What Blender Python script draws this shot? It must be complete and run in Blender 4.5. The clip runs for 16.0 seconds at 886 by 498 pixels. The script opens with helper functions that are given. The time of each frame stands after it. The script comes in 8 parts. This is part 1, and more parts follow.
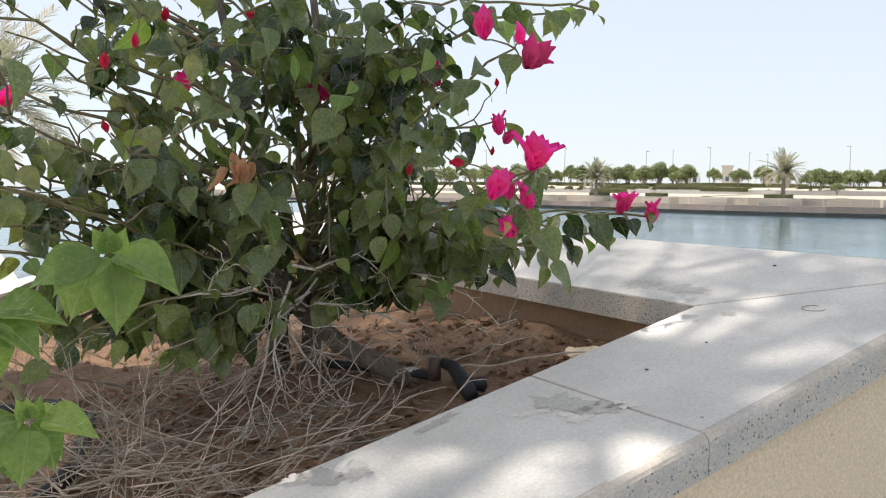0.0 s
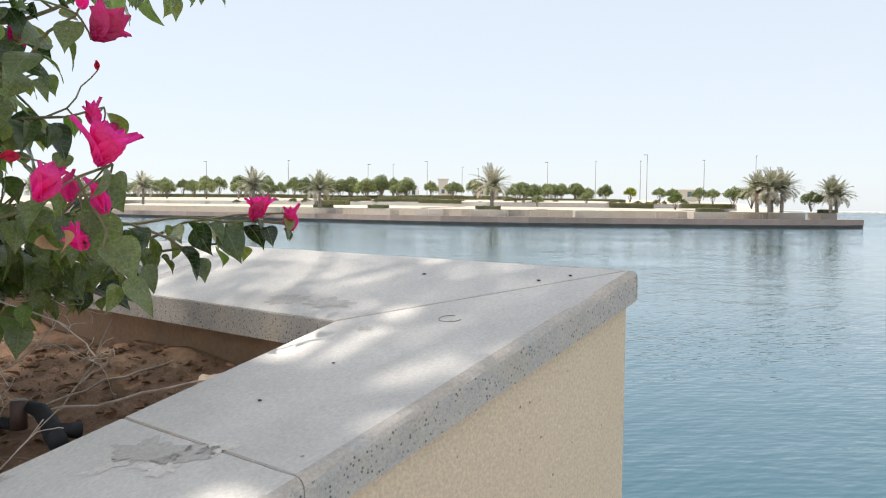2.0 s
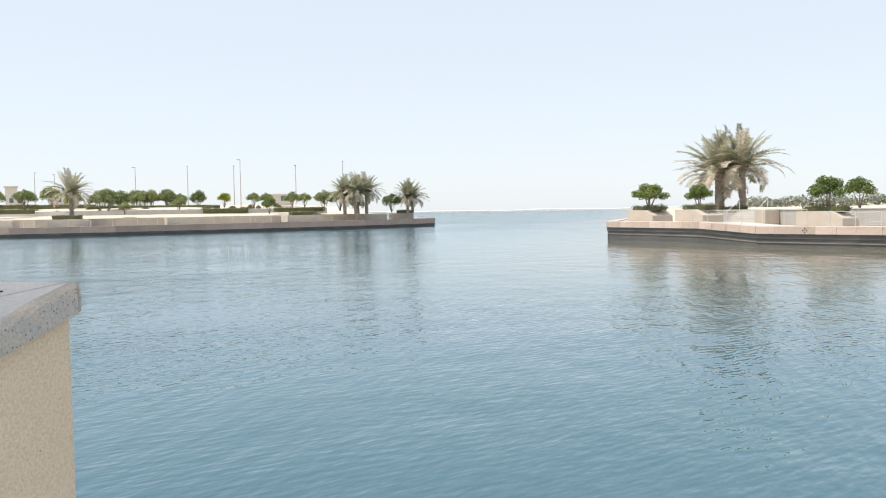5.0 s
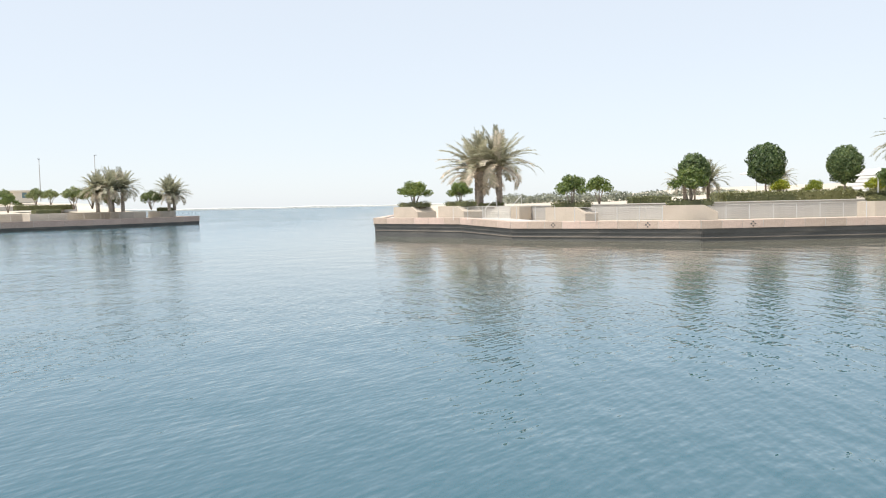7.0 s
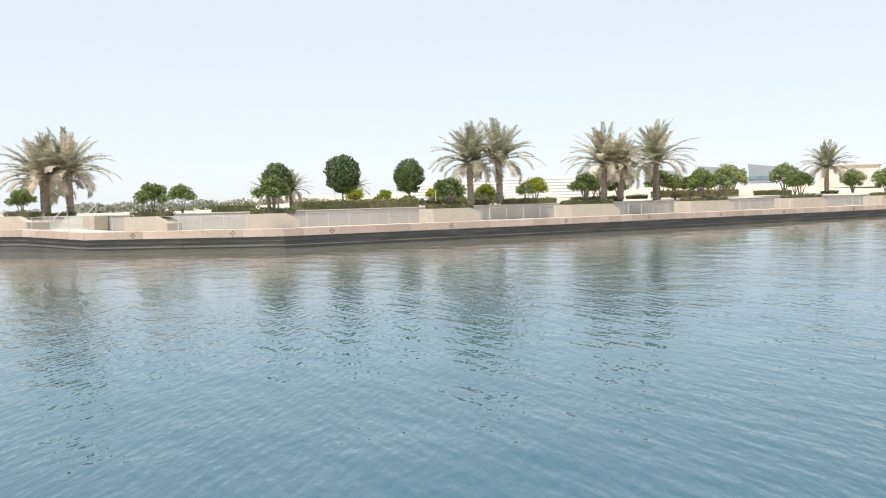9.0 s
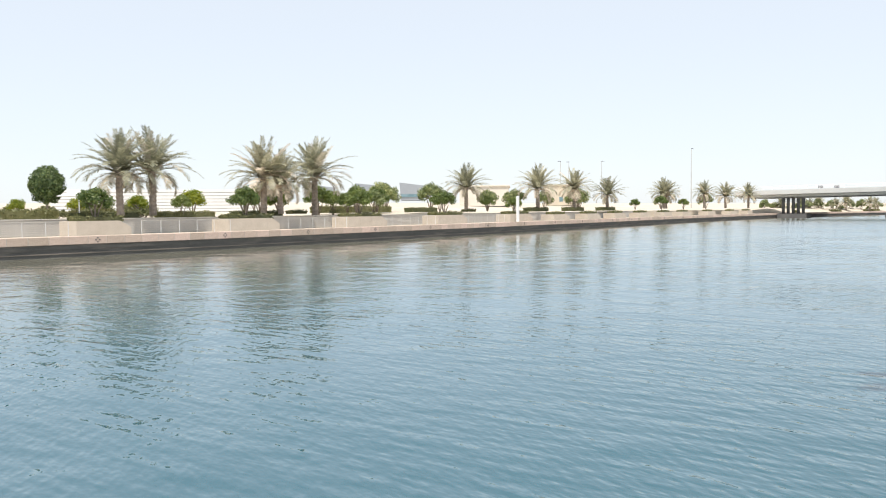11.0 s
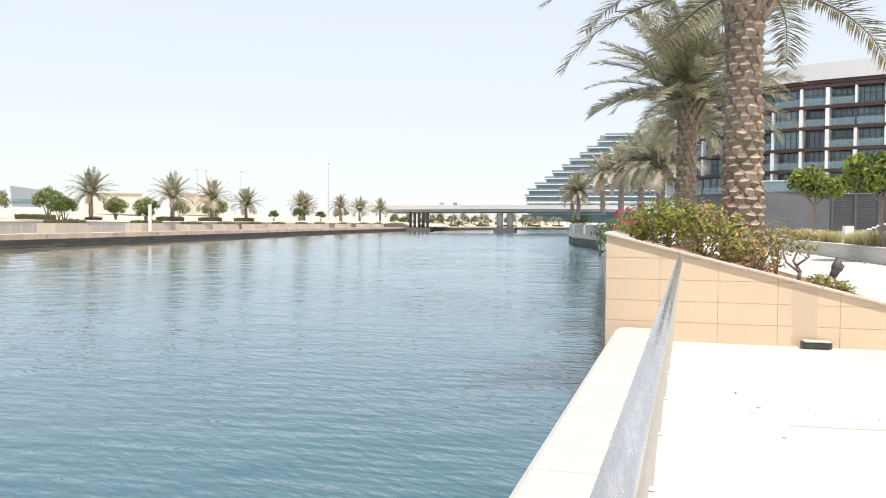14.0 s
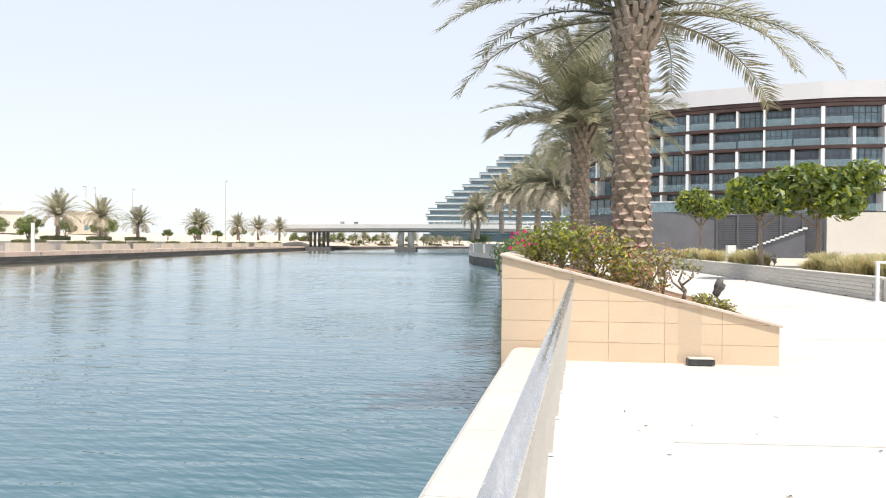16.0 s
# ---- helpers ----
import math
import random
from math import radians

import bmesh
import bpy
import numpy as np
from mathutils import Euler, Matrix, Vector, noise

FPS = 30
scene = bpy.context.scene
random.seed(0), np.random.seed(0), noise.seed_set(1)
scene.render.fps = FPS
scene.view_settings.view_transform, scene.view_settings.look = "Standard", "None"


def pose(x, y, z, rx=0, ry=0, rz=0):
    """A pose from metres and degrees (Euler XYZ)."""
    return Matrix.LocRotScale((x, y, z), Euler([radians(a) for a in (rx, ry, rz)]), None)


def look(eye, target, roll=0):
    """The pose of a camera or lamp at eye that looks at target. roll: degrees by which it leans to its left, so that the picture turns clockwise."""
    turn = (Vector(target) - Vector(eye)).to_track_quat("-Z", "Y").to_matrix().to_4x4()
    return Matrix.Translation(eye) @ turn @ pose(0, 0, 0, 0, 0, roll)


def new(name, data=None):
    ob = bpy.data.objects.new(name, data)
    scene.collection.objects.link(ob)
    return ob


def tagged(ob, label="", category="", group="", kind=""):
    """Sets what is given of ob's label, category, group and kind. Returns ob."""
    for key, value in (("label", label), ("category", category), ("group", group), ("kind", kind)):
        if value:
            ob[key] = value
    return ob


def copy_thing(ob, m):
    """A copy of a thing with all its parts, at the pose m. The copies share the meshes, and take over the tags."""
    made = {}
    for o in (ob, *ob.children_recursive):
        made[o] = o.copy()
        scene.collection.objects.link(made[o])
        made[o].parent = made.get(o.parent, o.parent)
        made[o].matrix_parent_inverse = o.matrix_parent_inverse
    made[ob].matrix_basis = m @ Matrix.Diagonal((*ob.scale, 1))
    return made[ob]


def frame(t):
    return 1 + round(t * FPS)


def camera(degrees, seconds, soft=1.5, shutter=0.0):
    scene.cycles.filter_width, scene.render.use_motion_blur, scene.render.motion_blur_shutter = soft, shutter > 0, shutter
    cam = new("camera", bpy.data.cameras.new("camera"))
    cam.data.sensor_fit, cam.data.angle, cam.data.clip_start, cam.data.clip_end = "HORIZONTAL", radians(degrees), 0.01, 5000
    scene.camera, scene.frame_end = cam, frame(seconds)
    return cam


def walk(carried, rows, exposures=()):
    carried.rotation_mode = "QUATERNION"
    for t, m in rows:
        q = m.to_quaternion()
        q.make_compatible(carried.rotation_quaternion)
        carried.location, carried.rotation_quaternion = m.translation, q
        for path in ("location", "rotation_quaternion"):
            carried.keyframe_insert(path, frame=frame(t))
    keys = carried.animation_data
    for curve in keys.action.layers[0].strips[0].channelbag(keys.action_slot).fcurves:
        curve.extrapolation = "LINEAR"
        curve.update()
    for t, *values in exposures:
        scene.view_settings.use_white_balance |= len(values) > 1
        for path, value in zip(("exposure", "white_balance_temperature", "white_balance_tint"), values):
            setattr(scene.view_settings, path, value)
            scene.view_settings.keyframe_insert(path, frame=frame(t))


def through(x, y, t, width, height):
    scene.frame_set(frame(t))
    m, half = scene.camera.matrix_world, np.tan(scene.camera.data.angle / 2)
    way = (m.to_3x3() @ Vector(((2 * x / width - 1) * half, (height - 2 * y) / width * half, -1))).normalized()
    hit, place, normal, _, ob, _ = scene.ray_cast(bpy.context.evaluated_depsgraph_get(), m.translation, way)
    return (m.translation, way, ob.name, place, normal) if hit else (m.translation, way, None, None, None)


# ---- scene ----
cam = camera(56.77, 16.0, soft=1.1)
PATH = [
    (0.0, pose(-0.000, -0.000, 1.500, 86.05, -0.84, -30.70)),
    (0.5, pose(0.069, 0.093, 1.501, 86.48, -1.01, -38.33)),
    (1.0, pose(0.130, 0.114, 1.495, 86.79, -1.06, -44.31)),
    (1.5, pose(0.192, 0.082, 1.493, 86.97, -0.90, -48.05)),
    (2.0, pose(0.265, 0.036, 1.488, 87.15, -0.64, -49.72)),
    (2.5, pose(0.319, -0.002, 1.482, 87.26, -0.42, -53.80)),
    (3.0, pose(0.365, -0.036, 1.477, 87.20, -0.21, -59.32)),
    (3.5, pose(0.396, -0.068, 1.478, 87.23, 0.14, -64.42)),
    (4.0, pose(0.407, -0.110, 1.481, 87.34, 0.47, -69.52)),
    (6.5, pose(0.341, -0.372, 1.490, 87.07, 1.34, -87.95)),
    (7.0, pose(0.306, -0.450, 1.487, 86.87, 1.24, -93.27)),
    (7.5, pose(0.264, -0.527, 1.481, 86.63, 1.16, -100.87)),
    (8.0, pose(0.219, -0.578, 1.476, 86.55, 1.30, -107.86)),
    (8.5, pose(0.151, -0.604, 1.479, 86.64, 1.54, -114.39)),
    (9.0, pose(0.085, -0.610, 1.489, 86.79, 1.47, -121.49)),
    (9.5, pose(0.046, -0.602, 1.502, 86.85, 1.16, -128.11)),
    (10.0, pose(0.025, -0.587, 1.514, 86.98, 0.82, -134.04)),
    (12.5, pose(-0.096, -0.609, 1.483, 87.80, 0.24, -158.65)),
    (13.0, pose(-0.109, -0.690, 1.487, 87.91, -0.15, -162.57)),
    (13.5, pose(-0.116, -0.773, 1.491, 88.05, -0.39, -166.31)),
    (14.0, pose(-0.128, -0.833, 1.498, 88.14, -0.51, -169.61)),
    (14.5, pose(-0.146, -0.859, 1.500, 88.30, -0.74, -172.51)),
    (15.0, pose(-0.160, -0.872, 1.510, 88.53, -0.77, -174.91)),
    (15.5, pose(-0.175, -0.874, 1.521, 88.87, -0.65, -175.86)),
    (16.0, pose(-0.179, -0.859, 1.534, 89.53, -0.50, -176.50)),
]
# the film's own exposure creeps up as the white paving comes into view
walk(cam, PATH, [(0.0, 0.86, 6500, 10), (4.0, 0.85, 6500, 10), (7.0, 0.86, 6500, 10), (10.0, 0.88, 6530, 10), (13.0, 0.92, 6580, 11), (16.0, 0.94, 6600, 12)])

# ---- light ----
SUN_DIR = Vector((-0.20, 0.34, 0.93)).normalized()   # towards the sun
world = bpy.data.worlds.new("sky")
scene.world = world
world.use_nodes = True
wn = world.node_tree.nodes
sky = wn.new("ShaderNodeTexSky")
sky.sky_type = "NISHITA"
sky.sun_disc = False
sky.sun_elevation = math.asin(SUN_DIR.z)
sky.sun_rotation = math.atan2(SUN_DIR.x, SUN_DIR.y)
sky.altitude = 0
sky.air_density = 1.0
sky.dust_density = 0.5
sky.ozone_density = 1.0
wn["Background"].inputs["Strength"].default_value = 0.104
haze = wn.new("ShaderNodeHueSaturation")      # summer haze takes the blue out of the sky
haze.inputs["Saturation"].default_value = 0.75
world.node_tree.links.new(sky.outputs["Color"], haze.inputs["Color"])
veil = wn.new("ShaderNodeMix")                # and lies as an even white veil over all of it
veil.data_type = "RGBA"
veil.inputs["Factor"].default_value = 0.76
veil.inputs["B"].default_value = (4.42, 4.76, 5.15, 1)
world.node_tree.links.new(haze.outputs["Color"], veil.inputs["A"])
world.node_tree.links.new(veil.outputs["Result"], wn["Background"].inputs["Color"])
sun = new("sun", bpy.data.lights.new("sun", "SUN"))
sun.data.energy = 3.0
sun.data.angle = radians(0.55)
sun.data.color = (1.0, 0.95, 0.87)
sun.matrix_world = look(SUN_DIR * 50, (0, 0, 0))

# ---- materials ----
def material(name, a, b, rough=0.7, scale=6.0, fine=60.0, bump=0.15, depth=0.01, metal=0.0, spec=0.4, detail=6.0,
             third=None, spots=0.0, spot_scale=120.0, spot_colour=(0.02, 0.02, 0.02), by_object=0.0, by_island=0.0, coat=0.0, stretch=(1, 1, 1), grain=0.2):
    """Two colours mixed by a large noise, a third by a stain noise, a fine grain in colour and relief, and small dark specks."""
    m = bpy.data.materials.new(name)
    m.use_nodes = True
    n, l = m.node_tree.nodes, m.node_tree.links
    p = n["Principled BSDF"]
    co = n.new("ShaderNodeTexCoord")
    mp = n.new("ShaderNodeMapping")
    mp.inputs["Scale"].default_value = stretch
    l.new(co.outputs["Object"], mp.inputs["Vector"])
    def noise_tex(s, d=4.0, r=0.6):
        t = n.new("ShaderNodeTexNoise")
        t.inputs["Scale"].default_value, t.inputs["Detail"].default_value, t.inputs["Roughness"].default_value = s, d, r
        l.new(mp.outputs["Vector"], t.inputs["Vector"])
        return t
    def ramp(src, lo, hi):
        r = n.new("ShaderNodeMapRange")
        r.inputs["From Min"].default_value, r.inputs["From Max"].default_value = lo, hi
        l.new(src, r.inputs["Value"])
        return r.outputs["Result"]
    def mix(fac, x, y, mode="MIX"):
        k = n.new("ShaderNodeMix")
        k.data_type, k.blend_type = "RGBA", mode
        if isinstance(fac, float):
            k.inputs["Factor"].default_value = fac
        else:
            l.new(fac, k.inputs["Factor"])
        for sock, v in ((k.inputs["A"], x), (k.inputs["B"], y)):
            if isinstance(v, tuple):
                sock.default_value = (*v, 1)
            else:
                l.new(v, sock)
        return k.outputs["Result"]
    big = noise_tex(scale, detail)
    small = noise_tex(fine, 5.0, 0.7)
    col = mix(ramp(big.outputs["Fac"], 0.35, 0.65), a, b)
    if third:
        stain = noise_tex(scale * 0.37, 3.0)
        col = mix(ramp(stain.outputs["Fac"], 0.52, 0.72), col, third)
    g = mix(ramp(small.outputs["Fac"], 0.3, 0.7), (1 - grain,) * 3, (1 + 0.9 * grain,) * 3)
    col = mix(1.0, col, g, "MULTIPLY")
    if spots:
        v = n.new("ShaderNodeTexVoronoi")
        v.inputs["Scale"].default_value = spot_scale
        l.new(mp.outputs["Vector"], v.inputs["Vector"])
        s = ramp(v.outputs["Distance"], spots, spots * 0.6)
        few = noise_tex(spot_scale * 0.45, 2.0)
        both = n.new("ShaderNodeMath")
        both.operation = "MULTIPLY"
        l.new(s, both.inputs[0])
        l.new(ramp(few.outputs["Fac"], 0.44, 0.58), both.inputs[1])
        s = both.outputs[0]
        col = mix(s, col, spot_colour)
    for on, sock in ((by_object, ("ShaderNodeObjectInfo", "Random")), (by_island, ("ShaderNodeNewGeometry", "Random Per Island"))):
        if on:
            o = n.new(sock[0])
            h = n.new("ShaderNodeHueSaturation")
            r1 = n.new("ShaderNodeMapRange")
            r1.inputs["To Min"].default_value, r1.inputs["To Max"].default_value = 1 - on, 1 + on
            l.new(o.outputs[sock[1]], r1.inputs["Value"])
            l.new(r1.outputs["Result"], h.inputs["Value"])
            r2 = n.new("ShaderNodeMapRange")
            r2.inputs["To Min"].default_value, r2.inputs["To Max"].default_value = 0.5 + 0.06 * on, 0.5 - 0.06 * on
            l.new(o.outputs[sock[1]], r2.inputs["Value"])
            l.new(r2.outputs["Result"], h.inputs["Hue"])
            l.new(col, h.inputs["Color"])
            col = h.outputs["Color"]
    l.new(col, p.inputs["Base Color"])
    rr = n.new("ShaderNodeMapRange")
    rr.inputs["To Min"].default_value, rr.inputs["To Max"].default_value = max(rough - 0.12, 0.02), min(rough + 0.12, 1)
    l.new(small.outputs["Fac"], rr.inputs["Value"])
    l.new(rr.outputs["Result"], p.inputs["Roughness"])
    p.inputs["Metallic"].default_value = metal
    p.inputs["Specular IOR Level"].default_value = spec
    p.inputs["Coat Weight"].default_value = coat
    if bump:
        bp = n.new("ShaderNodeBump")
        bp.inputs["Strength"].default_value, bp.inputs["Distance"].default_value = bump, depth
        l.new(small.outputs["Fac"], bp.inputs["Height"])
        l.new(bp.outputs["Normal"], p.inputs["Normal"])
    return m


def leaf_material(name, a, b, rough=0.45, through=0.35, scale=3.0, dust=0.0, by=0.42, veins=None, spec=0.45, coat=0.0):
    """Leaves: colour that differs leaf by leaf, gloss, and light that shines through."""
    m = material(name, a, b, rough, scale, 90.0, 0.12, 0.004, spec=spec, coat=coat, by_island=by, by_object=0.18)
    n, l = m.node_tree.nodes, m.node_tree.links
    p = n["Principled BSDF"]
    col = p.inputs["Base Color"].links[0].from_socket
    if dust:
        co = n.new("ShaderNodeNewGeometry")
        t = n.new("ShaderNodeTexNoise")
        t.inputs["Scale"].default_value, t.inputs["Detail"].default_value = 260.0, 3.0
        l.new(co.outputs["Position"], t.inputs["Vector"])
        r = n.new("ShaderNodeMapRange")
        r.inputs["From Min"].default_value, r.inputs["From Max"].default_value, r.inputs["To Max"].default_value = 0.62, 0.72, dust
        l.new(t.outputs["Fac"], r.inputs["Value"])
        k = n.new("ShaderNodeMix")
        k.data_type = "RGBA"
        l.new(r.outputs["Result"], k.inputs["Factor"])
        l.new(col, k.inputs["A"])
        k.inputs["B"].default_value = (0.42, 0.40, 0.33, 1)
        col = k.outputs["Result"]
        l.new(col, p.inputs["Base Color"])
    if veins:
        # midrib and slanting side veins, by the leaf's own length and breadth
        def calc(op, a_, b_=0.0):
            k = n.new("ShaderNodeMath")
            k.operation = op
            for i, v in enumerate((a_, b_)):
                if isinstance(v, float):
                    k.inputs[i].default_value = v
                else:
                    l.new(v, k.inputs[i])
            return k.outputs[0]
        uv = n.new("ShaderNodeUVMap")
        sp = n.new("ShaderNodeSeparateXYZ")
        l.new(uv.outputs["UV"], sp.inputs["Vector"])
        half = calc("ABSOLUTE", calc("SUBTRACT", sp.outputs["Y"], 0.5))
        mid = calc("SUBTRACT", 1.0, calc("MULTIPLY", half, 36.0))
        saw = calc("ABSOLUTE", calc("SUBTRACT", calc("FRACT", calc("MULTIPLY", calc("SUBTRACT", sp.outputs["X"], calc("MULTIPLY", half, 0.7)), 6.5)), 0.5))
        side_v = calc("MULTIPLY", calc("SUBTRACT", 1.0, calc("MULTIPLY", saw, 12.0)), 0.5)
        vein = calc("MAXIMUM", calc("MAXIMUM", mid, side_v), 0.0)
        k = n.new("ShaderNodeMix")
        k.data_type = "RGBA"
        l.new(calc("MULTIPLY", vein, 0.6), k.inputs["Factor"])
        l.new(col, k.inputs["A"])
        k.inputs["B"].default_value = (*veins, 1)
        col = k.outputs["Result"]
        l.new(col, p.inputs["Base Color"])
        b2 = n.new("ShaderNodeBump")
        b2.inputs["Strength"].default_value, b2.inputs["Distance"].default_value = 0.5, -0.002
        l.new(vein, b2.inputs["Height"])
        l.new(p.inputs["Normal"].links[0].from_socket, b2.inputs["Normal"])
        l.new(b2.outputs["Normal"], p.inputs["Normal"])
    tr = n.new("ShaderNodeBsdfTranslucent")
    h = n.new("ShaderNodeHueSaturation")
    h.inputs["Saturation"].default_value, h.inputs["Value"].default_value = 1.15, 1.6
    l.new(col, h.inputs["Color"])
    l.new(h.outputs["Color"], tr.inputs["Color"])
    ms = n.new("ShaderNodeMixShader")
    ms.inputs["Fac"].default_value = through
    l.new(p.outputs["BSDF"], ms.inputs[1])
    l.new(tr.outputs["BSDF"], ms.inputs[2])
    l.new(ms.outputs["Shader"], n["Material Output"].inputs["Surface"])
    return m


def water_material():
    """Sea water: teal light from below, a Fresnel mirror above, and ripples whose slopes come straight from crossing noise."""
    m = bpy.data.materials.new("sea_water")
    m.use_nodes = True
    n, l = m.node_tree.nodes, m.node_tree.links
    n.remove(n["Principled BSDF"])
    geo = n.new("ShaderNodeNewGeometry")

    def calc(op, a_, b_=0.0, c_=0.0):
        k = n.new("ShaderNodeMath")
        k.operation = op
        for i, v in enumerate((a_, b_, c_)):
            if isinstance(v, (int, float)):
                k.inputs[i].default_value = v
            else:
                l.new(v, k.inputs[i])
        return k.outputs[0]

    def vec(op, a_, b_=None, scale=None):
        k = n.new("ShaderNodeVectorMath")
        k.operation = op
        for i, v in enumerate((a_, b_)):
            if v is None:
                continue
            if isinstance(v, tuple):
                k.inputs[i].default_value = v
            else:
                l.new(v, k.inputs[i])
        if scale is not None:
            if isinstance(scale, float):
                k.inputs["Scale"].default_value = scale
            else:
                l.new(scale, k.inputs["Scale"])
        return k.outputs["Vector"]

    def soft(scale, low, high, to_low, to_high):
        t = n.new("ShaderNodeTexNoise")
        t.inputs["Scale"].default_value, t.inputs["Detail"].default_value = scale, 2.0
        l.new(geo.outputs["Position"], t.inputs["Vector"])
        r = n.new("ShaderNodeMapRange")
        for key, v in (("From Min", low), ("From Max", high), ("To Min", to_low), ("To Max", to_high)):
            r.inputs[key].default_value = v
        l.new(t.outputs["Fac"], r.inputs["Value"])
        return t, r.outputs["Result"]

    gust_tex, gust = soft(0.07, 0.35, 0.65, 0.55, 1.35)
    # slopes: (crest direction in degrees, crest stretch, waves per metre, detail, slope)
    total = None
    for turn, stretch, scale, detail, amount in WAVES:
        mp = n.new("ShaderNodeMapping")
        mp.vector_type = "TEXTURE"
        mp.inputs["Rotation"].default_value = (0, 0, radians(turn))
        mp.inputs["Scale"].default_value = (stretch, 1, 1)
        l.new(geo.outputs["Position"], mp.inputs["Vector"])
        eps = 0.12 / scale
        h = []
        for off in ((0.0, 0.0, 0.0), (eps, 0.0, 0.0), (0.0, eps, 0.0)):
            t = n.new("ShaderNodeTexNoise")
            t.noise_dimensions = "2D"
            t.inputs["Scale"].default_value, t.inputs["Detail"].default_value, t.inputs["Roughness"].default_value = scale, detail, 0.45
            l.new(vec("ADD", mp.outputs["Vector"], off), t.inputs["Vector"])
            h.append(t.outputs["Fac"])
        k = amount / (0.12 * 0.45)
        gx = calc("MULTIPLY", calc("SUBTRACT", h[0], h[1]), k / stretch)
        gy = calc("MULTIPLY", calc("SUBTRACT", h[0], h[2]), k)
        c_, s_ = math.cos(radians(turn)), math.sin(radians(turn))
        both = n.new("ShaderNodeCombineXYZ")
        l.new(calc("SUBTRACT", calc("MULTIPLY", gx, c_), calc("MULTIPLY", gy, s_)), both.inputs["X"])
        l.new(calc("ADD", calc("MULTIPLY", gx, s_), calc("MULTIPLY", gy, c_)), both.inputs["Y"])
        total = both.outputs["Vector"] if total is None else vec("ADD", total, both.outputs["Vector"])
    # the open sea beyond the basin is rougher
    sep = n.new("ShaderNodeSeparateXYZ")
    l.new(geo.outputs["Position"], sep.inputs["Vector"])
    off = n.new("ShaderNodeMapRange")
    for key, v in (("From Min", 62.0), ("From Max", 210.0), ("To Min", 1.0), ("To Max", 6.5)):
        off.inputs[key].default_value = v
    l.new(sep.outputs["X"], off.inputs["Value"])
    # and the water lies smoother towards the sheltered far banks
    away = n.new("ShaderNodeVectorMath")
    away.operation = "LENGTH"
    l.new(geo.outputs["Position"], away.inputs[0])
    calm = n.new("ShaderNodeMapRange")
    for key, v in (("From Min", 10.0), ("From Max", 60.0), ("To Min", 1.0), ("To Max", 0.48)):
        calm.inputs[key].default_value = v
    l.new(away.outputs["Value"], calm.inputs["Value"])
    tilt = vec("SCALE", total, None, calc("MULTIPLY", calc("MULTIPLY", gust, calm.outputs["Result"]), off.outputs["Result"]))
    # the wave faces that show towards the home quay lean to it, the others lie hidden behind crests
    lean = n.new("ShaderNodeMapRange")
    for key, v in (("From Min", 15.0), ("From Max", 60.0), ("To Min", 0.0), ("To Max", -0.014)):
        lean.inputs[key].default_value = v
    l.new(away.outputs["Value"], lean.inputs["Value"])
    outer = n.new("ShaderNodeMapRange")
    for key, v in (("From Min", 62.0), ("From Max", 125.0), ("To Min", 0.0), ("To Max", -0.024)):
        outer.inputs[key].default_value = v
    l.new(away.outputs["Value"], outer.inputs["Value"])
    inward = vec("SCALE", vec("NORMALIZE", vec("MULTIPLY", geo.outputs["Position"], (1.0, 1.0, 0.0))), None, calc("ADD", lean.outputs["Result"], outer.outputs["Result"]))
    normal = vec("NORMALIZE", vec("ADD", vec("ADD", geo.outputs["Normal"], tilt), inward))
    shade = n.new("ShaderNodeMix")
    shade.data_type = "RGBA"
    l.new(gust_tex.outputs["Fac"], shade.inputs["Factor"])
    shade.inputs["A"].default_value, shade.inputs["B"].default_value = (*WATER_A, 1), (*WATER_B, 1)
    # warm reflection of the peninsula's quay, put into the water's own colour
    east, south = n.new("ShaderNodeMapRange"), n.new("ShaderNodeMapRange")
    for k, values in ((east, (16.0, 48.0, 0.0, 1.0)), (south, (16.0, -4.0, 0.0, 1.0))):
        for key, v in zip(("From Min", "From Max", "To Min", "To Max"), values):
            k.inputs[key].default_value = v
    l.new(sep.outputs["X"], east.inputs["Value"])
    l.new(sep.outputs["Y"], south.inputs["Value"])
    warm_tint = n.new("ShaderNodeMix")
    warm_tint.data_type = "RGBA"
    l.new(calc("MULTIPLY", east.outputs["Result"], south.outputs["Result"]), warm_tint.inputs["Factor"])
    l.new(shade.outputs["Result"], warm_tint.inputs["A"])
    warm_tint.inputs["B"].default_value = (*WARM_REFLECTION, 1)
    below = n.new("ShaderNodeBsdfDiffuse")
    l.new(warm_tint.outputs["Result"], below.inputs["Color"])
    mirror = n.new("ShaderNodeBsdfGlossy")
    mirror.inputs["Color"].default_value = (0.95, 0.98, 1.0, 1)
    mirror.inputs["Roughness"].default_value = 0.05
    l.new(normal, mirror.inputs["Normal"])
    fres = n.new("ShaderNodeFresnel")
    fres.inputs["IOR"].default_value = 1.66
    l.new(normal, fres.inputs["Normal"])
    ms = n.new("ShaderNodeMixShader")
    l.new(fres.outputs["Fac"], ms.inputs["Fac"])
    l.new(below.outputs["BSDF"], ms.inputs[1])
    l.new(mirror.outputs["BSDF"], ms.inputs[2])
    l.new(ms.outputs["Shader"], n["Material Output"].inputs["Surface"])
    return m


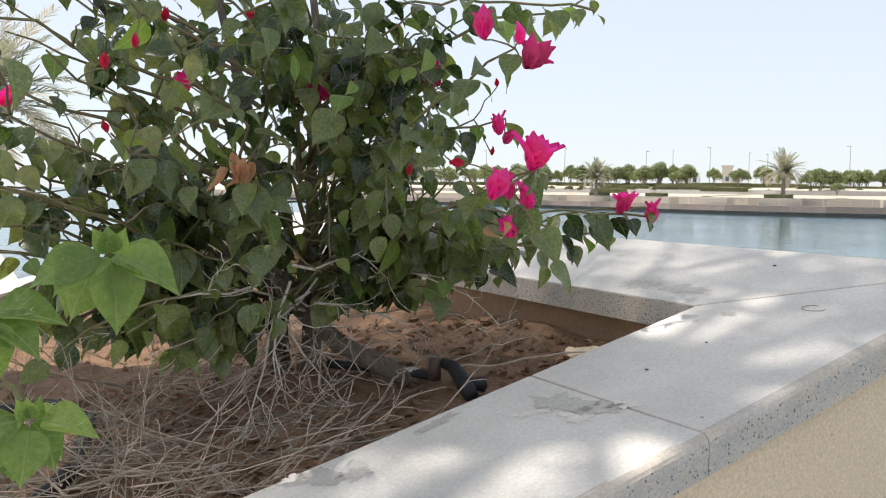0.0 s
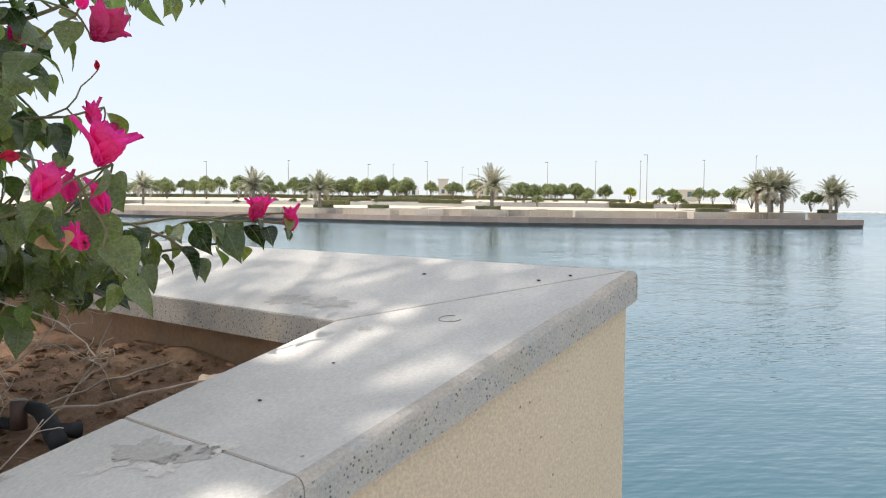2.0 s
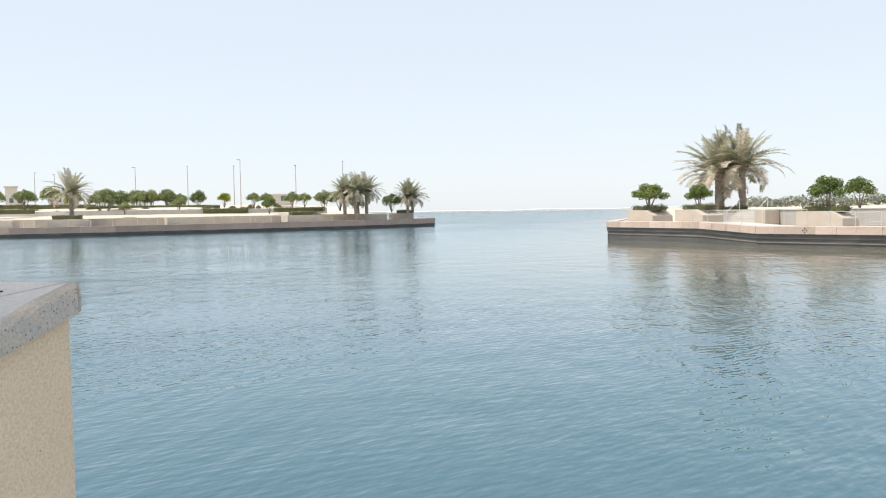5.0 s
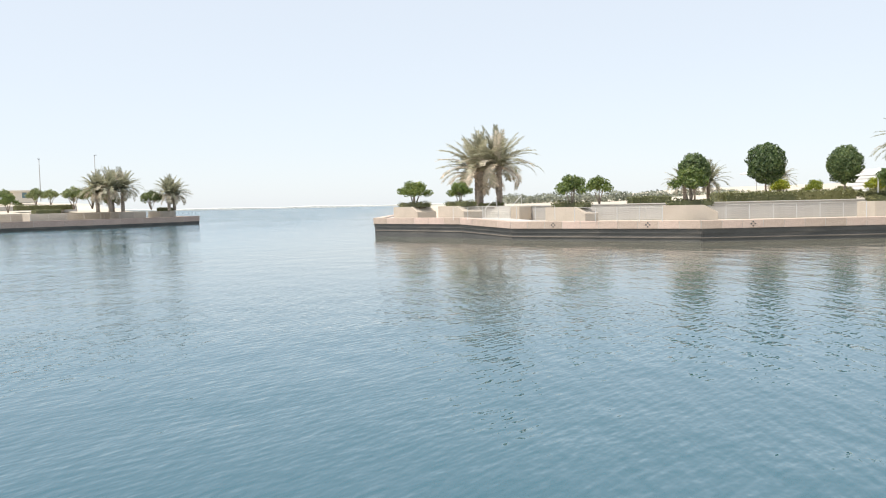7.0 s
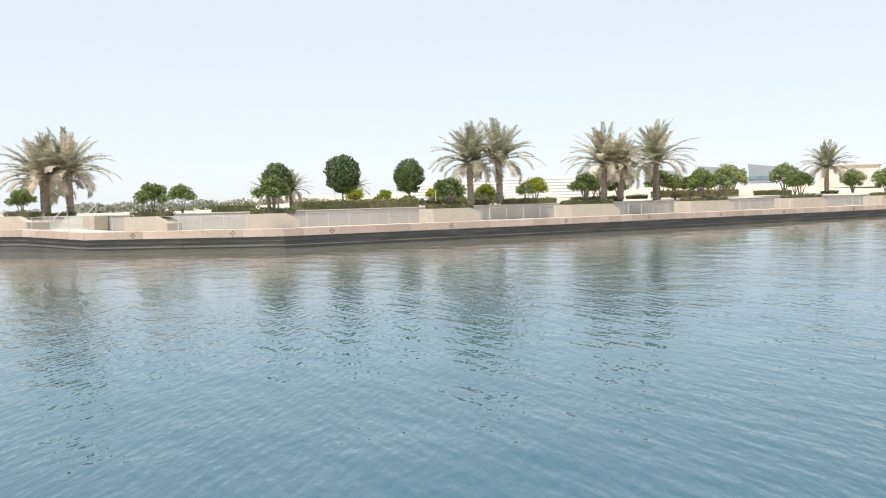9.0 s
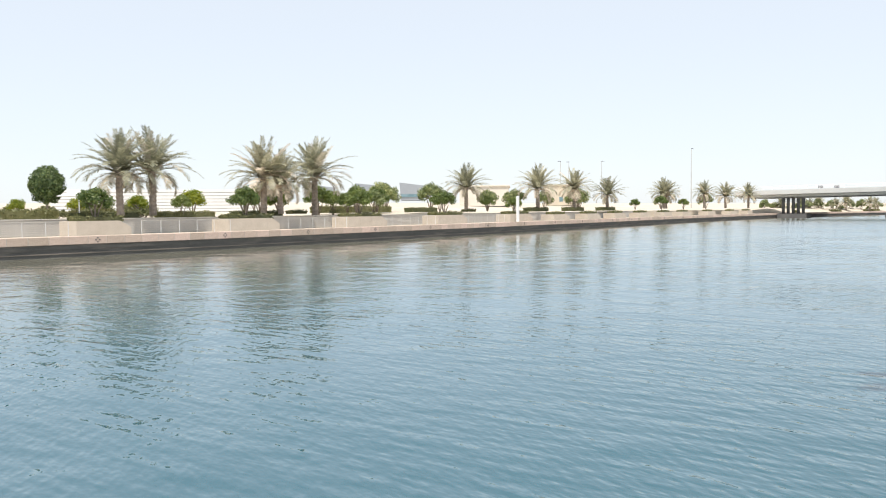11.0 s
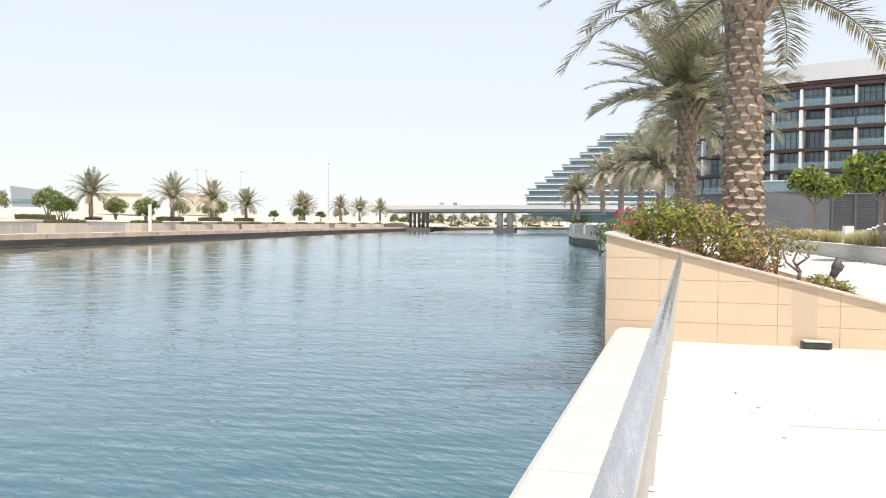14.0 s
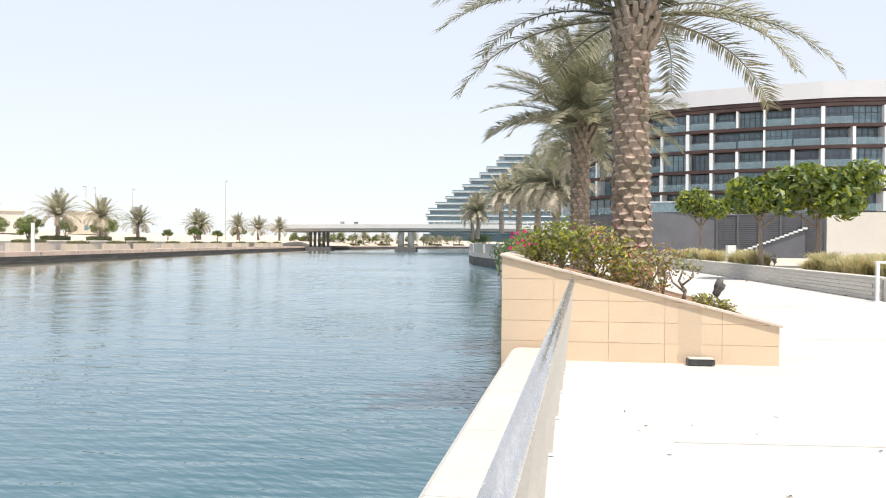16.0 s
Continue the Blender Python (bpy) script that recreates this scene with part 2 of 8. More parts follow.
# two body tones, then the tone that stands for the quay's reflection
WATER_A, WATER_B, WARM_REFLECTION = (0.020, 0.077, 0.104), (0.028, 0.094, 0.121), (0.165, 0.155, 0.115)
WAVES = ((-44, 3.0, 6.2, 1.0, 0.040), (-3, 4.6, 3.6, 1.0, 0.034), (20, 2.4, 1.3, 1.0, 0.012), (-22, 2.2, 12.0, 1.0, 0.030), (-60, 2.4, 0.45, 1.0, 0.008))


def clear_sheet(name, tint):
    """Thin clear glass: mostly see-through, with a tint and a polish."""
    m = bpy.data.materials.new(name)
    m.use_nodes = True
    n, l = m.node_tree.nodes, m.node_tree.links
    p = n["Principled BSDF"]
    p.inputs["Base Color"].default_value = (*tint, 1)
    p.inputs["Roughness"].default_value = 0.06
    p.inputs["Alpha"].default_value = 0.24
    return m


M = {}
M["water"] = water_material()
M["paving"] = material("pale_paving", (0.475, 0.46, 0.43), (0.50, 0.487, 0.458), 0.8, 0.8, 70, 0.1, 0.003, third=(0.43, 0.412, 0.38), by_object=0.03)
M["joint"] = material("paving_joint", (0.425, 0.41, 0.385), (0.46, 0.445, 0.415), 0.9, 3, 90, 0.2)
M["ledge"] = material("white_ledge_stone", (0.485, 0.467, 0.435), (0.455, 0.435, 0.40), 0.75, 1.6, 80, 0.15, 0.004, third=(0.49, 0.455, 0.40))
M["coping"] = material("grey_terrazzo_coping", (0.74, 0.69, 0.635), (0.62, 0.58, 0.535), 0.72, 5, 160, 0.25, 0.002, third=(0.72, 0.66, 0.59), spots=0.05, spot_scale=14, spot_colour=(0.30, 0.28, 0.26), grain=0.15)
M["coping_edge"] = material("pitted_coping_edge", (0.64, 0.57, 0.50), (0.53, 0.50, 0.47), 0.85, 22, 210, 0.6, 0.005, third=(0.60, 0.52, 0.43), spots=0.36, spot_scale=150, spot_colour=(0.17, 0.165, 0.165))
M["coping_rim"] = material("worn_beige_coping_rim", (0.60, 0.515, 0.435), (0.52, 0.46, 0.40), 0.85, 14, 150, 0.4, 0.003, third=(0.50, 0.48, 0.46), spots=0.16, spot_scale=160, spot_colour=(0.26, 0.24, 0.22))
M["bank_wall"] = material("grey_beige_bank_wall", (0.48, 0.42, 0.355), (0.42, 0.37, 0.315), 0.85, 0.5, 10, 0.2, 0.01)
M["render"] = material("beige_rendered_wall", (0.82, 0.65, 0.465), (0.79, 0.62, 0.445), 0.9, 3.0, 180, 0.25, 0.002, third=(0.81, 0.66, 0.49), spots=0.10, spot_scale=34, spot_colour=(0.30, 0.22, 0.15))
M["panel"] = material("beige_wall_panel", (0.645, 0.50, 0.35), (0.615, 0.475, 0.33), 0.85, 1.2, 60, 0.2, 0.003, third=(0.57, 0.44, 0.32), by_object=0.03, grain=0.07)
M["damp_panel"] = material("darker_beige_panel", (0.555, 0.435, 0.31), (0.53, 0.415, 0.295), 0.85, 1.2, 60, 0.2, 0.003, grain=0.07)
M["panel_joint"] = material("wall_panel_joint", (0.60, 0.46, 0.33), (0.66, 0.52, 0.38), 0.9, 6, 90, 0.2)
M["soil"] = material("brown_planter_soil", (0.45, 0.262, 0.153), (0.25, 0.143, 0.086), 0.95, 11, 110, 1.0, 0.02, third=(0.46, 0.31, 0.205))
M["bark"] = material("grey_brown_bark", (0.32, 0.26, 0.21), (0.21, 0.165, 0.13), 0.9, 30, 110, 1.0, 0.02, third=(0.42, 0.36, 0.30), stretch=(1, 1, 0.5))
M["twig"] = material("dry_twig", (0.31, 0.25, 0.195), (0.45, 0.375, 0.30), 0.9, 25, 160, 0.5, 0.003, by_object=0.4)
M["twig_pale"] = material("bare_pale_twig", (0.54, 0.48, 0.41), (0.66, 0.60, 0.53), 0.9, 25, 160, 0.5, 0.003)
# render browned to carry the shade inside the planter
M["inner_render"] = material("shade_brown_render", (0.36, 0.235, 0.145), (0.29, 0.185, 0.115), 0.9, 5, 90, 0.4, 0.004, third=(0.44, 0.31, 0.20))
M["stain"] = material("dried_splash", (0.52, 0.48, 0.435), (0.55, 0.51, 0.46), 0.7, 9, 160, 0.1, 0.001)
M["stain_pale"] = material("pale_dried_splash", (0.75, 0.695, 0.63), (0.71, 0.655, 0.59), 0.7, 9, 160, 0.1, 0.001)
M["far_sand"] = material("far_pale_sand", (0.78, 0.75, 0.70), (0.72, 0.69, 0.63), 0.95, 0.01, 0.1, 0.0)
M["stem"] = material("green_stem", (0.16, 0.17, 0.07), (0.22, 0.16, 0.10), 0.8, 25, 160, 0.3, 0.003)
M["leaf"] = leaf_material("dusty_green_leaf", (0.072, 0.108, 0.029), (0.162, 0.202, 0.059), 0.28, 0.42, 14, 0.5, 0.85, veins=(0.25, 0.30, 0.13), spec=0.75, coat=0.3)
M["leaf_young"] = leaf_material("young_green_leaf", (0.165, 0.25, 0.058), (0.24, 0.325, 0.09), 0.34, 0.45, 10, 0.3, 0.2, veins=(0.36, 0.42, 0.20))
M["leaf_dry"] = leaf_material("dry_brown_leaf", (0.40, 0.215, 0.11), (0.49, 0.295, 0.165), 0.8, 0.25, 10, 0.0, 0.2)
M["bract"] = leaf_material("magenta_bract", (0.71, 0.05, 0.255), (0.79, 0.11, 0.37), 0.55, 0.42, 12, 0.0, 0.2)
M["bract_red"] = leaf_material("red_bract_bud", (0.50, 0.02, 0.055), (0.58, 0.03, 0.08), 0.55, 0.35, 12, 0.0, 0.2)
M["litter"] = leaf_material("dull_fallen_leaf", (0.21, 0.125, 0.075), (0.28, 0.17, 0.10), 0.9, 0.1, 10, 0.0, 0.3)
M["frond"] = leaf_material("grey_green_frond", (0.235, 0.23, 0.155), (0.33, 0.32, 0.23), 0.45, 0.30, 1.5, 0.0, 0.3)
M["frond_dry"] = leaf_material("straw_frond", (0.50, 0.45, 0.36), (0.42, 0.37, 0.285), 0.7, 0.3, 1.5, 0.0, 0.3)
M["palm_trunk"] = material("palm_trunk_fibre", (0.27, 0.20, 0.145), (0.20, 0.15, 0.105), 0.95, 12, 90, 1.0, 0.02, third=(0.33, 0.26, 0.20), stretch=(1, 1, 0.4))
M["palm_trunk_grey"] = material("grey_weathered_palm_trunk", (0.32, 0.27, 0.225), (0.24, 0.20, 0.165), 0.95, 4, 40, 1.0, 0.02, third=(0.40, 0.345, 0.29), stretch=(1, 1, 0.4))
M["palm_cut"] = material("pale_cut_leaf_base", (0.36, 0.29, 0.22), (0.28, 0.22, 0.165), 0.9, 14, 90, 0.6, 0.006, third=(0.44, 0.37, 0.295), by_object=0.35)
M["frond_near"] = leaf_material("grey_green_near_frond", (0.155, 0.148, 0.086), (0.235, 0.222, 0.142), 0.40, 0.32, 1.5, 0.0, 0.35)
M["roof_white"] = material("pale_grey_roof_band", (0.42, 0.42, 0.425), (0.40, 0.40, 0.405), 0.7, 0.3, 6, 0.1, grain=0.03)
M["far_coping"] = material("pinkish_beige_coping", (0.60, 0.51, 0.43), (0.53, 0.45, 0.38), 0.85, 3, 90, 0.2, 0.003)
M["fascia"] = material("pale_bridge_fascia", (0.60, 0.59, 0.57), (0.54, 0.53, 0.51), 0.85, 0.25, 4, 0.2, 0.02)
M["palm_scale"] = material("palm_leaf_base", (0.27, 0.208, 0.152), (0.20, 0.15, 0.11), 0.9, 9, 70, 0.6, 0.008, third=(0.39, 0.32, 0.25), by_object=0.28)
M["tree_leaf"] = leaf_material("tree_leaf", (0.105, 0.150, 0.042), (0.155, 0.195, 0.060), 0.42, 0.32, 1.5)
M["tree_leaf_dark"] = leaf_material("dark_tree_leaf", (0.075, 0.115, 0.042), (0.10, 0.145, 0.05), 0.45, 0.25, 1.5)
M["tree_leaf_yellow"] = leaf_material("yellow_tree_leaf", (0.25, 0.27, 0.035), (0.20, 0.25, 0.04), 0.5, 0.35, 1.5)
M["hedge_leaf"] = leaf_material("hedge_leaf", (0.125, 0.135, 0.055), (0.18, 0.18, 0.085), 0.5, 0.25, 1.5)
M["planter_leaf"] = leaf_material("dusty_olive_leaf", (0.22, 0.22, 0.10), (0.30, 0.29, 0.15), 0.5, 0.3, 1.5)
# leaves of the far trees, paled so distance haze is in the colour
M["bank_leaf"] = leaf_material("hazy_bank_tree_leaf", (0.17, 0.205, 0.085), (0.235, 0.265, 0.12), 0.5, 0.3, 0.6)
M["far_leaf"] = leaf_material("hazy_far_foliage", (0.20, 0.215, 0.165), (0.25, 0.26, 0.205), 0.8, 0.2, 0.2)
M["grass"] = leaf_material("dry_grass", (0.54, 0.475, 0.29), (0.38, 0.37, 0.19), 0.6, 0.3, 1.0)
M["sand"] = material("pale_sand", (0.54, 0.475, 0.385), (0.47, 0.41, 0.33), 0.95, 0.12, 3.0, 0.3, 0.03, third=(0.58, 0.53, 0.45))
M["quay_cap"] = material("pinkish_quay_stone", (0.56, 0.435, 0.36), (0.47, 0.365, 0.305), 0.85, 0.9, 14, 0.3, 0.01, third=(0.58, 0.47, 0.40), by_object=0.16)
M["quay_brown"] = material("brown_quay_stone", (0.40, 0.305, 0.255), (0.34, 0.26, 0.22), 0.85, 0.5, 8, 0.3, 0.01, third=(0.44, 0.35, 0.30), by_object=0.14)
M["quay_base"] = material("dark_tidal_stone", (0.078, 0.077, 0.074), (0.11, 0.107, 0.10), 0.8, 0.7, 8, 0.6, 0.03, third=(0.20, 0.18, 0.155), stretch=(0.5, 0.5, 4))
M["tidal_band"] = material("stained_tidal_ledge", (0.15, 0.13, 0.11), (0.22, 0.19, 0.16), 0.85, 0.7, 8, 0.4, 0.02, third=(0.08, 0.08, 0.075), stretch=(0.5, 0.5, 3))
M["box"] = material("beige_planter_box", (0.53, 0.455, 0.375), (0.475, 0.405, 0.33), 0.85, 1.0, 20, 0.2, 0.006)
M["white_wall"] = material("white_slat_wall", (0.50, 0.475, 0.45), (0.44, 0.42, 0.395), 0.85, 0.8, 20, 0.2, 0.006)
M["white_metal"] = material("white_painted_metal", (0.76, 0.76, 0.75), (0.72, 0.72, 0.71), 0.45, 3, 60, 0.05, 0.001, spec=0.5, grain=0.04)
M["railing_paint"] = material("weathered_white_railing", (0.62, 0.61, 0.59), (0.56, 0.55, 0.53), 0.5, 3, 60, 0.05, 0.001, grain=0.05)
M["post_paint"] = material("dull_grey_white_post_paint", (0.53, 0.50, 0.45), (0.48, 0.45, 0.405), 0.6, 3, 60, 0.05, 0.001, grain=0.06)
M["steel"] = material("scuffed_aluminium", (0.72, 0.705, 0.69), (0.62, 0.61, 0.60), 0.27, 22, 190, 0.06, 0.0006, metal=0.9, third=(0.78, 0.765, 0.75), stretch=(1, 0.05, 1), grain=0.07)
M["scratch"] = material("bright_metal_scratch", (0.84, 0.83, 0.81), (0.78, 0.77, 0.75), 0.5, 30, 200, 0.1, 0.001, metal=0.4)
M["concrete"] = material("bridge_concrete", (0.46, 0.45, 0.43), (0.40, 0.39, 0.37), 0.85, 0.25, 4, 0.2, 0.02, third=(0.34, 0.33, 0.31))
# near-black concrete tone with shadow put into its colour
M["dark"] = material("dark_shadowed_concrete", (0.09, 0.09, 0.09), (0.13, 0.125, 0.12), 0.85, 0.4, 5, 0.3, 0.02)
M["glass"] = material("blue_facade_glass", (0.085, 0.14, 0.175), (0.16, 0.23, 0.275), 0.08, 0.35, 3, 0.0, spec=0.8, by_object=0.35)
M["glass_teal"] = material("teal_facade_glass", (0.15, 0.235, 0.285), (0.21, 0.30, 0.355), 0.15, 0.08, 1, 0.0, spec=0.8, by_object=0.2)
M["rail_sheet"] = clear_sheet("clear_balustrade_glass", (0.33, 0.45, 0.49))
M["rail_glass"] = material("pale_balustrade_glass", (0.13, 0.19, 0.22), (0.18, 0.25, 0.28), 0.08, 0.3, 3, 0.0, spec=0.7)
M["brown"] = material("dark_brown_cladding", (0.050, 0.028, 0.025), (0.07, 0.04, 0.034), 0.6, 0.5, 6, 0.1)
M["white_paint"] = material("white_painted_facade", (0.74, 0.74, 0.73), (0.70, 0.70, 0.69), 0.7, 0.3, 6, 0.1, grain=0.05)
M["grey_wall"] = material("grey_cladding", (0.14, 0.14, 0.15), (0.115, 0.115, 0.125), 0.75, 0.5, 8, 0.2)
M["cream_wall"] = material("cream_wall", (0.66, 0.61, 0.54), (0.62, 0.57, 0.50), 0.85, 0.3, 8, 0.15, grain=0.05)
M["low_wall"] = material("grey_stone_wall", (0.58, 0.55, 0.50), (0.50, 0.475, 0.435), 0.85, 2, 40, 0.3, 0.006, by_object=0.06)
M["black_plastic"] = material("black_plastic", (0.018, 0.019, 0.021), (0.03, 0.03, 0.032), 0.7, 8, 80, 0.15)
M["black_metal"] = material("weathered_black_metal", (0.055, 0.055, 0.055), (0.12, 0.115, 0.11), 0.6, 10, 80, 0.3)
M["tan_wall"] = material("tan_building", (0.60, 0.53, 0.43), (0.55, 0.485, 0.39), 0.85, 0.3, 8, 0.15)
M["dome_metal"] = material("grey_blue_roof_metal", (0.36, 0.385, 0.42), (0.31, 0.335, 0.365), 0.5, 0.1, 4, 0.05, metal=0.3)
M["lens"] = material("dusty_lamp_lens", (0.15, 0.15, 0.15), (0.10, 0.10, 0.10), 0.2, 9, 60, 0.0)
M["brown_plastic"] = material("brown_plastic_valve", (0.09, 0.055, 0.045), (0.12, 0.075, 0.06), 0.5, 8, 80, 0.1)

# ---- mesh tools ----
def thing(name, label="", category="", group="", kind="", at=None):
    ob = tagged(new(name), label, category, group, kind)
    if at is not None:
        ob.matrix_basis = at
    return ob


def mesh_of(name, bm, mat, smooth=False):
    me = bpy.data.meshes.new(name)
    bm.normal_update()
    bm.to_mesh(me)
    bm.free()
    for m in (mat if isinstance(mat, (list, tuple)) else (mat,)):
        me.materials.append(M[m])
    if smooth:
        for f in me.polygons:
            f.use_smooth = True
    return me


def part(name, bm, mat, parent=None, label="", smooth=False, at=None, category="", kind="", group=""):
    """Links a bmesh as one mesh object, under a thing or part if a parent is given."""
    ob = new(name, bm if isinstance(bm, bpy.types.Mesh) else mesh_of(name, bm, mat, smooth))
    ob.parent = parent
    if at is not None:
        ob.matrix_basis = at
    return tagged(ob, label, category, group, kind)


def box(bm, x0, y0, z0, x1, y1, z1, bevel=0.0, m=None, mi=0):
    r = bmesh.ops.create_cube(bm, size=1)
    vs = r["verts"]
    for v in vs:
        v.co = Vector((x0 + (v.co.x + 0.5) * (x1 - x0), y0 + (v.co.y + 0.5) * (y1 - y0), z0 + (v.co.z + 0.5) * (z1 - z0)))
    if bevel:
        es = {e for v in vs for e in v.link_edges}
        out = bmesh.ops.bevel(bm, geom=list(es), offset=bevel, segments=2, profile=0.6, affect="EDGES")
        vs = list({v for f in out["faces"] for v in f.verts} | {v for v in vs if v.is_valid})
    if m is not None:
        bmesh.ops.transform(bm, matrix=m, verts=vs)
    if mi:
        for f in {f for v in vs for f in v.link_faces}:
            f.material_index = mi
    return vs


def prism(bm, pts, z0, z1, m=None):
    """An upright prism over a plan polygon; z1 may be a function of (x, y)."""
    top = z1 if callable(z1) else (lambda x, y: z1)
    bot = z0 if callable(z0) else (lambda x, y: z0)
    a = [bm.verts.new((x, y, bot(x, y))) for x, y in pts]
    b = [bm.verts.new((x, y, top(x, y))) for x, y in pts]
    n = len(pts)
    fs = [bm.faces.new(a[::-1]), bm.faces.new(b)] + [bm.faces.new((a[i], a[(i + 1) % n], b[(i + 1) % n], b[i])) for i in range(n)]
    bmesh.ops.recalc_face_normals(bm, faces=fs)
    if m is not None:
        bmesh.ops.transform(bm, matrix=m, verts=a + b)
    return a + b


def tube(bm, pts, radii, sides=6, cap=True):
    """A tube along points with a radius at each."""
    rings = []
    n = len(pts)
    pts = [Vector(p) for p in pts]
    up = Vector((0.31, 0.17, 0.93))
    for i, p in enumerate(pts):
        d = (pts[min(i + 1, n - 1)] - pts[max(i - 1, 0)])
        d = d.normalized() if d.length > 1e-9 else Vector((0, 0, 1))
        s = d.cross(up)
        if s.length < 0.05:
            s = d.cross(Vector((1, 0, 0)))
        s.normalize()
        t = d.cross(s)
        r = radii[i] if hasattr(radii, "__len__") else radii
        rings.append([bm.verts.new(p + (s * math.cos(a) + t * math.sin(a)) * r) for a in (2 * math.pi * k / sides for k in range(sides))])
    for a, b in zip(rings, rings[1:]):
        for k in range(sides):
            bm.faces.new((a[k], a[(k + 1) % sides], b[(k + 1) % sides], b[k]))
    if cap:
        bm.faces.new(rings[0][::-1])
        bm.faces.new(rings[-1])
    return rings


def lathe(bm, profile, sides=16, centre=(0, 0, 0)):
    """A turned body from (radius, height) pairs."""
    rings = []
    for r, z in profile:
        rings.append([bm.verts.new((centre[0] + r * math.cos(a), centre[1] + r * math.sin(a), centre[2] + z)) for a in (2 * math.pi * k / sides for k in range(sides))])
    for a, b in zip(rings, rings[1:]):
        for k in range(sides):
            bm.faces.new((a[k], a[(k + 1) % sides], b[(k + 1) % sides], b[k]))
    bm.faces.new(rings[0][::-1])
    bm.faces.new(rings[-1])


def raw_mesh(name, verts, faces, mats, index=None):
    me = bpy.data.meshes.new(name)
    me.from_pydata([tuple(v) for v in verts], [], faces)
    for m in (mats if isinstance(mats, (list, tuple)) else (mats,)):
        me.materials.append(M[m])
    if index is not None:
        me.polygons.foreach_set("material_index", index)
    me.update()
    return me


def set_uv(me, uv):
    """Gives each corner the (u, v) of its vertex."""
    layer = me.uv_layers.new(name="leaf")
    for loop in me.loops:
        layer.data[loop.index].uv = uv[loop.vertex_index]


# ---- plants ----
def frond_geometry(rng, length=2.4, pairs=34, droop=0.9, leaflet=0.42, width=0.028, lift=0.0, sweep=0.55):
    """One palm frond from the origin outwards along +x: a thin arched midrib and two ranks of narrow folded leaflets."""
    verts, faces = [], []
    seg = 12
    pts, ang = [], lift
    p = Vector((0, 0, 0))
    for i in range(seg + 1):
        pts.append(p.copy())
        ang -= droop / seg * (0.5 + 1.0 * i / seg)
        p = p + Vector((math.cos(ang), 0, math.sin(ang))) * (length / seg)
    side_bow = rng.uniform(-0.12, 0.12) * length
    for i, q in enumerate(pts):
        q.y += side_bow * (i / seg) ** 2
    for i, q in enumerate(pts):
        r = 0.028 * (1 - 0.85 * i / seg)
        b = len(verts)
        verts += [q + Vector((0, r, 0)), q + Vector((0, -r, 0)), q + Vector((0, 0, -r * 1.3))]
        if i:
            for k in range(3):
                faces.append((b - 3 + k, b - 3 + (k + 1) % 3, b + (k + 1) % 3, b + k))
    for j in range(pairs):
        u = 0.10 + 0.90 * j / (pairs - 1)
        k = min(int(u * seg), seg - 1)
        q = pts[k].lerp(pts[k + 1], u * seg - k)
        d = (pts[k + 1] - pts[k]).normalized()
        size = leaflet * (0.45 + 1.3 * u - 1.35 * u * u) * rng.uniform(0.85, 1.12)
        for s in (1, -1):
            if rng.random() < 0.05:
                continue
            out = (d * (sweep + 0.5 * u) + Vector((0, s, 0)) * 0.85 + Vector((0, 0, rng.uniform(-0.02, 0.42)))).normalized()
            tip = q + out * size + Vector((0, 0, -0.16 * size * rng.uniform(0.3, 1.6)))
            w = d * width * rng.uniform(0.8, 1.2)
            mid = q.lerp(tip, 0.45) + Vector((0, 0, 0.02))
            b = len(verts)
            verts += [q - w * 0.5, q + w * 0.5, mid - w, mid + w, tip]
            faces += [(b, b + 1, b + 3, b + 2), (b + 2, b + 3, b + 4)]
    return verts, faces


def crown_mesh(name, rng, fronds=48, length=2.4, pairs=30, width=0.05, dry=0.10):
    """A whole palm crown in one mesh, for palms seen from far off: spiky upright fronds, arching ones, and hanging dry ones below."""
    verts, faces, idx = [], [], []
    for i in range(fronds):
        t = i / (fronds - 1)
        dead = t > 0.90
        lift = radians(88 - 74 * t ** 1.05 + rng.uniform(-9, 9)) if not dead else radians(rng.uniform(-6, 16))
        bend = 0.18 + 1.75 * t ** 1.3 + rng.uniform(-0.12, 0.25) if not dead else rng.uniform(1.5, 2.0)
        v, f = frond_geometry(rng, length * rng.uniform(0.85, 1.12) * (0.82 if dead else 1.0), pairs, bend, 0.54 * length / 2.4, width, lift)
        turn = Matrix.Rotation(i * 2.39996 + rng.uniform(-0.25, 0.25), 3, "Z")
        b = len(verts)
        verts += [turn @ q for q in v]
        faces += [tuple(k + b for k in g) for g in f]
        idx += [1 if dead or rng.random() < dry + 0.7 * max(0.0, t - 0.5) else 0] * len(f)
    return raw_mesh(name, verts, faces, ("frond", "frond_dry"), idx)


def trunk_mesh(name, rng, height, r0=0.26, r1=0.2, sides=12, flare=1.25):
    """A palm trunk with rings of old leaf bases in its outline."""
    bm = bmesh.new()
    pts, rad = [], []
    n = max(int(height / 0.16), 6)
    for i in range(n + 1):
        t = i / n
        pts.append((0.05 * math.sin(t * 2.0), 0.03 * math.sin(t * 3.1), height * t))
        rad.append((r0 + (r1 - r0) * t) * (1.10 if i % 2 else 0.92) * (flare if t > 0.88 else 1) * rng.uniform(0.96, 1.05))
    tube(bm, pts, rad, sides)
    return mesh_of(name, bm, "palm_trunk_grey")


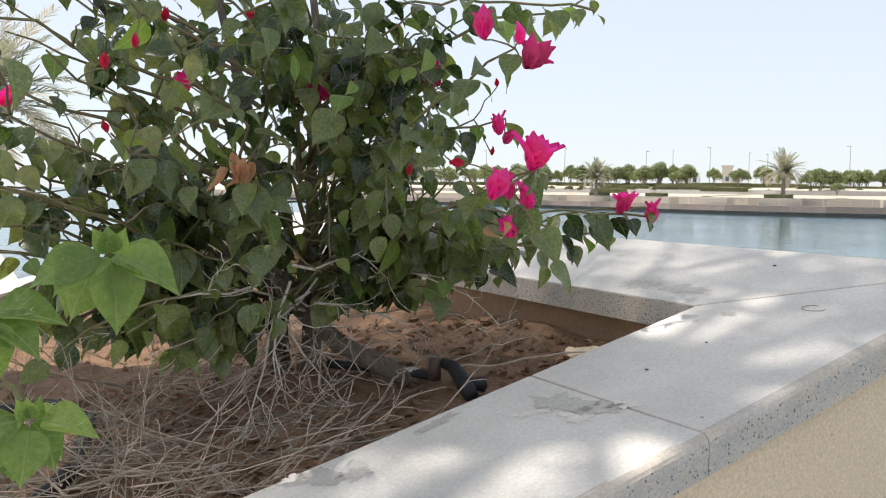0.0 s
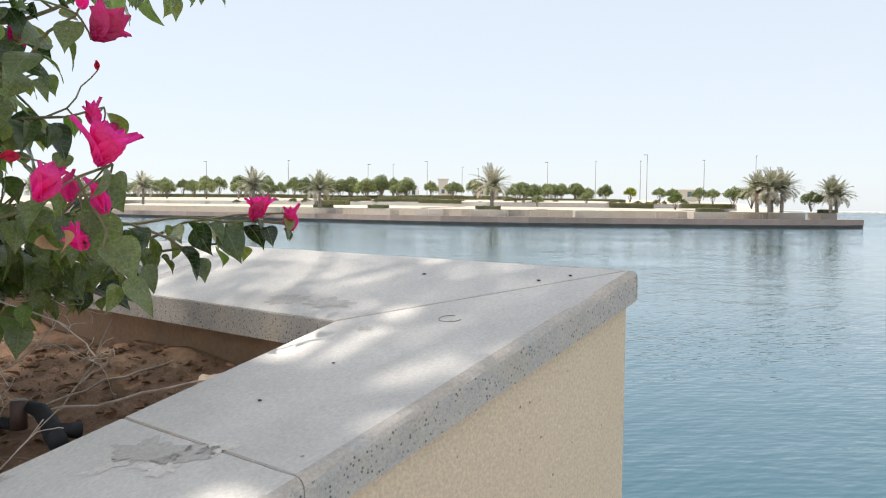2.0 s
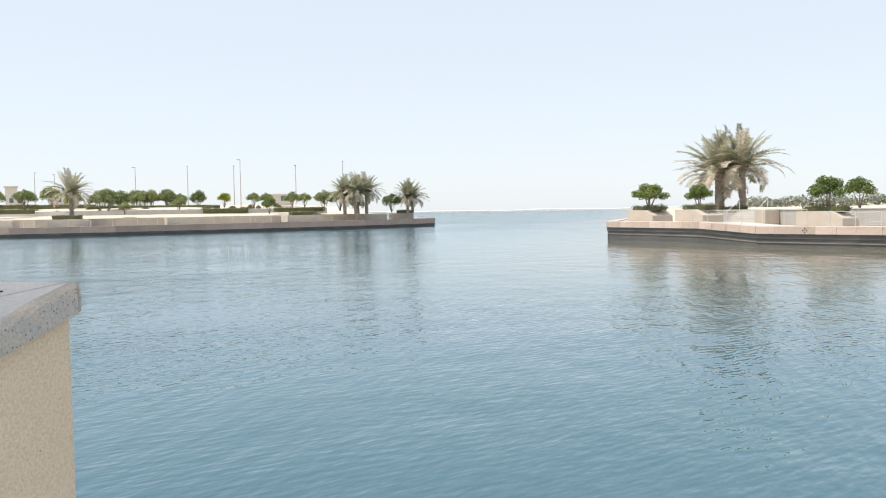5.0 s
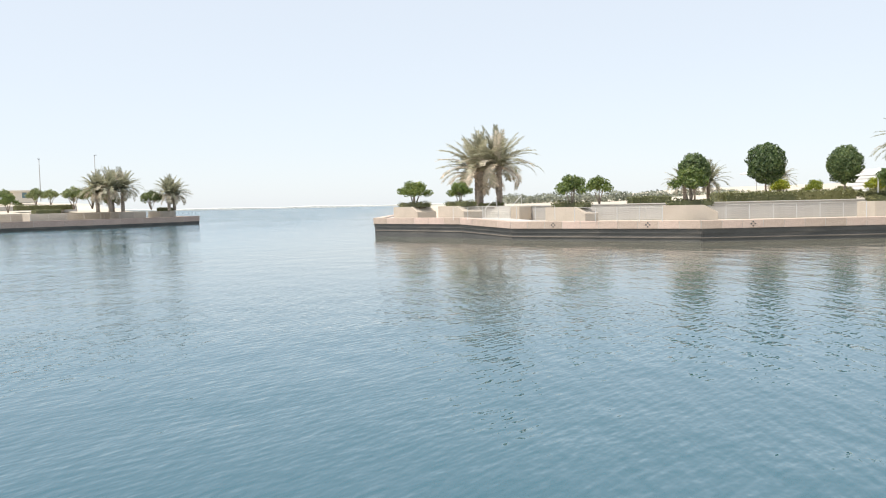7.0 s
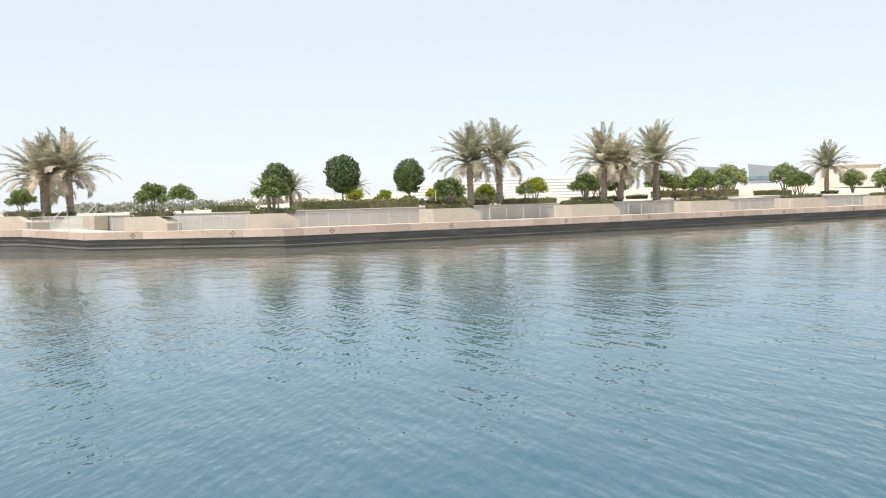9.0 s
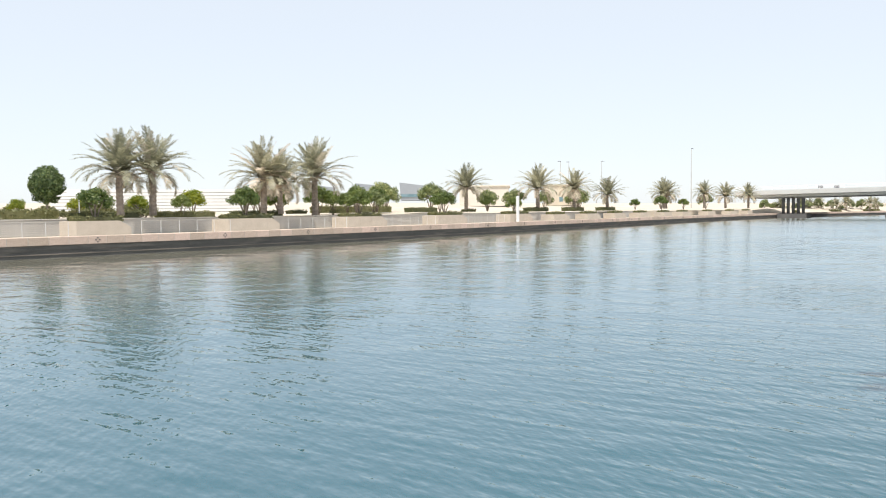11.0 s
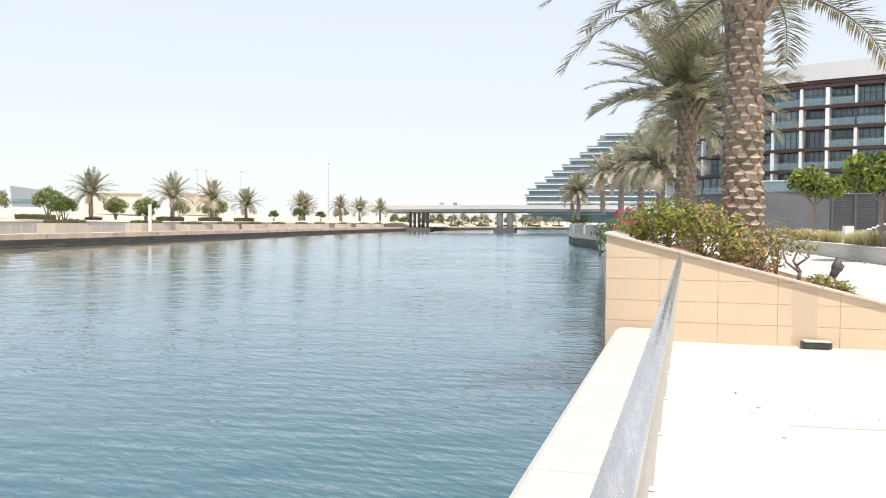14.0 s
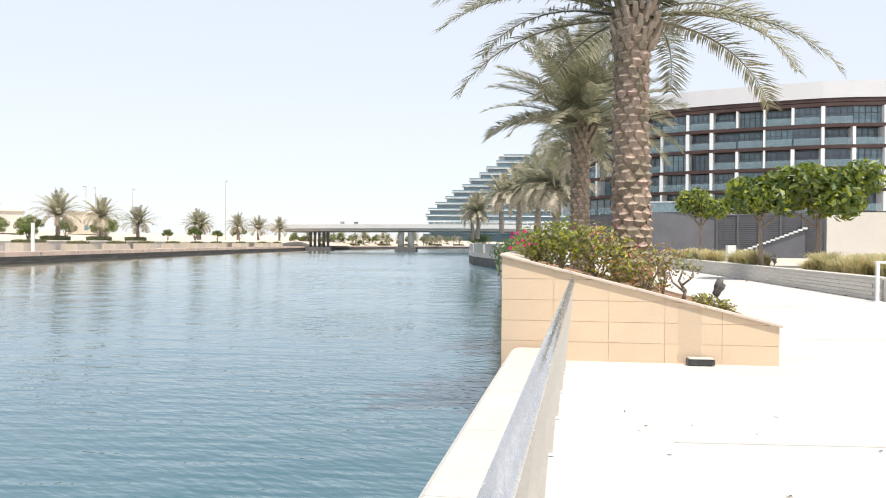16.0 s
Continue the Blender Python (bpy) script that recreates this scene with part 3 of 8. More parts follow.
def leaf_cloud(name, rng, lobes, count, size, mat, shell=0.55, flat=0.0):
    """A crown of many small bent leaves through a set of lobes (centre, radii), thin at the rim, with gaps."""
    verts, faces = [], []
    weights = [r[0] * r[1] * r[2] for _, r in lobes]
    for _ in range(count):
        c, r = rng.choices(lobes, weights)[0]
        d = Vector((rng.gauss(0, 1), rng.gauss(0, 1), rng.gauss(0, 1))).normalized()
        k = 1 - shell * rng.random() ** 1.7
        bumpy = 1 + 0.22 * noise.noise(Vector((c[0] + d.x * 2.3, c[1] + d.y * 2.3, c[2] + d.z * 2.3)) * 1.3)
        q = Vector((c[0] + d.x * r[0] * k * bumpy, c[1] + d.y * r[1] * k * bumpy, c[2] + d.z * r[2] * k * bumpy))
        out = (d + Vector((rng.gauss(0, 0.5), rng.gauss(0, 0.5), rng.gauss(0, 0.5) - flat))).normalized()
        t = out.cross(Vector((rng.gauss(0, 1), rng.gauss(0, 1), rng.gauss(0, 1)))).normalized()
        s = size * rng.uniform(0.6, 1.3)
        b = len(verts)
        fold = out * s * 0.12
        verts += [q - t * s * 0.5, q + out.cross(t) * s * 0.28 + fold, q + t * s * 0.55, q - out.cross(t) * s * 0.28 + fold]
        faces += [(b, b + 1, b + 2), (b, b + 2, b + 3)]
    return raw_mesh(name, verts, faces, mat)


def limbs(bm, rng, base, top, spread, r, n=5, sides=6):
    """A trunk that forks into limbs."""
    base, top = Vector(base), Vector(top)
    mid = base.lerp(top, 0.55) + Vector((rng.uniform(-0.05, 0.05), rng.uniform(-0.05, 0.05), 0)) * spread
    tube(bm, [base, base.lerp(mid, 0.5) + Vector((0.02 * spread, 0, 0)), mid, top], [r * 1.25, r, r * 0.8, r * 0.55], sides)
    for i in range(n):
        a = i * 2.4 + rng.uniform(-0.4, 0.4)
        start = mid.lerp(top, rng.uniform(0.1, 0.9))
        end = top + Vector((math.cos(a) * spread, math.sin(a) * spread, rng.uniform(0.1, 0.7) * spread))
        m2 = start.lerp(end, 0.5) + Vector((0, 0, -0.06 * spread))
        tube(bm, [start, m2, end], [r * 0.5, r * 0.35, r * 0.15], max(sides - 2, 4))


def bushy_tree(name, label, rng, height, crown, crown_low, mat, count=900, leaf=0.2, lobes=7, round_=False, trunk_r=0.07, group="", category="tree"):
    """A small tree: forked trunk and a leafy crown of lobes; crown is its width."""
    t = thing(name, label, category, group)
    bm = bmesh.new()
    limbs(bm, rng, (0, 0, 0), (0, 0, crown_low + (height - crown_low) * 0.35), crown * 0.3, trunk_r)
    if not round_:
        for a_ in (0.6, 2.9, 4.6):
            end = Vector((math.cos(a_) * crown * 0.24, math.sin(a_) * crown * 0.24, crown_low + (height - crown_low) * 0.45))
            tube(bm, [(0.03 * math.cos(a_), 0.03 * math.sin(a_), 0), end * 0.5 + Vector((0, 0, 0.1)), end], [trunk_r * 0.8, trunk_r * 0.65, trunk_r * 0.3], 5)
    part("trunk", bm, "bark", t, smooth=True)
    cz, rz = (height + crown_low) / 2, (height - crown_low) / 2
    if round_:
        ls = [((0, 0, cz), (crown * 0.5, crown * 0.5, rz))]
    else:
        # separate clumps on a spreading, flat-topped head, the outer ones lower
        ls = []
        for i in range(lobes + 5):
            a = i * 2.39996 + rng.uniform(-0.3, 0.3)
            u = math.sqrt((i + 0.3) / (lobes + 5))
            q = crown * 0.37 * u
            w = crown * rng.uniform(0.14, 0.21)
            ls.append(((math.cos(a) * q, math.sin(a) * q, cz + rz * (0.42 - 0.75 * u * u + rng.uniform(-0.22, 0.22))), (w, w, rz * rng.uniform(0.34, 0.50))))
    part("crown", leaf_cloud("crown", rng, ls, count, leaf, mat, 0.55 if round_ else 0.8), mat, t)
    return t


def hedge_mesh(name, rng, sx, sy, sz, mat="hedge_leaf", leaf=0.16, per=60):
    """A clipped hedge: a twiggy core wrapped in leaves."""
    verts, faces = [], []
    count = int(min(per * (sx * sy + 2 * sz * (sx + sy)), 5000))
    for _ in range(count):
        w = rng.random() * (sx * sy + 2 * sz * (sx + sy))
        x, y, z = rng.uniform(-sx / 2, sx / 2), rng.uniform(-sy / 2, sy / 2), rng.uniform(0, sz)
        if w < sx * sy:
            z, o = sz, Vector((0, 0, 1))
        elif w < sx * sy + 2 * sz * sx:
            o = Vector((0, rng.choice((-1, 1)), 0))
            y = o.y * sy / 2
        else:
            o = Vector((rng.choice((-1, 1)), 0, 0))
            x = o.x * sx / 2
        q = Vector((x, y, z)) + o * (rng.uniform(-0.08, 0.07) + 0.12 * noise.noise(Vector((x, y, z)) * 1.5))
        o = (o + Vector((rng.gauss(0, 0.6), rng.gauss(0, 0.6), rng.gauss(0, 0.6)))).normalized()
        t = o.cross(Vector((rng.gauss(0, 1), rng.gauss(0, 1), rng.gauss(0, 1)))).normalized()
        s = leaf * rng.uniform(0.6, 1.3)
        b = len(verts)
        verts += [q - t * s * 0.5, q + o.cross(t) * s * 0.3, q + t * s * 0.5, q - o.cross(t) * s * 0.3]
        faces += [(b, b + 1, b + 2, b + 3)]
    b = len(verts)
    k = 0.06
    for dz in (0, sz - k):
        verts += [Vector((sg * (sx / 2 - k), tg * (sy / 2 - k), dz)) for sg, tg in ((-1, -1), (1, -1), (1, 1), (-1, 1))]
    faces += [(b, b + 3, b + 2, b + 1), (b + 4, b + 5, b + 6, b + 7)] + [(b + i, b + (i + 1) % 4, b + 4 + (i + 1) % 4, b + 4 + i) for i in range(4)]
    return raw_mesh(name, verts, faces, mat)

# ---- the large structure ----
WATER_Z = -1.3


def plane_mesh(name, pts, z, mat):
    bm = bmesh.new()
    f = bm.faces.new([bm.verts.new((x, y, z)) for x, y in pts])
    if f.normal.z < 0:
        f.normal_flip()
    return mesh_of(name, bm, mat)


def graded(low, high, step, grow, near):
    """Stations from low to high, closest together round near, with the far sea added at both ends."""
    out = [near]
    while out[-1] < high:
        out.append(out[-1] + step + grow * (out[-1] - near))
    while out[0] > low:
        out.insert(0, out[0] - step - grow * (near - out[0]))
    return np.array([-3500, low - 400, low - 80] + out + [high + 80, high + 400, 3500], float)


def wave_mesh(name, mat):
    """The open water: one sheet to the horizon with low crossing waves in the basin."""
    gx, gy = graded(-14, 170, 0.24, 0.0062, 4.0), graded(-245, 250, 0.24, 0.0045, -4.0)
    X, Y = np.meshgrid(gx, gy, indexing="ij")
    r = random.Random(5)
    Z = np.zeros_like(X)
    wx = 1.3 * np.sin(X * 0.17 + Y * 0.11) + 0.9 * np.sin(X * 0.31 - Y * 0.23 + 1.0)
    wy = 1.2 * np.sin(Y * 0.19 - X * 0.13 + 2.0) + 0.9 * np.sin(Y * 0.37 + X * 0.21)
    for k in range(44):
        lam = 0.8 * 4.4 ** r.random()
        a = math.radians(r.gauss(-75, 50))
        slope = 0.0080 if lam < 1.7 else 0.0058
        # short waves only where the sheet is fine enough for them
        fine = np.clip((np.abs(X - 4) * -0.0062 - np.abs(Y + 4) * 0.0045 + lam * 0.42 - 0.14) / 0.2, 0.0, 1.0)
        patch = 0.75 + 0.5 * np.sin(X * 0.07 * math.cos(k) + Y * 0.07 * math.sin(k) + k)
        Z += patch * fine * slope * lam / 6.283 * 1.414 * np.sin(6.283 / lam * ((X + wx) * math.cos(a) + (Y + wy) * math.sin(a)) + r.uniform(0, 6.283))
    far = np.clip((170 - X) / 20, 0, 1) * np.clip((X + 14) / 5, 0, 1) * np.clip((250 - Y) / 20, 0, 1) * np.clip((Y + 245) / 20, 0, 1)
    # the breeze ruffles the channel more than the sheltered bay
    breeze = 0.30 + 0.85 * np.clip((-Y - 12) / 55, 0, 1) + 0.2 * np.clip((X + Y - 90) / 60, 0, 1)
    Z = WATER_Z + Z * far * breeze
    n = len(gy)
    me = bpy.data.meshes.new(name)
    i = (np.arange(len(gx) - 1)[:, None] * n + np.arange(n - 1)[None, :]).ravel()
    me.from_pydata(np.stack((X.ravel(), Y.ravel(), Z.ravel()), 1).tolist(), [], np.stack((i, i + n, i + n + 1, i + 1), 1).tolist())
    me.materials.append(M[mat])
    me.polygons.foreach_set("use_smooth", [True] * len(me.polygons))
    me.update()
    return me


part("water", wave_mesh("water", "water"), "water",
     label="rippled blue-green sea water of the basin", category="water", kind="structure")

# home quay: the promenade and its raised white ledge along the water
LEDGE_A, LEDGE_B = Vector((-0.42, -11.62)), Vector((0.88, 0.95))       # outer edge of the ledge
EDGE = (LEDGE_B - LEDGE_A).normalized()
INLAND = Vector((-EDGE.y, EDGE.x))
bm = bmesh.new()
e0, e1 = LEDGE_A + INLAND * 0.02, LEDGE_B + INLAND * 0.02
prism(bm, [(-1.6, -93), (-4, -240), (-320, -240), (-320, 300), (e1.x, 300), (e1.x, e1.y), (e0.x, e0.y), (e0.x - 0.1, -16)], WATER_Z - 1.0, -0.02)
part("ground", bm, "joint", label="quay fill under the pale promenade paving", category="ground", kind="structure")


def along(s, q):
    """Plan point s metres along the ledge from its far end and q metres inland."""
    p = LEDGE_A + EDGE * s + INLAND * q
    return (p.x, p.y)


def ledge_piece(bm, s0, s1):
    prof = [(0.0, -0.25), (0.0, 0.10), (0.02, 0.145), (0.06, 0.17), (0.44, 0.17), (0.47, 0.155), (0.48, 0.12), (0.48, -0.05)]
    # the far end is rounded towards the water
    stations = [(s0, 0.0), (s1, 0.0)] if s0 > 0.1 else [(s0, 0.13), (0.018, 0.08), (0.05, 0.042), (0.10, 0.014), (0.16, 0.0), (s1, 0.0)]
    rings = [[bm.verts.new((*along(s, q + cut * max(0.0, 1 - q / 0.4)), z)) for q, z in prof] for s, cut in stations]
    n = len(prof)
    for ra, rb in zip(rings, rings[1:]):
        for i in range(n):
            bm.faces.new((ra[i], rb[i], rb[(i + 1) % n], ra[(i + 1) % n]))
    bm.faces.new(rings[0])
    bm.faces.new(rings[-1][::-1])
    bmesh.ops.recalc_face_normals(bm, faces=bm.faces[:])


LEDGE = thing("quay_ledge", "raised white stone ledge with rounded edge along the water", "ledge", kind="structure")
s = 0.0
length = (LEDGE_B - LEDGE_A).length
while s < length - 0.1:
    bm = bmesh.new()
    e = min(s + 1.6, length)
    ledge_piece(bm, s + 0.003, e - 0.003)
    part("ledge_stone", bm, "ledge", LEDGE, smooth=False)
    s = e

# ---- the near planter, its coping and soil ----
def slope(x, y):
    return 1.376 + 0.245 * (x - 1.655)


PLANTER = thing("planter", "rendered beige quay planter with a sloping grey stone coping", "planter")
X1, Y0, CW, TH = 1.668, 0.742, 0.40, 0.057
XW, YW = X1 - 0.012, Y0 + 0.02          # wall faces under the overhanging coping
X_END, Y_BACK = -2.2, 4.6


def sloped(bm, pts, drop0, drop1):
    prism(bm, pts, lambda x, y: slope(x, y) - drop1, lambda x, y: slope(x, y) - drop0)


bm = bmesh.new()
prism(bm, [(XW, YW), (X_END + 0.03, YW), (X_END + 0.03, YW + 0.30), (X1 - CW + 0.03, YW + 0.30), (X1 - CW + 0.03, Y_BACK - 0.3), (X1 - CW + 0.03, Y_BACK), (XW, Y_BACK)], -2.2, lambda x, y: slope(x, y) - TH - 0.002)
part("wall", bm, "render", PLANTER)
bm = bmesh.new()
prism(bm, [(X_END + 0.03, YW + 0.30), (X_END + 0.33, YW + 0.30), (X_END + 0.33, Y_BACK), (X_END + 0.03, Y_BACK)], -0.02, lambda x, y: slope(x, y) - TH - 0.002)
part("wall", bm, "render", PLANTER)
bm = bmesh.new()
prism(bm, [(X_END + 0.33, Y_BACK - 0.3), (X1 - CW + 0.03, Y_BACK - 0.3), (X1 - CW + 0.03, Y_BACK), (X_END + 0.33, Y_BACK)], -0.02, lambda x, y: slope(x, y) - TH - 0.002)
part("wall", bm, "render", PLANTER)


# thin lining of the inner face, browned so its colour holds the shade
bm = bmesh.new()
prism(bm, [(X1 - CW + 0.026, YW + 0.302), (X1 - CW + 0.031, YW + 0.302), (X1 - CW + 0.031, Y_BACK - 0.302), (X1 - CW + 0.026, Y_BACK - 0.302)], 0.8, lambda x, y: slope(x, y) - TH - 0.003)
part("inner_face", bm, "inner_render", PLANTER, "brown inner face with shade in its colour")


def coping_stone(pts):
    """One coping slab: a sloping prism with worn, rounded top edges."""
    bm = bmesh.new()
    sloped(bm, pts, 0.0, TH)
    top = [e for e in bm.edges if all(v.co.z > slope(v.co.x, v.co.y) - 0.001 for v in e.verts)]
    outer = [e for e in top if any(abs(v.co.x - X1) < 1e-4 for v in e.verts) and all(abs(v.co.x - X1) < 1e-4 for v in e.verts) or all(abs(v.co.y - Y0) < 1e-4 for v in e.verts)]
    rest = [e for e in top if e not in outer]
    up = [e for e in bm.edges if abs(e.verts[0].co.x - e.verts[1].co.x) < 1e-6 and abs(e.verts[0].co.y - e.verts[1].co.y) < 1e-6 and abs(e.verts[0].co.x - X1) < 1e-4 and abs(e.verts[0].co.y - Y0) < 1e-4]
    bmesh.ops.bevel(bm, geom=outer + up, offset=0.016, segments=4, profile=0.5, affect="EDGES")
    edge2 = [e for e in bm.edges if e.calc_length() > 0.2 and all(v.co.z > slope(v.co.x, v.co.y) - 0.002 for v in e.verts)]
    bmesh.ops.bevel(bm, geom=edge2, offset=0.0022, segments=1, affect="EDGES")
    # chipped and worn rim
    bmesh.ops.subdivide_edges(bm, edges=[e for e in bm.edges if e.calc_length() > 0.2], cuts=40)
    for v in bm.verts:
        d = slope(v.co.x, v.co.y) - v.co.z
        if 0.0004 < d < TH - 0.004:
            k = noise.noise(v.co * 22) + 0.8 * max(noise.noise(v.co * 60) - 0.25, 0) * 3
            v.co -= Vector((v.co.x - (X1 - CW / 2) if v.co.x > X1 - 0.05 else 0, v.co.y - (Y0 + CW / 2) if v.co.y < Y0 + 0.05 else 0, CW * 0.3)).normalized() * 0.0022 * max(k, -0.3)
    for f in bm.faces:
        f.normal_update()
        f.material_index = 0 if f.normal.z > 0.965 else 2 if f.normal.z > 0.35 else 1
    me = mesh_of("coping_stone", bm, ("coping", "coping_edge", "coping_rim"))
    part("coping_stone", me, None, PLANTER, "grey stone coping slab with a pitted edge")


G = 0.0016
c0 = (X1 - CW, Y0 + CW)
# mitred corner pair, then slabs along both sides
coping_stone([(X1, Y0), (X1 - CW, Y0 + CW - G), (0.862, Y0 + CW), (0.862, Y0)])
coping_stone([(X1, Y0 + 2 * G), (X1, 1.93), (X1 - CW, 1.93), (X1 - CW, Y0 + CW + 2 * G)])
xs = [0.862, 0.02, -0.80, -1.55, X_END]
for a, b in zip(xs, xs[1:]):
    coping_stone([(a - G, Y0), (a - G, Y0 + CW), (b + G, Y0 + CW), (b + G, Y0)])
ys = [1.93, 2.85, 3.75, Y_BACK]
for a, b in zip(ys, ys[1:]):
    coping_stone([(X1, a + G), (X1, b - G), (X1 - CW, b - G), (X1 - CW, a + G)])
coping_stone([(X1 - CW - G, Y_BACK - CW), (X1 - CW - G, Y_BACK), (X_END, Y_BACK), (X_END, Y_BACK - CW)])


def soil_z(x, y):
    return (1.085 + 0.16 * (x - 0.8) - 0.02 * (y - 1.4) + 0.03 * noise.noise(Vector((x * 2.2, y * 2.2, 0))) + 0.015 * noise.noise(Vector((x * 8, y * 8, 3)))
            + 0.006 * noise.noise(Vector((x * 30, y * 30, 7))) + 0.05 * math.exp(-((x - 0.68) ** 2 + (y - 1.75) ** 2) / 0.12))


verts, faces = [], []
NX, NY = 190, 190
sx0, sx1, sy0, sy1 = X_END + 0.34, X1 - CW + 0.031, YW + 0.301, Y_BACK - 0.301
for j in range(NY + 1):
    for i in range(NX + 1):
        x = sx0 + (sx1 - sx0) * (1 - (1 - i / NX) ** 1.0)
        y = sy0 + (sy1 - sy0) * (j / NY) ** 1.6
        verts.append((x, y, soil_z(x, y)))
for j in range(NY):
    for i in range(NX):
        k = j * (NX + 1) + i
        faces.append((k, k + 1, k + NX + 2, k + NX + 1))
SOIL = part("soil", raw_mesh("soil", verts, faces, "soil"), None, label="dry brown cloddy planter soil with dead leaves", category="soil", kind="stuff")
for f in SOIL.data.polygons:
    f.use_smooth = True

# clods and pebbles on the soil
rng = random.Random(11)
verts, faces = [], []
for _ in range(1500):
    x, y = rng.uniform(-0.3, 1.27), 1.10 + 1.6 * rng.random() ** 1.4
    r = 0.0035 + 0.012 * rng.random() ** 4
    z = soil_z(x, y) + r * 0.3
    b = len(verts)
    o = [Vector((x, y, z)) + Vector(d) * r * rng.uniform(0.6, 1.2) for d in ((1, 0, 0), (0, 1, 0), (-1, 0, 0), (0, -1, 0), (0, 0, 0.9), (0, 0, -0.9))]
    verts += o
    faces += [(b, b + 1, b + 4), (b + 1, b + 2, b + 4), (b + 2, b + 3, b + 4), (b + 3, b, b + 4), (b + 1, b, b + 5), (b + 2, b + 1, b + 5), (b + 3, b + 2, b + 5), (b, b + 3, b + 5)]
part("soil_clods", raw_mesh("soil_clods", verts, faces, "soil"), None, label="small brown clods and pebbles lying on the soil", category="soil", kind="stuff")

# ---- bougainvillea in the near planter ----
def leaf_shape(fold, curl, wide, wave):
    """A heart-shaped pointed leaf along +x from its stalk, 1 long, folded on its midrib and curled down at the tip."""
    rows = [(0.0, 0.0), (0.0, 0.11), (0.06, 0.245), (0.17, 0.355), (0.32, 0.405), (0.47, 0.38), (0.61, 0.30), (0.73, 0.20), (0.83, 0.105), (0.91, 0.046), (1.0, 0.0)]
    verts, faces, uv = [], [], []
    for x, w in rows:
        uv += [(x, 0.5 + w), (x, 0.5), (x, 0.5 - w)]
        w *= wide
        z = 0.12 * x - curl * x * x - 0.10 * max(x - 0.7, 0)
        up = fold * w
        verts += [(x, w, z + up + wave * math.sin(x * 9)), (x, 0, z), (x, -w, z + up - wave * math.sin(x * 8 + 1))]
    for i in range(len(rows) - 1):
        k = 3 * i
        faces += [(k, k + 1, k + 4, k + 3), (k + 1, k + 2, k + 5, k + 4)]
    return verts, faces, uv


LEAF_KINDS = [leaf_shape(0.30, 0.24, 1.0, 0.022), leaf_shape(0.16, 0.36, 0.92, 0.03), leaf_shape(0.46, 0.26, 0.98, 0.026), leaf_shape(-0.18, 0.40, 0.88, 0.035), leaf_shape(0.62, 0.20, 0.92, 0.03)]
DRY_KINDS = [leaf_shape(1.5, 0.75, 0.8, 0.07), leaf_shape(-1.3, 0.9, 0.75, 0.09), leaf_shape(2.2, 0.5, 0.7, 0.10), leaf_shape(1.1, 1.1, 0.8, 0.08), leaf_shape(1.8, -0.6, 0.7, 0.09)]
BOUG = thing("bougainvillea", "bougainvillea shrub with dusty heart-shaped leaves and magenta flowers", "shrub")
rng = random.Random(77)
BASE = Vector((0.69, 1.74, 1.10))
branch_pts = []
leaf_spots = []      # place, direction, up, size, kind of material


def bent(p0, p1, sag, n=8, jitter=0.012):
    pts = []
    p0, p1 = Vector(p0), Vector(p1)
    mid = p0.lerp(p1, 0.5) + Vector((0, 0, sag))
    for i in range(n + 1):
        t = i / n
        q = p0.lerp(mid, t).lerp(mid.lerp(p1, t), t)
        if 0 < i < n:
            q += Vector((rng.gauss(0, jitter), rng.gauss(0, jitter), rng.gauss(0, jitter)))
        pts.append(q)
    return pts


def add_leaves(pts, start, step, size, mat="leaf", hang=0.95, both=True):
    L = sum((b - a).length for a, b in zip(pts, pts[1:]))
    n = max(int(L * (1 - start) / step), 1)
    for i in range(n + 1):
        t = start + (1 - start) * i / n
        k = min(int(t * (len(pts) - 1)), len(pts) - 2)
        q = pts[k].lerp(pts[k + 1], t * (len(pts) - 1) - k)
        d = (pts[k + 1] - pts[k]).normalized()
        for s_ in ((1, -1) if both and rng.random() < 0.5 else (rng.choice((1, -1)),)):
            side_ = d.cross(Vector((0, 0, 1)))
            side_ = side_.normalized() if side_.length > 0.1 else Vector((1, 0, 0))
            out = (d * rng.uniform(0.1, 0.6) + side_ * s_ * rng.uniform(0.5, 1.0) + Vector((rng.gauss(0, 0.25), rng.gauss(0, 0.25) - 0.18, -hang * rng.uniform(0.4, 1.9)))).normalized()
            face = (Vector((rng.gauss(0, 0.45), rng.gauss(-0.45, 0.45), 0.75))).normalized()
            sz = size * rng.uniform(0.50, 1.18) * (1.0 if t < 0.85 else 0.75)
            leaf_spots.append((q + out * 0.012, out, face, sz, mat))


bm_stem, bm_br = bmesh.new(), bmesh.new()
# two upright stems and a thick leaning one
tube(bm_stem, [BASE + Vector((0, 0, -0.05)), (0.70, 1.76, 1.30), (0.695, 1.75, 1.55), (0.72, 1.77, 1.80), (0.69, 1.80, 2.15)], [0.026, 0.018, 0.014, 0.011, 0.007], 9)
tube(bm_stem, [BASE + Vector((-0.06, 0.03, -0.05)), (0.62, 1.80, 1.32), (0.60, 1.85, 1.6), (0.52, 1.9, 1.95)], [0.028, 0.020, 0.015, 0.008], 8)
tube(bm_stem, [(0.56, 1.72, 1.34), (0.62, 1.62, 1.25), (0.69, 1.56, 1.175), (0.76, 1.50, 1.135), (0.80, 1.475, 1.11)], [0.014, 0.018, 0.021, 0.021, 0.018], 10)
tube(bm_stem, [(0.50, 1.80, 1.36), (0.55, 1.72, 1.33), (0.64, 1.70, 1.28), (0.69, 1.74, 1.22)], [0.020, 0.026, 0.026, 0.024], 8)
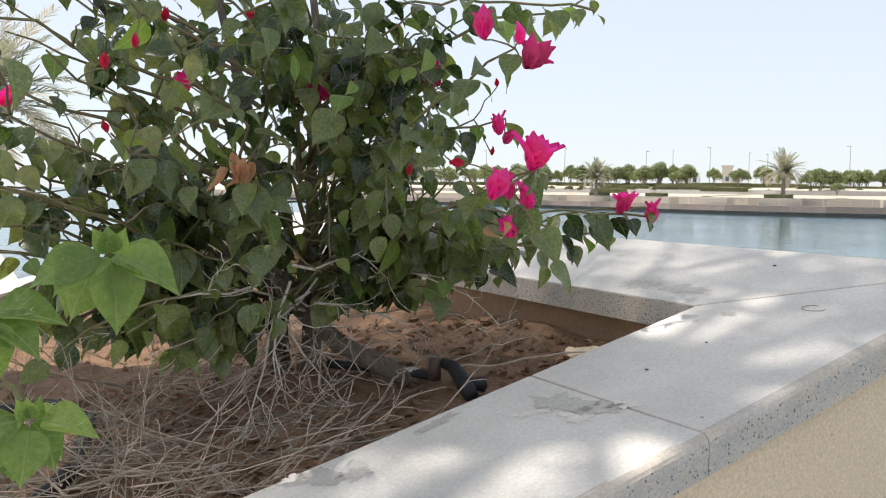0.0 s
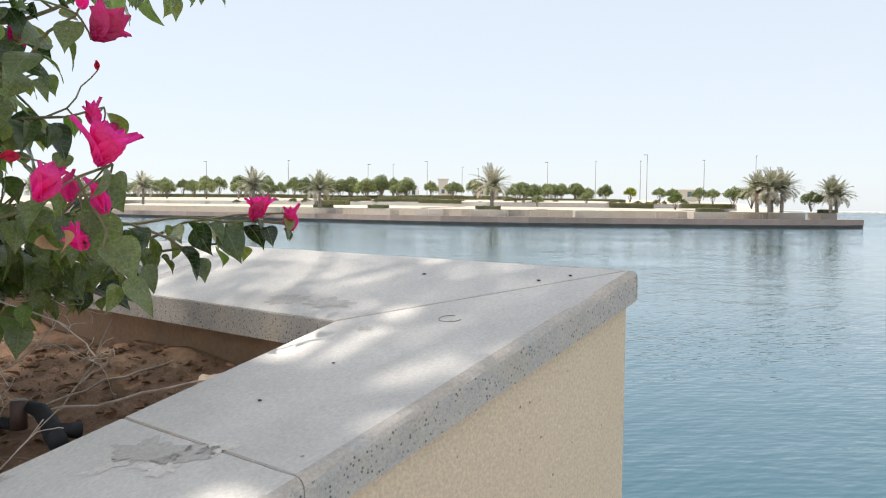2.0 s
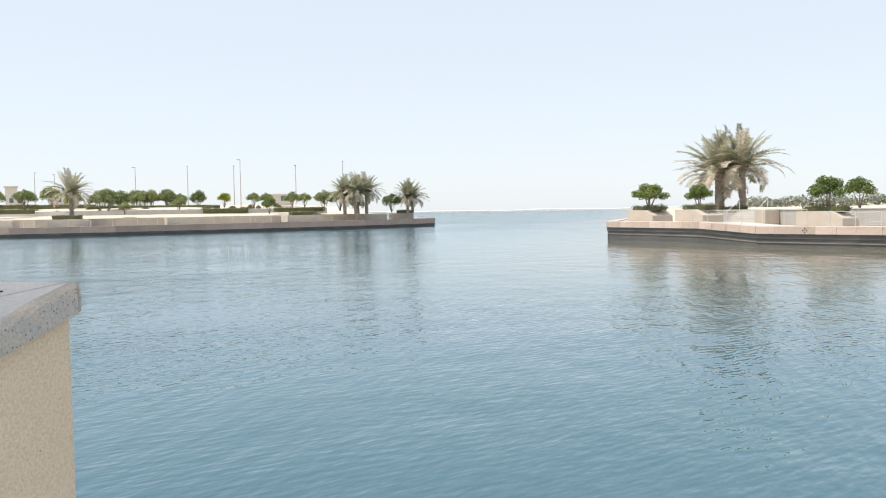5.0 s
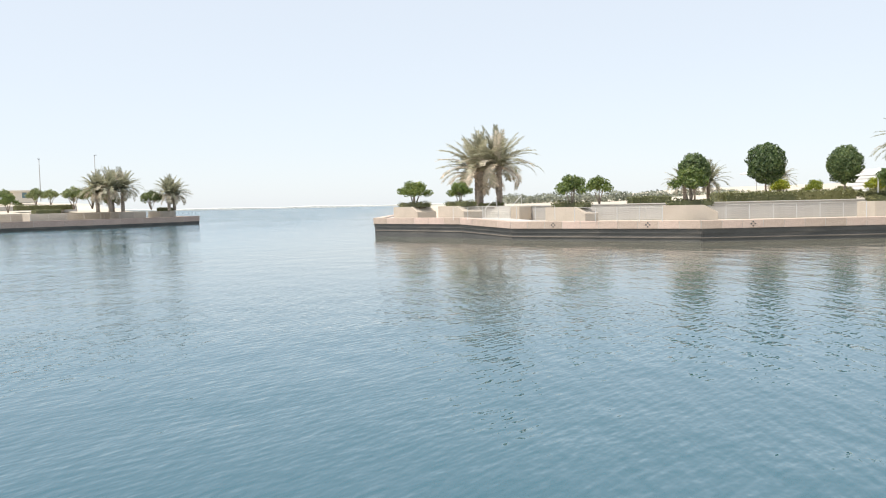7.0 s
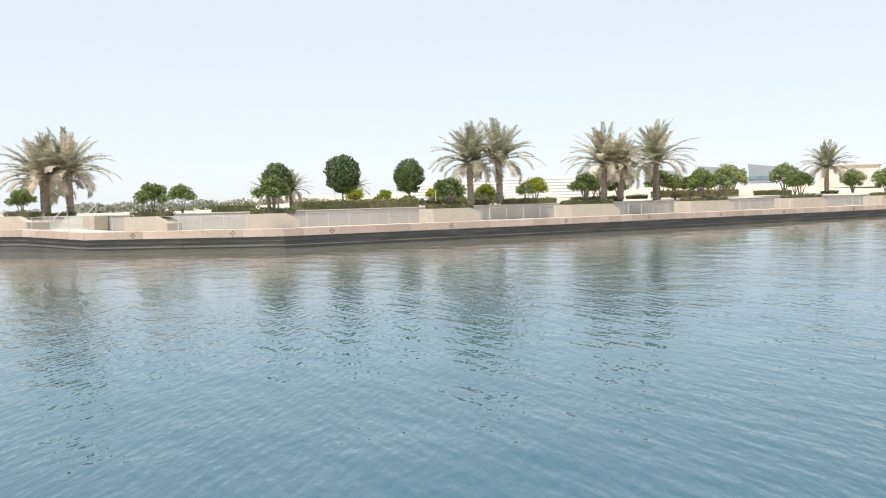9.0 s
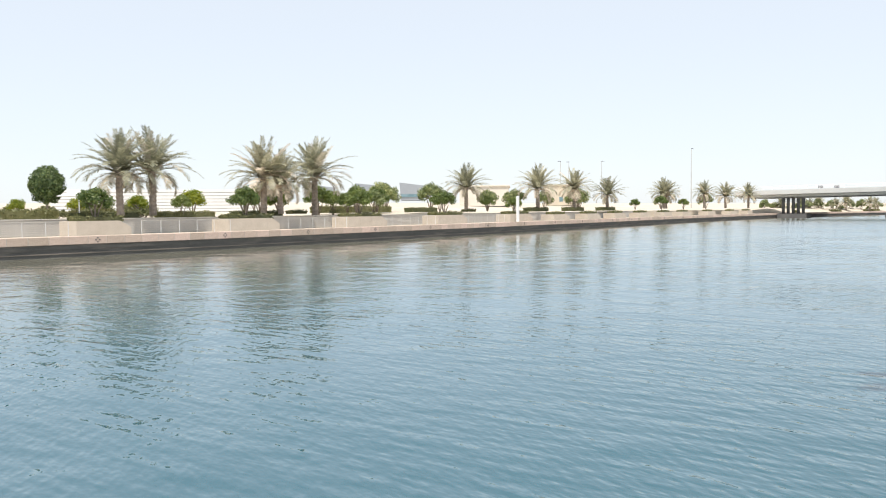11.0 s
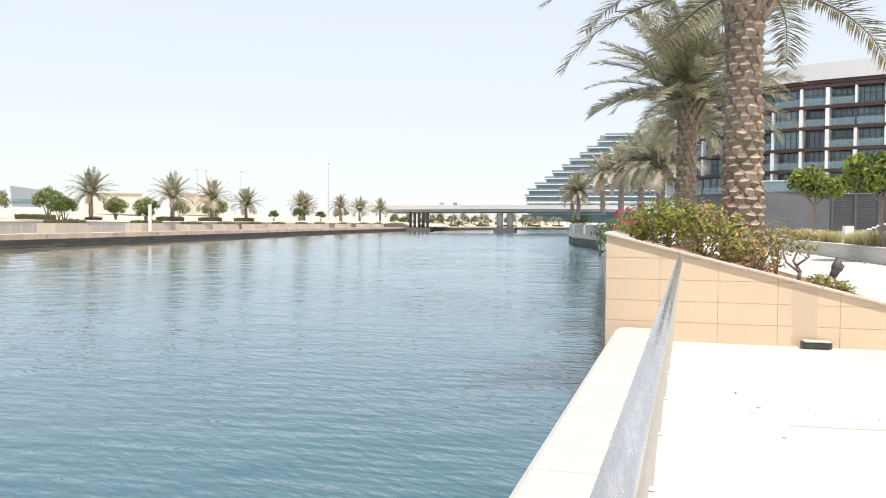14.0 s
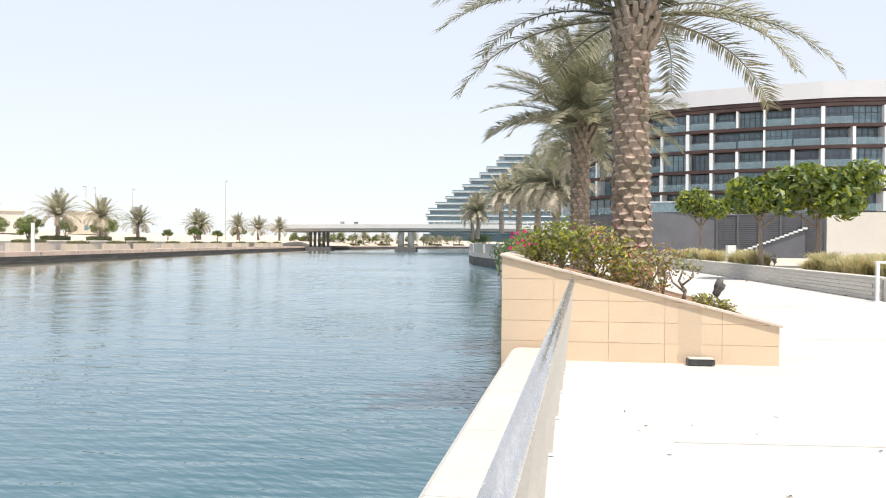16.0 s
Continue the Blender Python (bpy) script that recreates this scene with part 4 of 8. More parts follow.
for v in bm_stem.verts:
    v.co += Vector((noise.noise(v.co * 40), noise.noise(v.co * 40 + Vector((5, 0, 0))), 0)) * 0.004
part("stem", bm_stem, "bark", BOUG, "rough grey-brown woody stem", smooth=True)

tips = [(1.27, 1.29, 1.475), (1.20, 1.34, 1.42), (0.80, 1.05, 1.54), (0.77, 1.08, 1.73), (0.95, 1.36, 1.65), (1.19, 1.39, 1.93), (0.95, 1.25, 1.40), (0.85, 1.22, 1.44), (0.90, 1.60, 1.85), (1.0, 1.7, 1.75), (1.05, 1.55, 1.52)]
tips += [(0.84, 1.48, 1.82), (0.91, 1.44, 1.86), (0.78, 1.51, 1.87), (0.86, 1.47, 1.76), (0.72, 1.54, 1.85), (0.92, 1.43, 1.65), (0.80, 1.40, 1.78), (0.74, 1.35, 1.84)]
tips += [(0.10, 1.50, 1.56), (0.05, 1.50, 1.50), (0.16, 1.48, 1.48), (0.09, 1.45, 1.43), (0.02, 1.55, 1.57), (0.20, 1.50, 1.55), (0.0, 1.45, 1.45), (-0.04, 1.50, 1.52)]
tips += [(0.39, 1.55, 1.25), (0.29, 1.57, 1.31), (0.655, 1.51, 1.29), (0.76, 1.46, 1.36), (0.34, 1.50, 1.28), (0.45, 1.60, 1.27), (0.55, 1.58, 1.30), (0.15, 1.50, 1.28), (0.22, 1.62, 1.24), (0.05, 1.60, 1.30), (0.82, 1.52, 1.36), (0.50, 1.70, 1.24)]
tips += [(0.42, 1.30, 1.52), (0.38, 1.32, 1.66), (0.45, 1.35, 1.78), (0.55, 1.40, 1.90), (0.62, 1.35, 1.70), (0.68, 1.40, 1.55), (0.74, 1.35, 1.47), (0.30, 1.35, 1.24), (0.22, 1.30, 1.28), (0.42, 1.45, 1.22), (0.12, 1.32, 1.25), (0.50, 1.42, 1.28), (0.60, 1.52, 1.27), (0.82, 1.55, 1.30)]
tips += [(0.0, 1.4, 1.4), (0.05, 1.25, 1.5), (-0.08, 1.35, 1.3), (-0.12, 1.5, 1.55), (0.02, 1.4, 1.62), (0.12, 1.35, 1.70), (-0.05, 1.6, 1.70), (0.2, 1.3, 1.58), (0.1, 1.5, 1.46), (-0.15, 1.45, 1.42), (0.85, 1.45, 1.42), (0.92, 1.50, 1.45), (0.78, 1.42, 1.40), (0.70, 1.45, 1.42), (0.88, 1.55, 1.50), (0.75, 1.55, 1.45), (0.60, 1.40, 1.38), (0.97, 1.42, 1.47), (0.83, 1.38, 1.52), (0.72, 1.40, 1.60)]
# tips spread through the shrub's body
while len(tips) < 100:
    d = Vector((rng.gauss(0, 1), rng.gauss(0, 1), rng.gauss(0, 1))).normalized()
    k = rng.uniform(0.55, 1.0)
    q = Vector((0.42 + d.x * 0.60 * k, 1.80 + d.y * 0.55 * k, 1.80 + d.z * 0.50 * k))
    # the right-hand outline leans back towards the top, the underside stays open
    if q.z < 1.34 and q.x > 0.15:
        continue
    if q.x - 0.5 * (q.y - 1.2) > 0.80 or q.y < 1.15 or q.z < 1.25:
        continue
    tips.append(tuple(q))
for i, tp in enumerate(tips):
    tp = Vector(tp)
    h = min(max(tp.z - rng.uniform(0.12, 0.45), 1.22), 2.0)
    start = Vector((0.69 + 0.02 * math.sin(i), 1.755 + 0.03 * math.cos(i), h))
    if tp.x < 0.45:
        start = Vector((0.60, 1.82, min(h, 1.85)))
    pts = bent(start, tp, rng.uniform(0.02, 0.10), 9, 0.008)
    branch_pts.extend(pts[3:])
    tube(bm_br, pts, [0.0062 - 0.0045 * k / 9 for k in range(10)], 5)
    add_leaves(pts, 0.4, 0.050, 0.070)
    for k in range(rng.choice((3, 4, 4, 5))):
        t = rng.uniform(0.3, 0.95)
        q = pts[int(t * 9)]
        e = q + Vector((rng.gauss(0, 0.09), rng.gauss(-0.02, 0.09), rng.gauss(0.0, 0.07)))
        if e.z < 1.30 and e.x > 0.2 or e.x - 0.5 * (e.y - 1.2) > 0.95:
            continue
        tw = bent(q, e, 0.015, 5, 0.004)
        tube(bm_br, tw, [0.0028 - 0.0018 * j / 5 for j in range(6)], 4)
        add_leaves(tw, 0.3, 0.046, 0.066)
part("branching", bm_br, "stem", BOUG, "thin green-brown branches", kind="stuff")

# the long sprig over the coping
for pts, sz in ((bent((0.95, 1.40, 1.45), (1.27, 1.285, 1.455), 0.02, 9, 0.004), 0.060), (bent((0.90, 1.38, 1.47), (1.12, 1.36, 1.40), 0.03, 8, 0.004), 0.062),
                (bent((0.78, 1.52, 1.88), (1.11, 1.285, 1.868), 0.03, 9, 0.005), 0.052)):
    bm_s = bmesh.new()
    tube(bm_s, pts, 0.0028, 5)
    part("sprig", bm_s, "stem", BOUG)
    add_leaves(pts, 0.1, 0.036, sz, "leaf", 1.3)
# young shoots close to the promenade
for a, b in (((0.02, 1.02, 1.36), (0.13, 0.85, 1.42)), ((0.0, 0.95, 1.28), (0.045, 0.80, 1.31)), ((-0.03, 0.98, 1.30), (0.02, 0.78, 1.39)), ((-0.02, 0.92, 1.20), (0.04, 0.83, 1.27))):
    pts = bent(a, b, 0.03, 6, 0.004)
    bm_s = bmesh.new()
    tube(bm_s, pts, 0.003, 5)
    part("shoot", bm_s, "stem", BOUG)
    add_leaves(pts, 0.45, 0.06, 0.040, "leaf_young", 0.7)

# whorls of big young leaves drooping from their ends
young = random.Random(12)
for node, count, size in (((0.122, 0.805, 1.440), 7, 0.066), ((0.020, 0.785, 1.392), 6, 0.062), ((0.052, 0.785, 1.298), 7, 0.054), ((-0.03, 0.82, 1.46), 4, 0.055)):
    for k in range(count):
        a_ = radians(-82 + 164 * (k + 0.5) / count + young.uniform(-14, 14))
        back = young.uniform(-0.45, 0.35)
        d_ = Vector((math.sin(a_), back - 0.15, -math.cos(a_) * 0.95 + 0.05)).normalized()
        n_ = Vector((math.sin(a_) * 0.35, -0.75, 0.55 + 0.3 * abs(math.sin(a_)))).normalized()
        leaf_spots.append((Vector(node) + d_ * 0.010 + Vector((0, 0.012 * (k % 3), 0)), d_, n_, size * young.uniform(0.78, 1.12), "leaf_young"))
    for k in range(3):
        d_ = Vector((young.uniform(-0.6, 0.6), -0.3, 0.7)).normalized()
        leaf_spots.append((Vector(node), d_, Vector((0, -0.8, -0.5)).normalized(), size * 0.42, "leaf_young"))

# leaves: the ones nearest the promenade as single pieces, the rest joined
leaf_meshes = {}
for mk in ("leaf", "leaf_young", "leaf_dry"):
    for k, (v, f, uv) in enumerate(LEAF_KINDS if mk != "leaf_dry" else DRY_KINDS):
        me = raw_mesh("leaf", v, f, mk)
        set_uv(me, uv)
        for g in me.polygons:
            g.use_smooth = True
        leaf_meshes[mk, k] = me
# the upper side towards the land is thin
leaf_spots = [e for e in leaf_spots if not (e[0].x < 0.25 and e[0].z > 1.60 and rng.random() < 0.86)]
# the middle stem shows bare between the leaves
leaf_spots = [e for e in leaf_spots if not (e[0].y < 1.76 and abs(e[0].x - 0.394 * e[0].y) < 0.045 and 1.24 < e[0].z < 1.62 and e[4] == "leaf" and rng.random() < 0.85)]
# the crown lets some sky through
leaf_spots = [e for e in leaf_spots if not (e[4] == "leaf" and e[0].z > 1.48 and 0.25 < e[0].x < 0.85 and e[0].y > 1.25 and rng.random() < 0.19)]
# and the water shows through below the thin landward branches
leaf_spots = [e for e in leaf_spots if not (e[4] == "leaf" and e[0].x < 0.165 * e[0].y and 1.37 < e[0].z < 1.52 and rng.random() < 0.72)]
leaf_spots.sort(key=lambda e: e[0].y + 0.35 * abs(e[0].x - 0.6))
joined = {"leaf": ([], [], []), "leaf_young": ([], [], [])}
for i, (q, out, face, sz, mk) in enumerate(leaf_spots):
    if mk == "leaf" and rng.random() < 0.06:
        mk = "leaf_young"
    y_ = face.cross(out)
    if y_.length < 0.15:
        y_ = out.cross(Vector((1, 0, 0.3)))
    y_.normalize()
    z_ = out.cross(y_)
    m3 = Matrix((out, y_, z_)).transposed() * sz
    kind = rng.randrange(5)
    if i < 290:
        m4 = m3.to_4x4()
        m4.translation = q
        part("leaf", leaf_meshes[mk, kind], None, BOUG, at=m4)
    else:
        v, f, uv = LEAF_KINDS[kind]
        V, F, U = joined[mk]
        U.extend(uv)
        b = len(V)
        V.extend([m3 @ Vector(p) + q for p in v])
        F.extend([tuple(k + b for k in g) for g in f])
for mk, (V, F, U) in joined.items():
    me = raw_mesh("foliage", V, F, mk)
    set_uv(me, U)
    for g in me.polygons:
        g.use_smooth = True
    part("foliage", me, None, BOUG, "dusty green heart-shaped leaves", kind="stuff")

# bract flowers
def bract_cluster(r_, n, open_, size):
    verts, faces = [], []
    for i in range(n):
        a = 2 * math.pi * i / n + r_.uniform(-0.25, 0.25)
        lean = open_ * r_.uniform(0.7, 1.2)
        d = Vector((math.cos(a) * math.sin(lean), math.sin(a) * math.sin(lean), math.cos(lean)))
        s_ = Vector((-math.sin(a), math.cos(a), 0))
        nrm = s_.cross(d)
        b = len(verts)
        rows = [(0.0, 0.05), (0.16, 0.22), (0.40, 0.31), (0.64, 0.245), (0.84, 0.11), (1.0, 0.0)]
        L = size * r_.uniform(0.85, 1.15)
        for x, w in rows:
            cup = 0.30 * w - 0.28 * x * x * open_
            c_ = d * x * L - nrm * cup * L * 0.6
            verts += [c_ + s_ * w * L + nrm * -0.10 * L, c_, c_ - s_ * w * L + nrm * -0.10 * L]
        for k in range(len(rows) - 1):
            j = b + 3 * k
            faces += [(j, j + 1, j + 4, j + 3), (j + 1, j + 2, j + 5, j + 4)]
    return verts, faces


r_ = random.Random(9)
FL = {}
for kx, (n_, op, mt) in {"full": (9, 0.66, "bract"), "half": (5, 0.40, "bract"), "bud": (4, 0.22, "bract"), "red": (3, 0.16, "bract_red")}.items():
    v, f = bract_cluster(r_, n_, op, 1.0)
    me = raw_mesh("flower", v, f, mt)
    for g in me.polygons:
        g.use_smooth = True
    FL[kx] = me
blooms = [((0.775, 1.04, 1.535), "full", 0.050, 25), ((0.787, 1.077, 1.70), "full", 0.042, 50), ((0.705, 1.07, 1.735), "half", 0.036, 5), ((0.772, 1.07, 1.735), "bud", 0.024, 0), ((0.93, 1.35, 1.615), "half", 0.034, 20), ((0.955, 1.37, 1.60), "bud", 0.028, 40)]
blooms += [((1.225, 1.30, 1.465), "full", 0.036, 10), ((1.205, 1.30, 1.46), "half", 0.032, -20), ((1.285, 1.285, 1.44), "half", 0.038, 15), ((0.695, 1.03, 1.49), "half", 0.040, -30), ((0.80, 1.07, 1.475), "bud", 0.036, 20), ((0.745, 1.05, 1.49), "bud", 0.028, -10), ((0.79, 1.10, 1.43), "half", 0.034, 60), ((0.735, 1.17, 1.55), "red", 0.030, 160), ((0.64, 1.665, 1.70), "half", 0.05, 100), ((0.33, 1.55, 1.80), "red", 0.032, 10), ((0.27, 1.5, 1.74), "red", 0.03, 20)]
blooms += [((0.24, 1.6, 1.60), "red", 0.03, 30), ((0.06, 1.5, 1.63), "half", 0.036, 60), ((0.70, 1.30, 1.53), "red", 0.026, 10), ((0.90, 1.55, 1.76), "bud", 0.034, 40), ((0.88, 1.50, 1.73), "half", 0.034, 120), ((0.50, 1.55, 1.83), "red", 0.032, 90), ((0.42, 1.75, 1.70), "half", 0.036, 30), ((0.20, 1.35, 1.68), "red", 0.03, 0), ((0.98, 1.45, 1.58), "red", 0.022, 10), ((0.97, 1.42, 1.72), "red", 0.02, 10), ((0.86, 1.32, 1.42), "half", 0.03, 100)]
for (x, y, z), kx, s_, lean in blooms:
    part("flower", FL[kx], None, BOUG, "magenta bougainvillea bracts" if kx != "red" else "red bract bud", at=pose(x, y, z, -lean * 0.6, lean * 0.7, rng.uniform(0, 360)) @ Matrix.Scale(s_ * (1.35 if kx != "red" else 0.85), 4))
    near = min(branch_pts, key=lambda q: (q - Vector((x, y, z))).length)
    bm = bmesh.new()
    tube(bm, bent(near, (x, y, z), 0.008, 4, 0.001), [0.0016, 0.0015, 0.0014, 0.0013, 0.0013], 5)
    part("stalk", bm, "stem", BOUG)
# dry curled leaves caught in the shrub
for x, y, z in ((0.40, 1.32, 1.545), (0.415, 1.315, 1.53), (0.39, 1.33, 1.56), (0.405, 1.31, 1.55), (0.425, 1.325, 1.545), (0.38, 1.32, 1.535), (0.41, 1.335, 1.535), (0.74, 1.06, 1.455), (0.60, 1.4, 1.90), (0.72, 1.07, 1.45)):
    part("dry_leaf", leaf_meshes["leaf_dry", rng.randrange(5)], None, BOUG, "curled brown dead leaf", at=pose(x, y, z, rng.uniform(-60, 60), rng.uniform(50, 120), rng.uniform(0, 360)) @ Matrix.Diagonal((0.044, 0.034, 0.034, 1)) @ Matrix.Scale(0.6 if y < 1.1 else 1.0, 4))

# ---- dead twigs ----
def dead_twig(bm, p, d, L, r, depth, crook=0.09):
    pts = [Vector(p)]
    d = Vector(d).normalized()
    n = 5
    for i in range(n):
        d = (d + Vector((rng.gauss(0, crook), rng.gauss(0, crook), rng.gauss(0, crook)))).normalized()
        q = pts[-1] + d * L / n
        g = soil_z(q.x, q.y) + 0.004
        if q.z < g:
            q.z = g
        q.y = max(q.y, 1.165)
        pts.append(q)
        if depth and rng.random() < 0.6:
            a = Vector((rng.gauss(0, 1), rng.gauss(0, 1), rng.gauss(0, 0.8))).normalized()
            dead_twig(bm, q, d * 0.8 + a * 0.75, L * rng.uniform(0.3, 0.55), r * 0.55, depth - 1, crook)
    tube(bm, pts, [max(r * (1 - 0.75 * i / n), 0.0007) for i in range(n + 1)], 4)


rng = random.Random(31)
LITTER = thing("twig_pile", "tangle of dead grey twigs under the shrub", "twigs")
for _ in range(100):
    bm = bmesh.new()
    x, y = rng.uniform(-0.06, 0.50), 1.18 + 0.62 * rng.random() ** 1.25
    a = rng.uniform(0, 6.28)
    dead_twig(bm, (x, y, soil_z(x, y) + rng.uniform(0.005, 0.09)), (math.cos(a), math.sin(a) * 0.5, rng.uniform(-0.15, 0.25)), rng.uniform(0.18, 0.42), rng.uniform(0.0008, 0.0023), 2, 0.17)
    part("twig", bm, "twig", LITTER)
# bare twigs hanging from the stem
rng = random.Random(8)
bare = [((0.66, 1.66, 1.30), (0.02, -0.35, -0.75), 0.26, 0.0042), ((0.70, 1.70, 1.27), (0.25, -0.4, -0.45), 0.26, 0.0040), ((0.58, 1.60, 1.26), (-0.3, -0.4, -0.5), 0.26, 0.0040), ((0.72, 1.66, 1.27), (0.9, -0.3, 0.02), 0.20, 0.0045), ((0.62, 1.6, 1.25), (-0.9, -0.2, -0.05), 0.28, 0.005), ((0.80, 1.6, 1.20), (0.9, -0.25, -0.1), 0.22, 0.003)]
bare += [((0.64, 1.58, 1.32), (-0.15, -0.45, -0.85), 0.30, 0.0045), ((0.60, 1.52, 1.30), (-0.55, -0.3, -0.45), 0.30, 0.004), ((0.70, 1.5, 1.32), (0.7, -0.35, 0.12), 0.26, 0.0045), ((0.74, 1.62, 1.23), (0.8, -0.5, -0.25), 0.25, 0.0035), ((0.66, 1.6, 1.25), (0.1, -0.5, -0.6), 0.24, 0.0035), ((0.69, 1.72, 1.44), (0.5, -0.5, 0.25), 0.22, 0.004), ((0.69, 1.72, 1.40), (-0.5, -0.5, 0.2), 0.25, 0.004), ((0.69, 1.70, 1.36), (0.1, -0.6, 0.1), 0.22, 0.003), ((0.55, 1.55, 1.25), (-0.2, -0.5, -0.4), 0.25, 0.0032)]
bare += [((0.535, 1.455, 1.33), (0.10, -0.2, -0.9), 0.30, 0.0042), ((0.51, 1.46, 1.28), (-0.4, -0.2, -0.8), 0.26, 0.0036), ((0.60, 1.50, 1.28), (0.75, -0.3, -0.45), 0.24, 0.0036), ((0.54, 1.46, 1.36), (0.8, 0.0, 0.25), 0.22, 0.0044), ((0.53, 1.45, 1.24), (0.45, -0.15, -0.8), 0.24, 0.003), ((0.46, 1.42, 1.33), (-0.9, -0.1, -0.15), 0.24, 0.0036)]
for k_, (p, d, L, r0_) in enumerate(bare):
    bm = bmesh.new()
    dead_twig(bm, p, d, L * 1.1, r0_ * 0.66, 2, 0.27)
    part("bare_twig", bm, "twig_pale", BOUG, "bare pale grey twig")
# long dry sticks on the open soil
for k, (p, q) in enumerate((((0.86, 1.42, 1.14), (1.15, 1.33, 1.165)), ((0.50, 1.22, 1.06), (0.72, 1.42, 1.10)), ((0.9, 1.5, 1.13), (1.2, 1.56, 1.165)))):
    bm = bmesh.new()
    tube(bm, bent(p, q, 0.006, 7, 0.004), [0.0025] * 7 + [0.001], 5)
    part("stick", bm, "twig", None, "thin dry stick lying on the soil", category="stick", group="dry sticks on the soil")

# fallen leaves on the soil
rng = random.Random(14)
verts, faces = [], []
for _ in range(800):
    x, y = rng.uniform(-0.2, 1.24), 1.17 + 1.0 * rng.random() ** 1.3
    v, f, uv = LEAF_KINDS[rng.randrange(5)]
    m_ = pose(x, y, soil_z(x, y) + 0.004, rng.uniform(-35, 35), rng.uniform(-35, 35), rng.uniform(0, 360)) @ Matrix.Scale(rng.uniform(0.014, 0.032), 4)
    b = len(verts)
    verts += [m_ @ Vector(p) for p in v]
    faces += [tuple(k + b for k in g) for g in f]
part("fallen_leaves", raw_mesh("fallen_leaves", verts, faces, "litter"), None, label="fallen dry brown leaves scattered on the soil", category="leaves", kind="stuff")

# ---- irrigation pipe ----
PIPE = thing("irrigation_pipe", "black plastic irrigation pipe with brown valve on the soil", "pipe")
bm = bmesh.new()
tube(bm, [(0.70, 1.66, 1.12), (0.76, 1.56, 1.125), (0.80, 1.49, 1.125), (0.83, 1.43, 1.125)], 0.010, 10)
part("pipe_run", bm, "black_plastic", PIPE, smooth=True)
bm = bmesh.new()
tube(bm, [(0.795, 1.50, 1.125), (0.815, 1.465, 1.125)], 0.0115, 10)
part("tape_band", bm, "low_wall", PIPE, "grey tape round the pipe", smooth=True)
bm = bmesh.new()
tube(bm, [(0.832, 1.425, 1.118), (0.832, 1.425, 1.165)], [0.014, 0.013], 12)
part("valve", bm, "brown_plastic", PIPE, smooth=True)
bm = bmesh.new()
tube(bm, [(0.845, 1.41, 1.155), (0.850, 1.385, 1.152), (0.850, 1.355, 1.138), (0.846, 1.325, 1.122), (0.842, 1.30, 1.112)], [0.011, 0.013, 0.015, 0.017, 0.014], 12)
part("elbow", bm, "black_plastic", PIPE, "black elbow fitting", smooth=True)
bm = bmesh.new()
tube(bm, [(0.835, 1.33, 1.13), (0.868, 1.325, 1.127), (0.885, 1.322, 1.125)], [0.014, 0.012, 0.015], 10)
part("branch_pipe", bm, "black_plastic", PIPE, smooth=True)
bm = bmesh.new()
tube(bm, [(x_, y_, soil_z(x_, y_) + 0.014) for x_, y_ in ((0.05, 2.2), (0.18, 2.08), (0.235, 1.86), (0.176, 1.57), (0.07, 1.37), (-0.02, 1.24))], 0.0155, 10)
part("pipe_run", bm, "black_plastic", PIPE, smooth=True)
# pale stone half buried by the inner wall
bm = bmesh.new()
bmesh.ops.create_icosphere(bm, subdivisions=3, radius=1)
for v in bm.verts:
    v.co = Vector((1.19 + v.co.x * 0.055, 1.33 + v.co.y * 0.10, soil_z(1.19, 1.33) - 0.004 + v.co.z * 0.022)) + Vector((0, 0, 0.01 * noise.noise(v.co * 3)))
part("stone", bm, "render", None, "flat pale stone half buried in the soil", smooth=True, category="stone")
# specks and the dried ring on the coping
def on_coping(x, y):
    return slope(x, y) + 0.0015
def splash(x, y, rx, ry, turn, seed, mat):
    """A dried splash with a ragged outline, thin as a film on the sloping coping."""
    bm = bmesh.new()
    ring_ = []
    for k in range(64):
        a = 2 * math.pi * k / 64
        q = 1 + 0.7 * noise.noise(Vector((math.cos(a) * 1.9, math.sin(a) * 1.9, seed))) + 0.45 * noise.noise(Vector((math.cos(a) * 4.5, math.sin(a) * 4.5, seed)))
        u, w = rx * q * math.cos(a), ry * q * math.sin(a)
        px, py = x + u * math.cos(turn) - w * math.sin(turn), y + u * math.sin(turn) + w * math.cos(turn)
        ring_.append(bm.verts.new((px, py, slope(px, py) + 0.0007)))
    bm.faces.new(ring_)
    bmesh.ops.recalc_face_normals(bm, faces=bm.faces[:])
    part("dried_splash", bm, mat, PLANTER, "dried splash mark on the coping")


for x, y, rx, ry, turn, seed, mat in ((1.335, 1.36, 0.030, 0.045, 0.2, 1.0, "stain"), (1.345, 1.24, 0.022, 0.055, 0.1, 2.0, "stain"), (0.815, 1.00, 0.030, 0.050, 0.3, 3.0, "stain"), (0.835, 0.93, 0.022, 0.034, 0.6, 4.0, "stain"), (0.80, 0.94, 0.020, 0.030, 0.0, 5.0, "stain_pale"), (0.86, 0.91, 0.018, 0.024, 1.0, 6.0, "stain_pale"), (0.77, 1.01, 0.014, 0.03, 1.0, 8.5, "stain_pale"),
                                      (0.655, 1.115, 0.036, 0.012, 0.2, 7.0, "stain"), (0.45, 1.10, 0.028, 0.034, 0.3, 8.0, "stain"), (0.49, 1.06, 0.020, 0.020, 0.0, 9.0, "stain"), (0.42, 1.13, 0.016, 0.018, 0.0, 9.5, "stain_pale"), (1.255, 1.05, 0.010, 0.016, 0.0, 10.0, "stain")):
    splash(x, y, rx, ry, turn, seed, mat)
bm = bmesh.new()
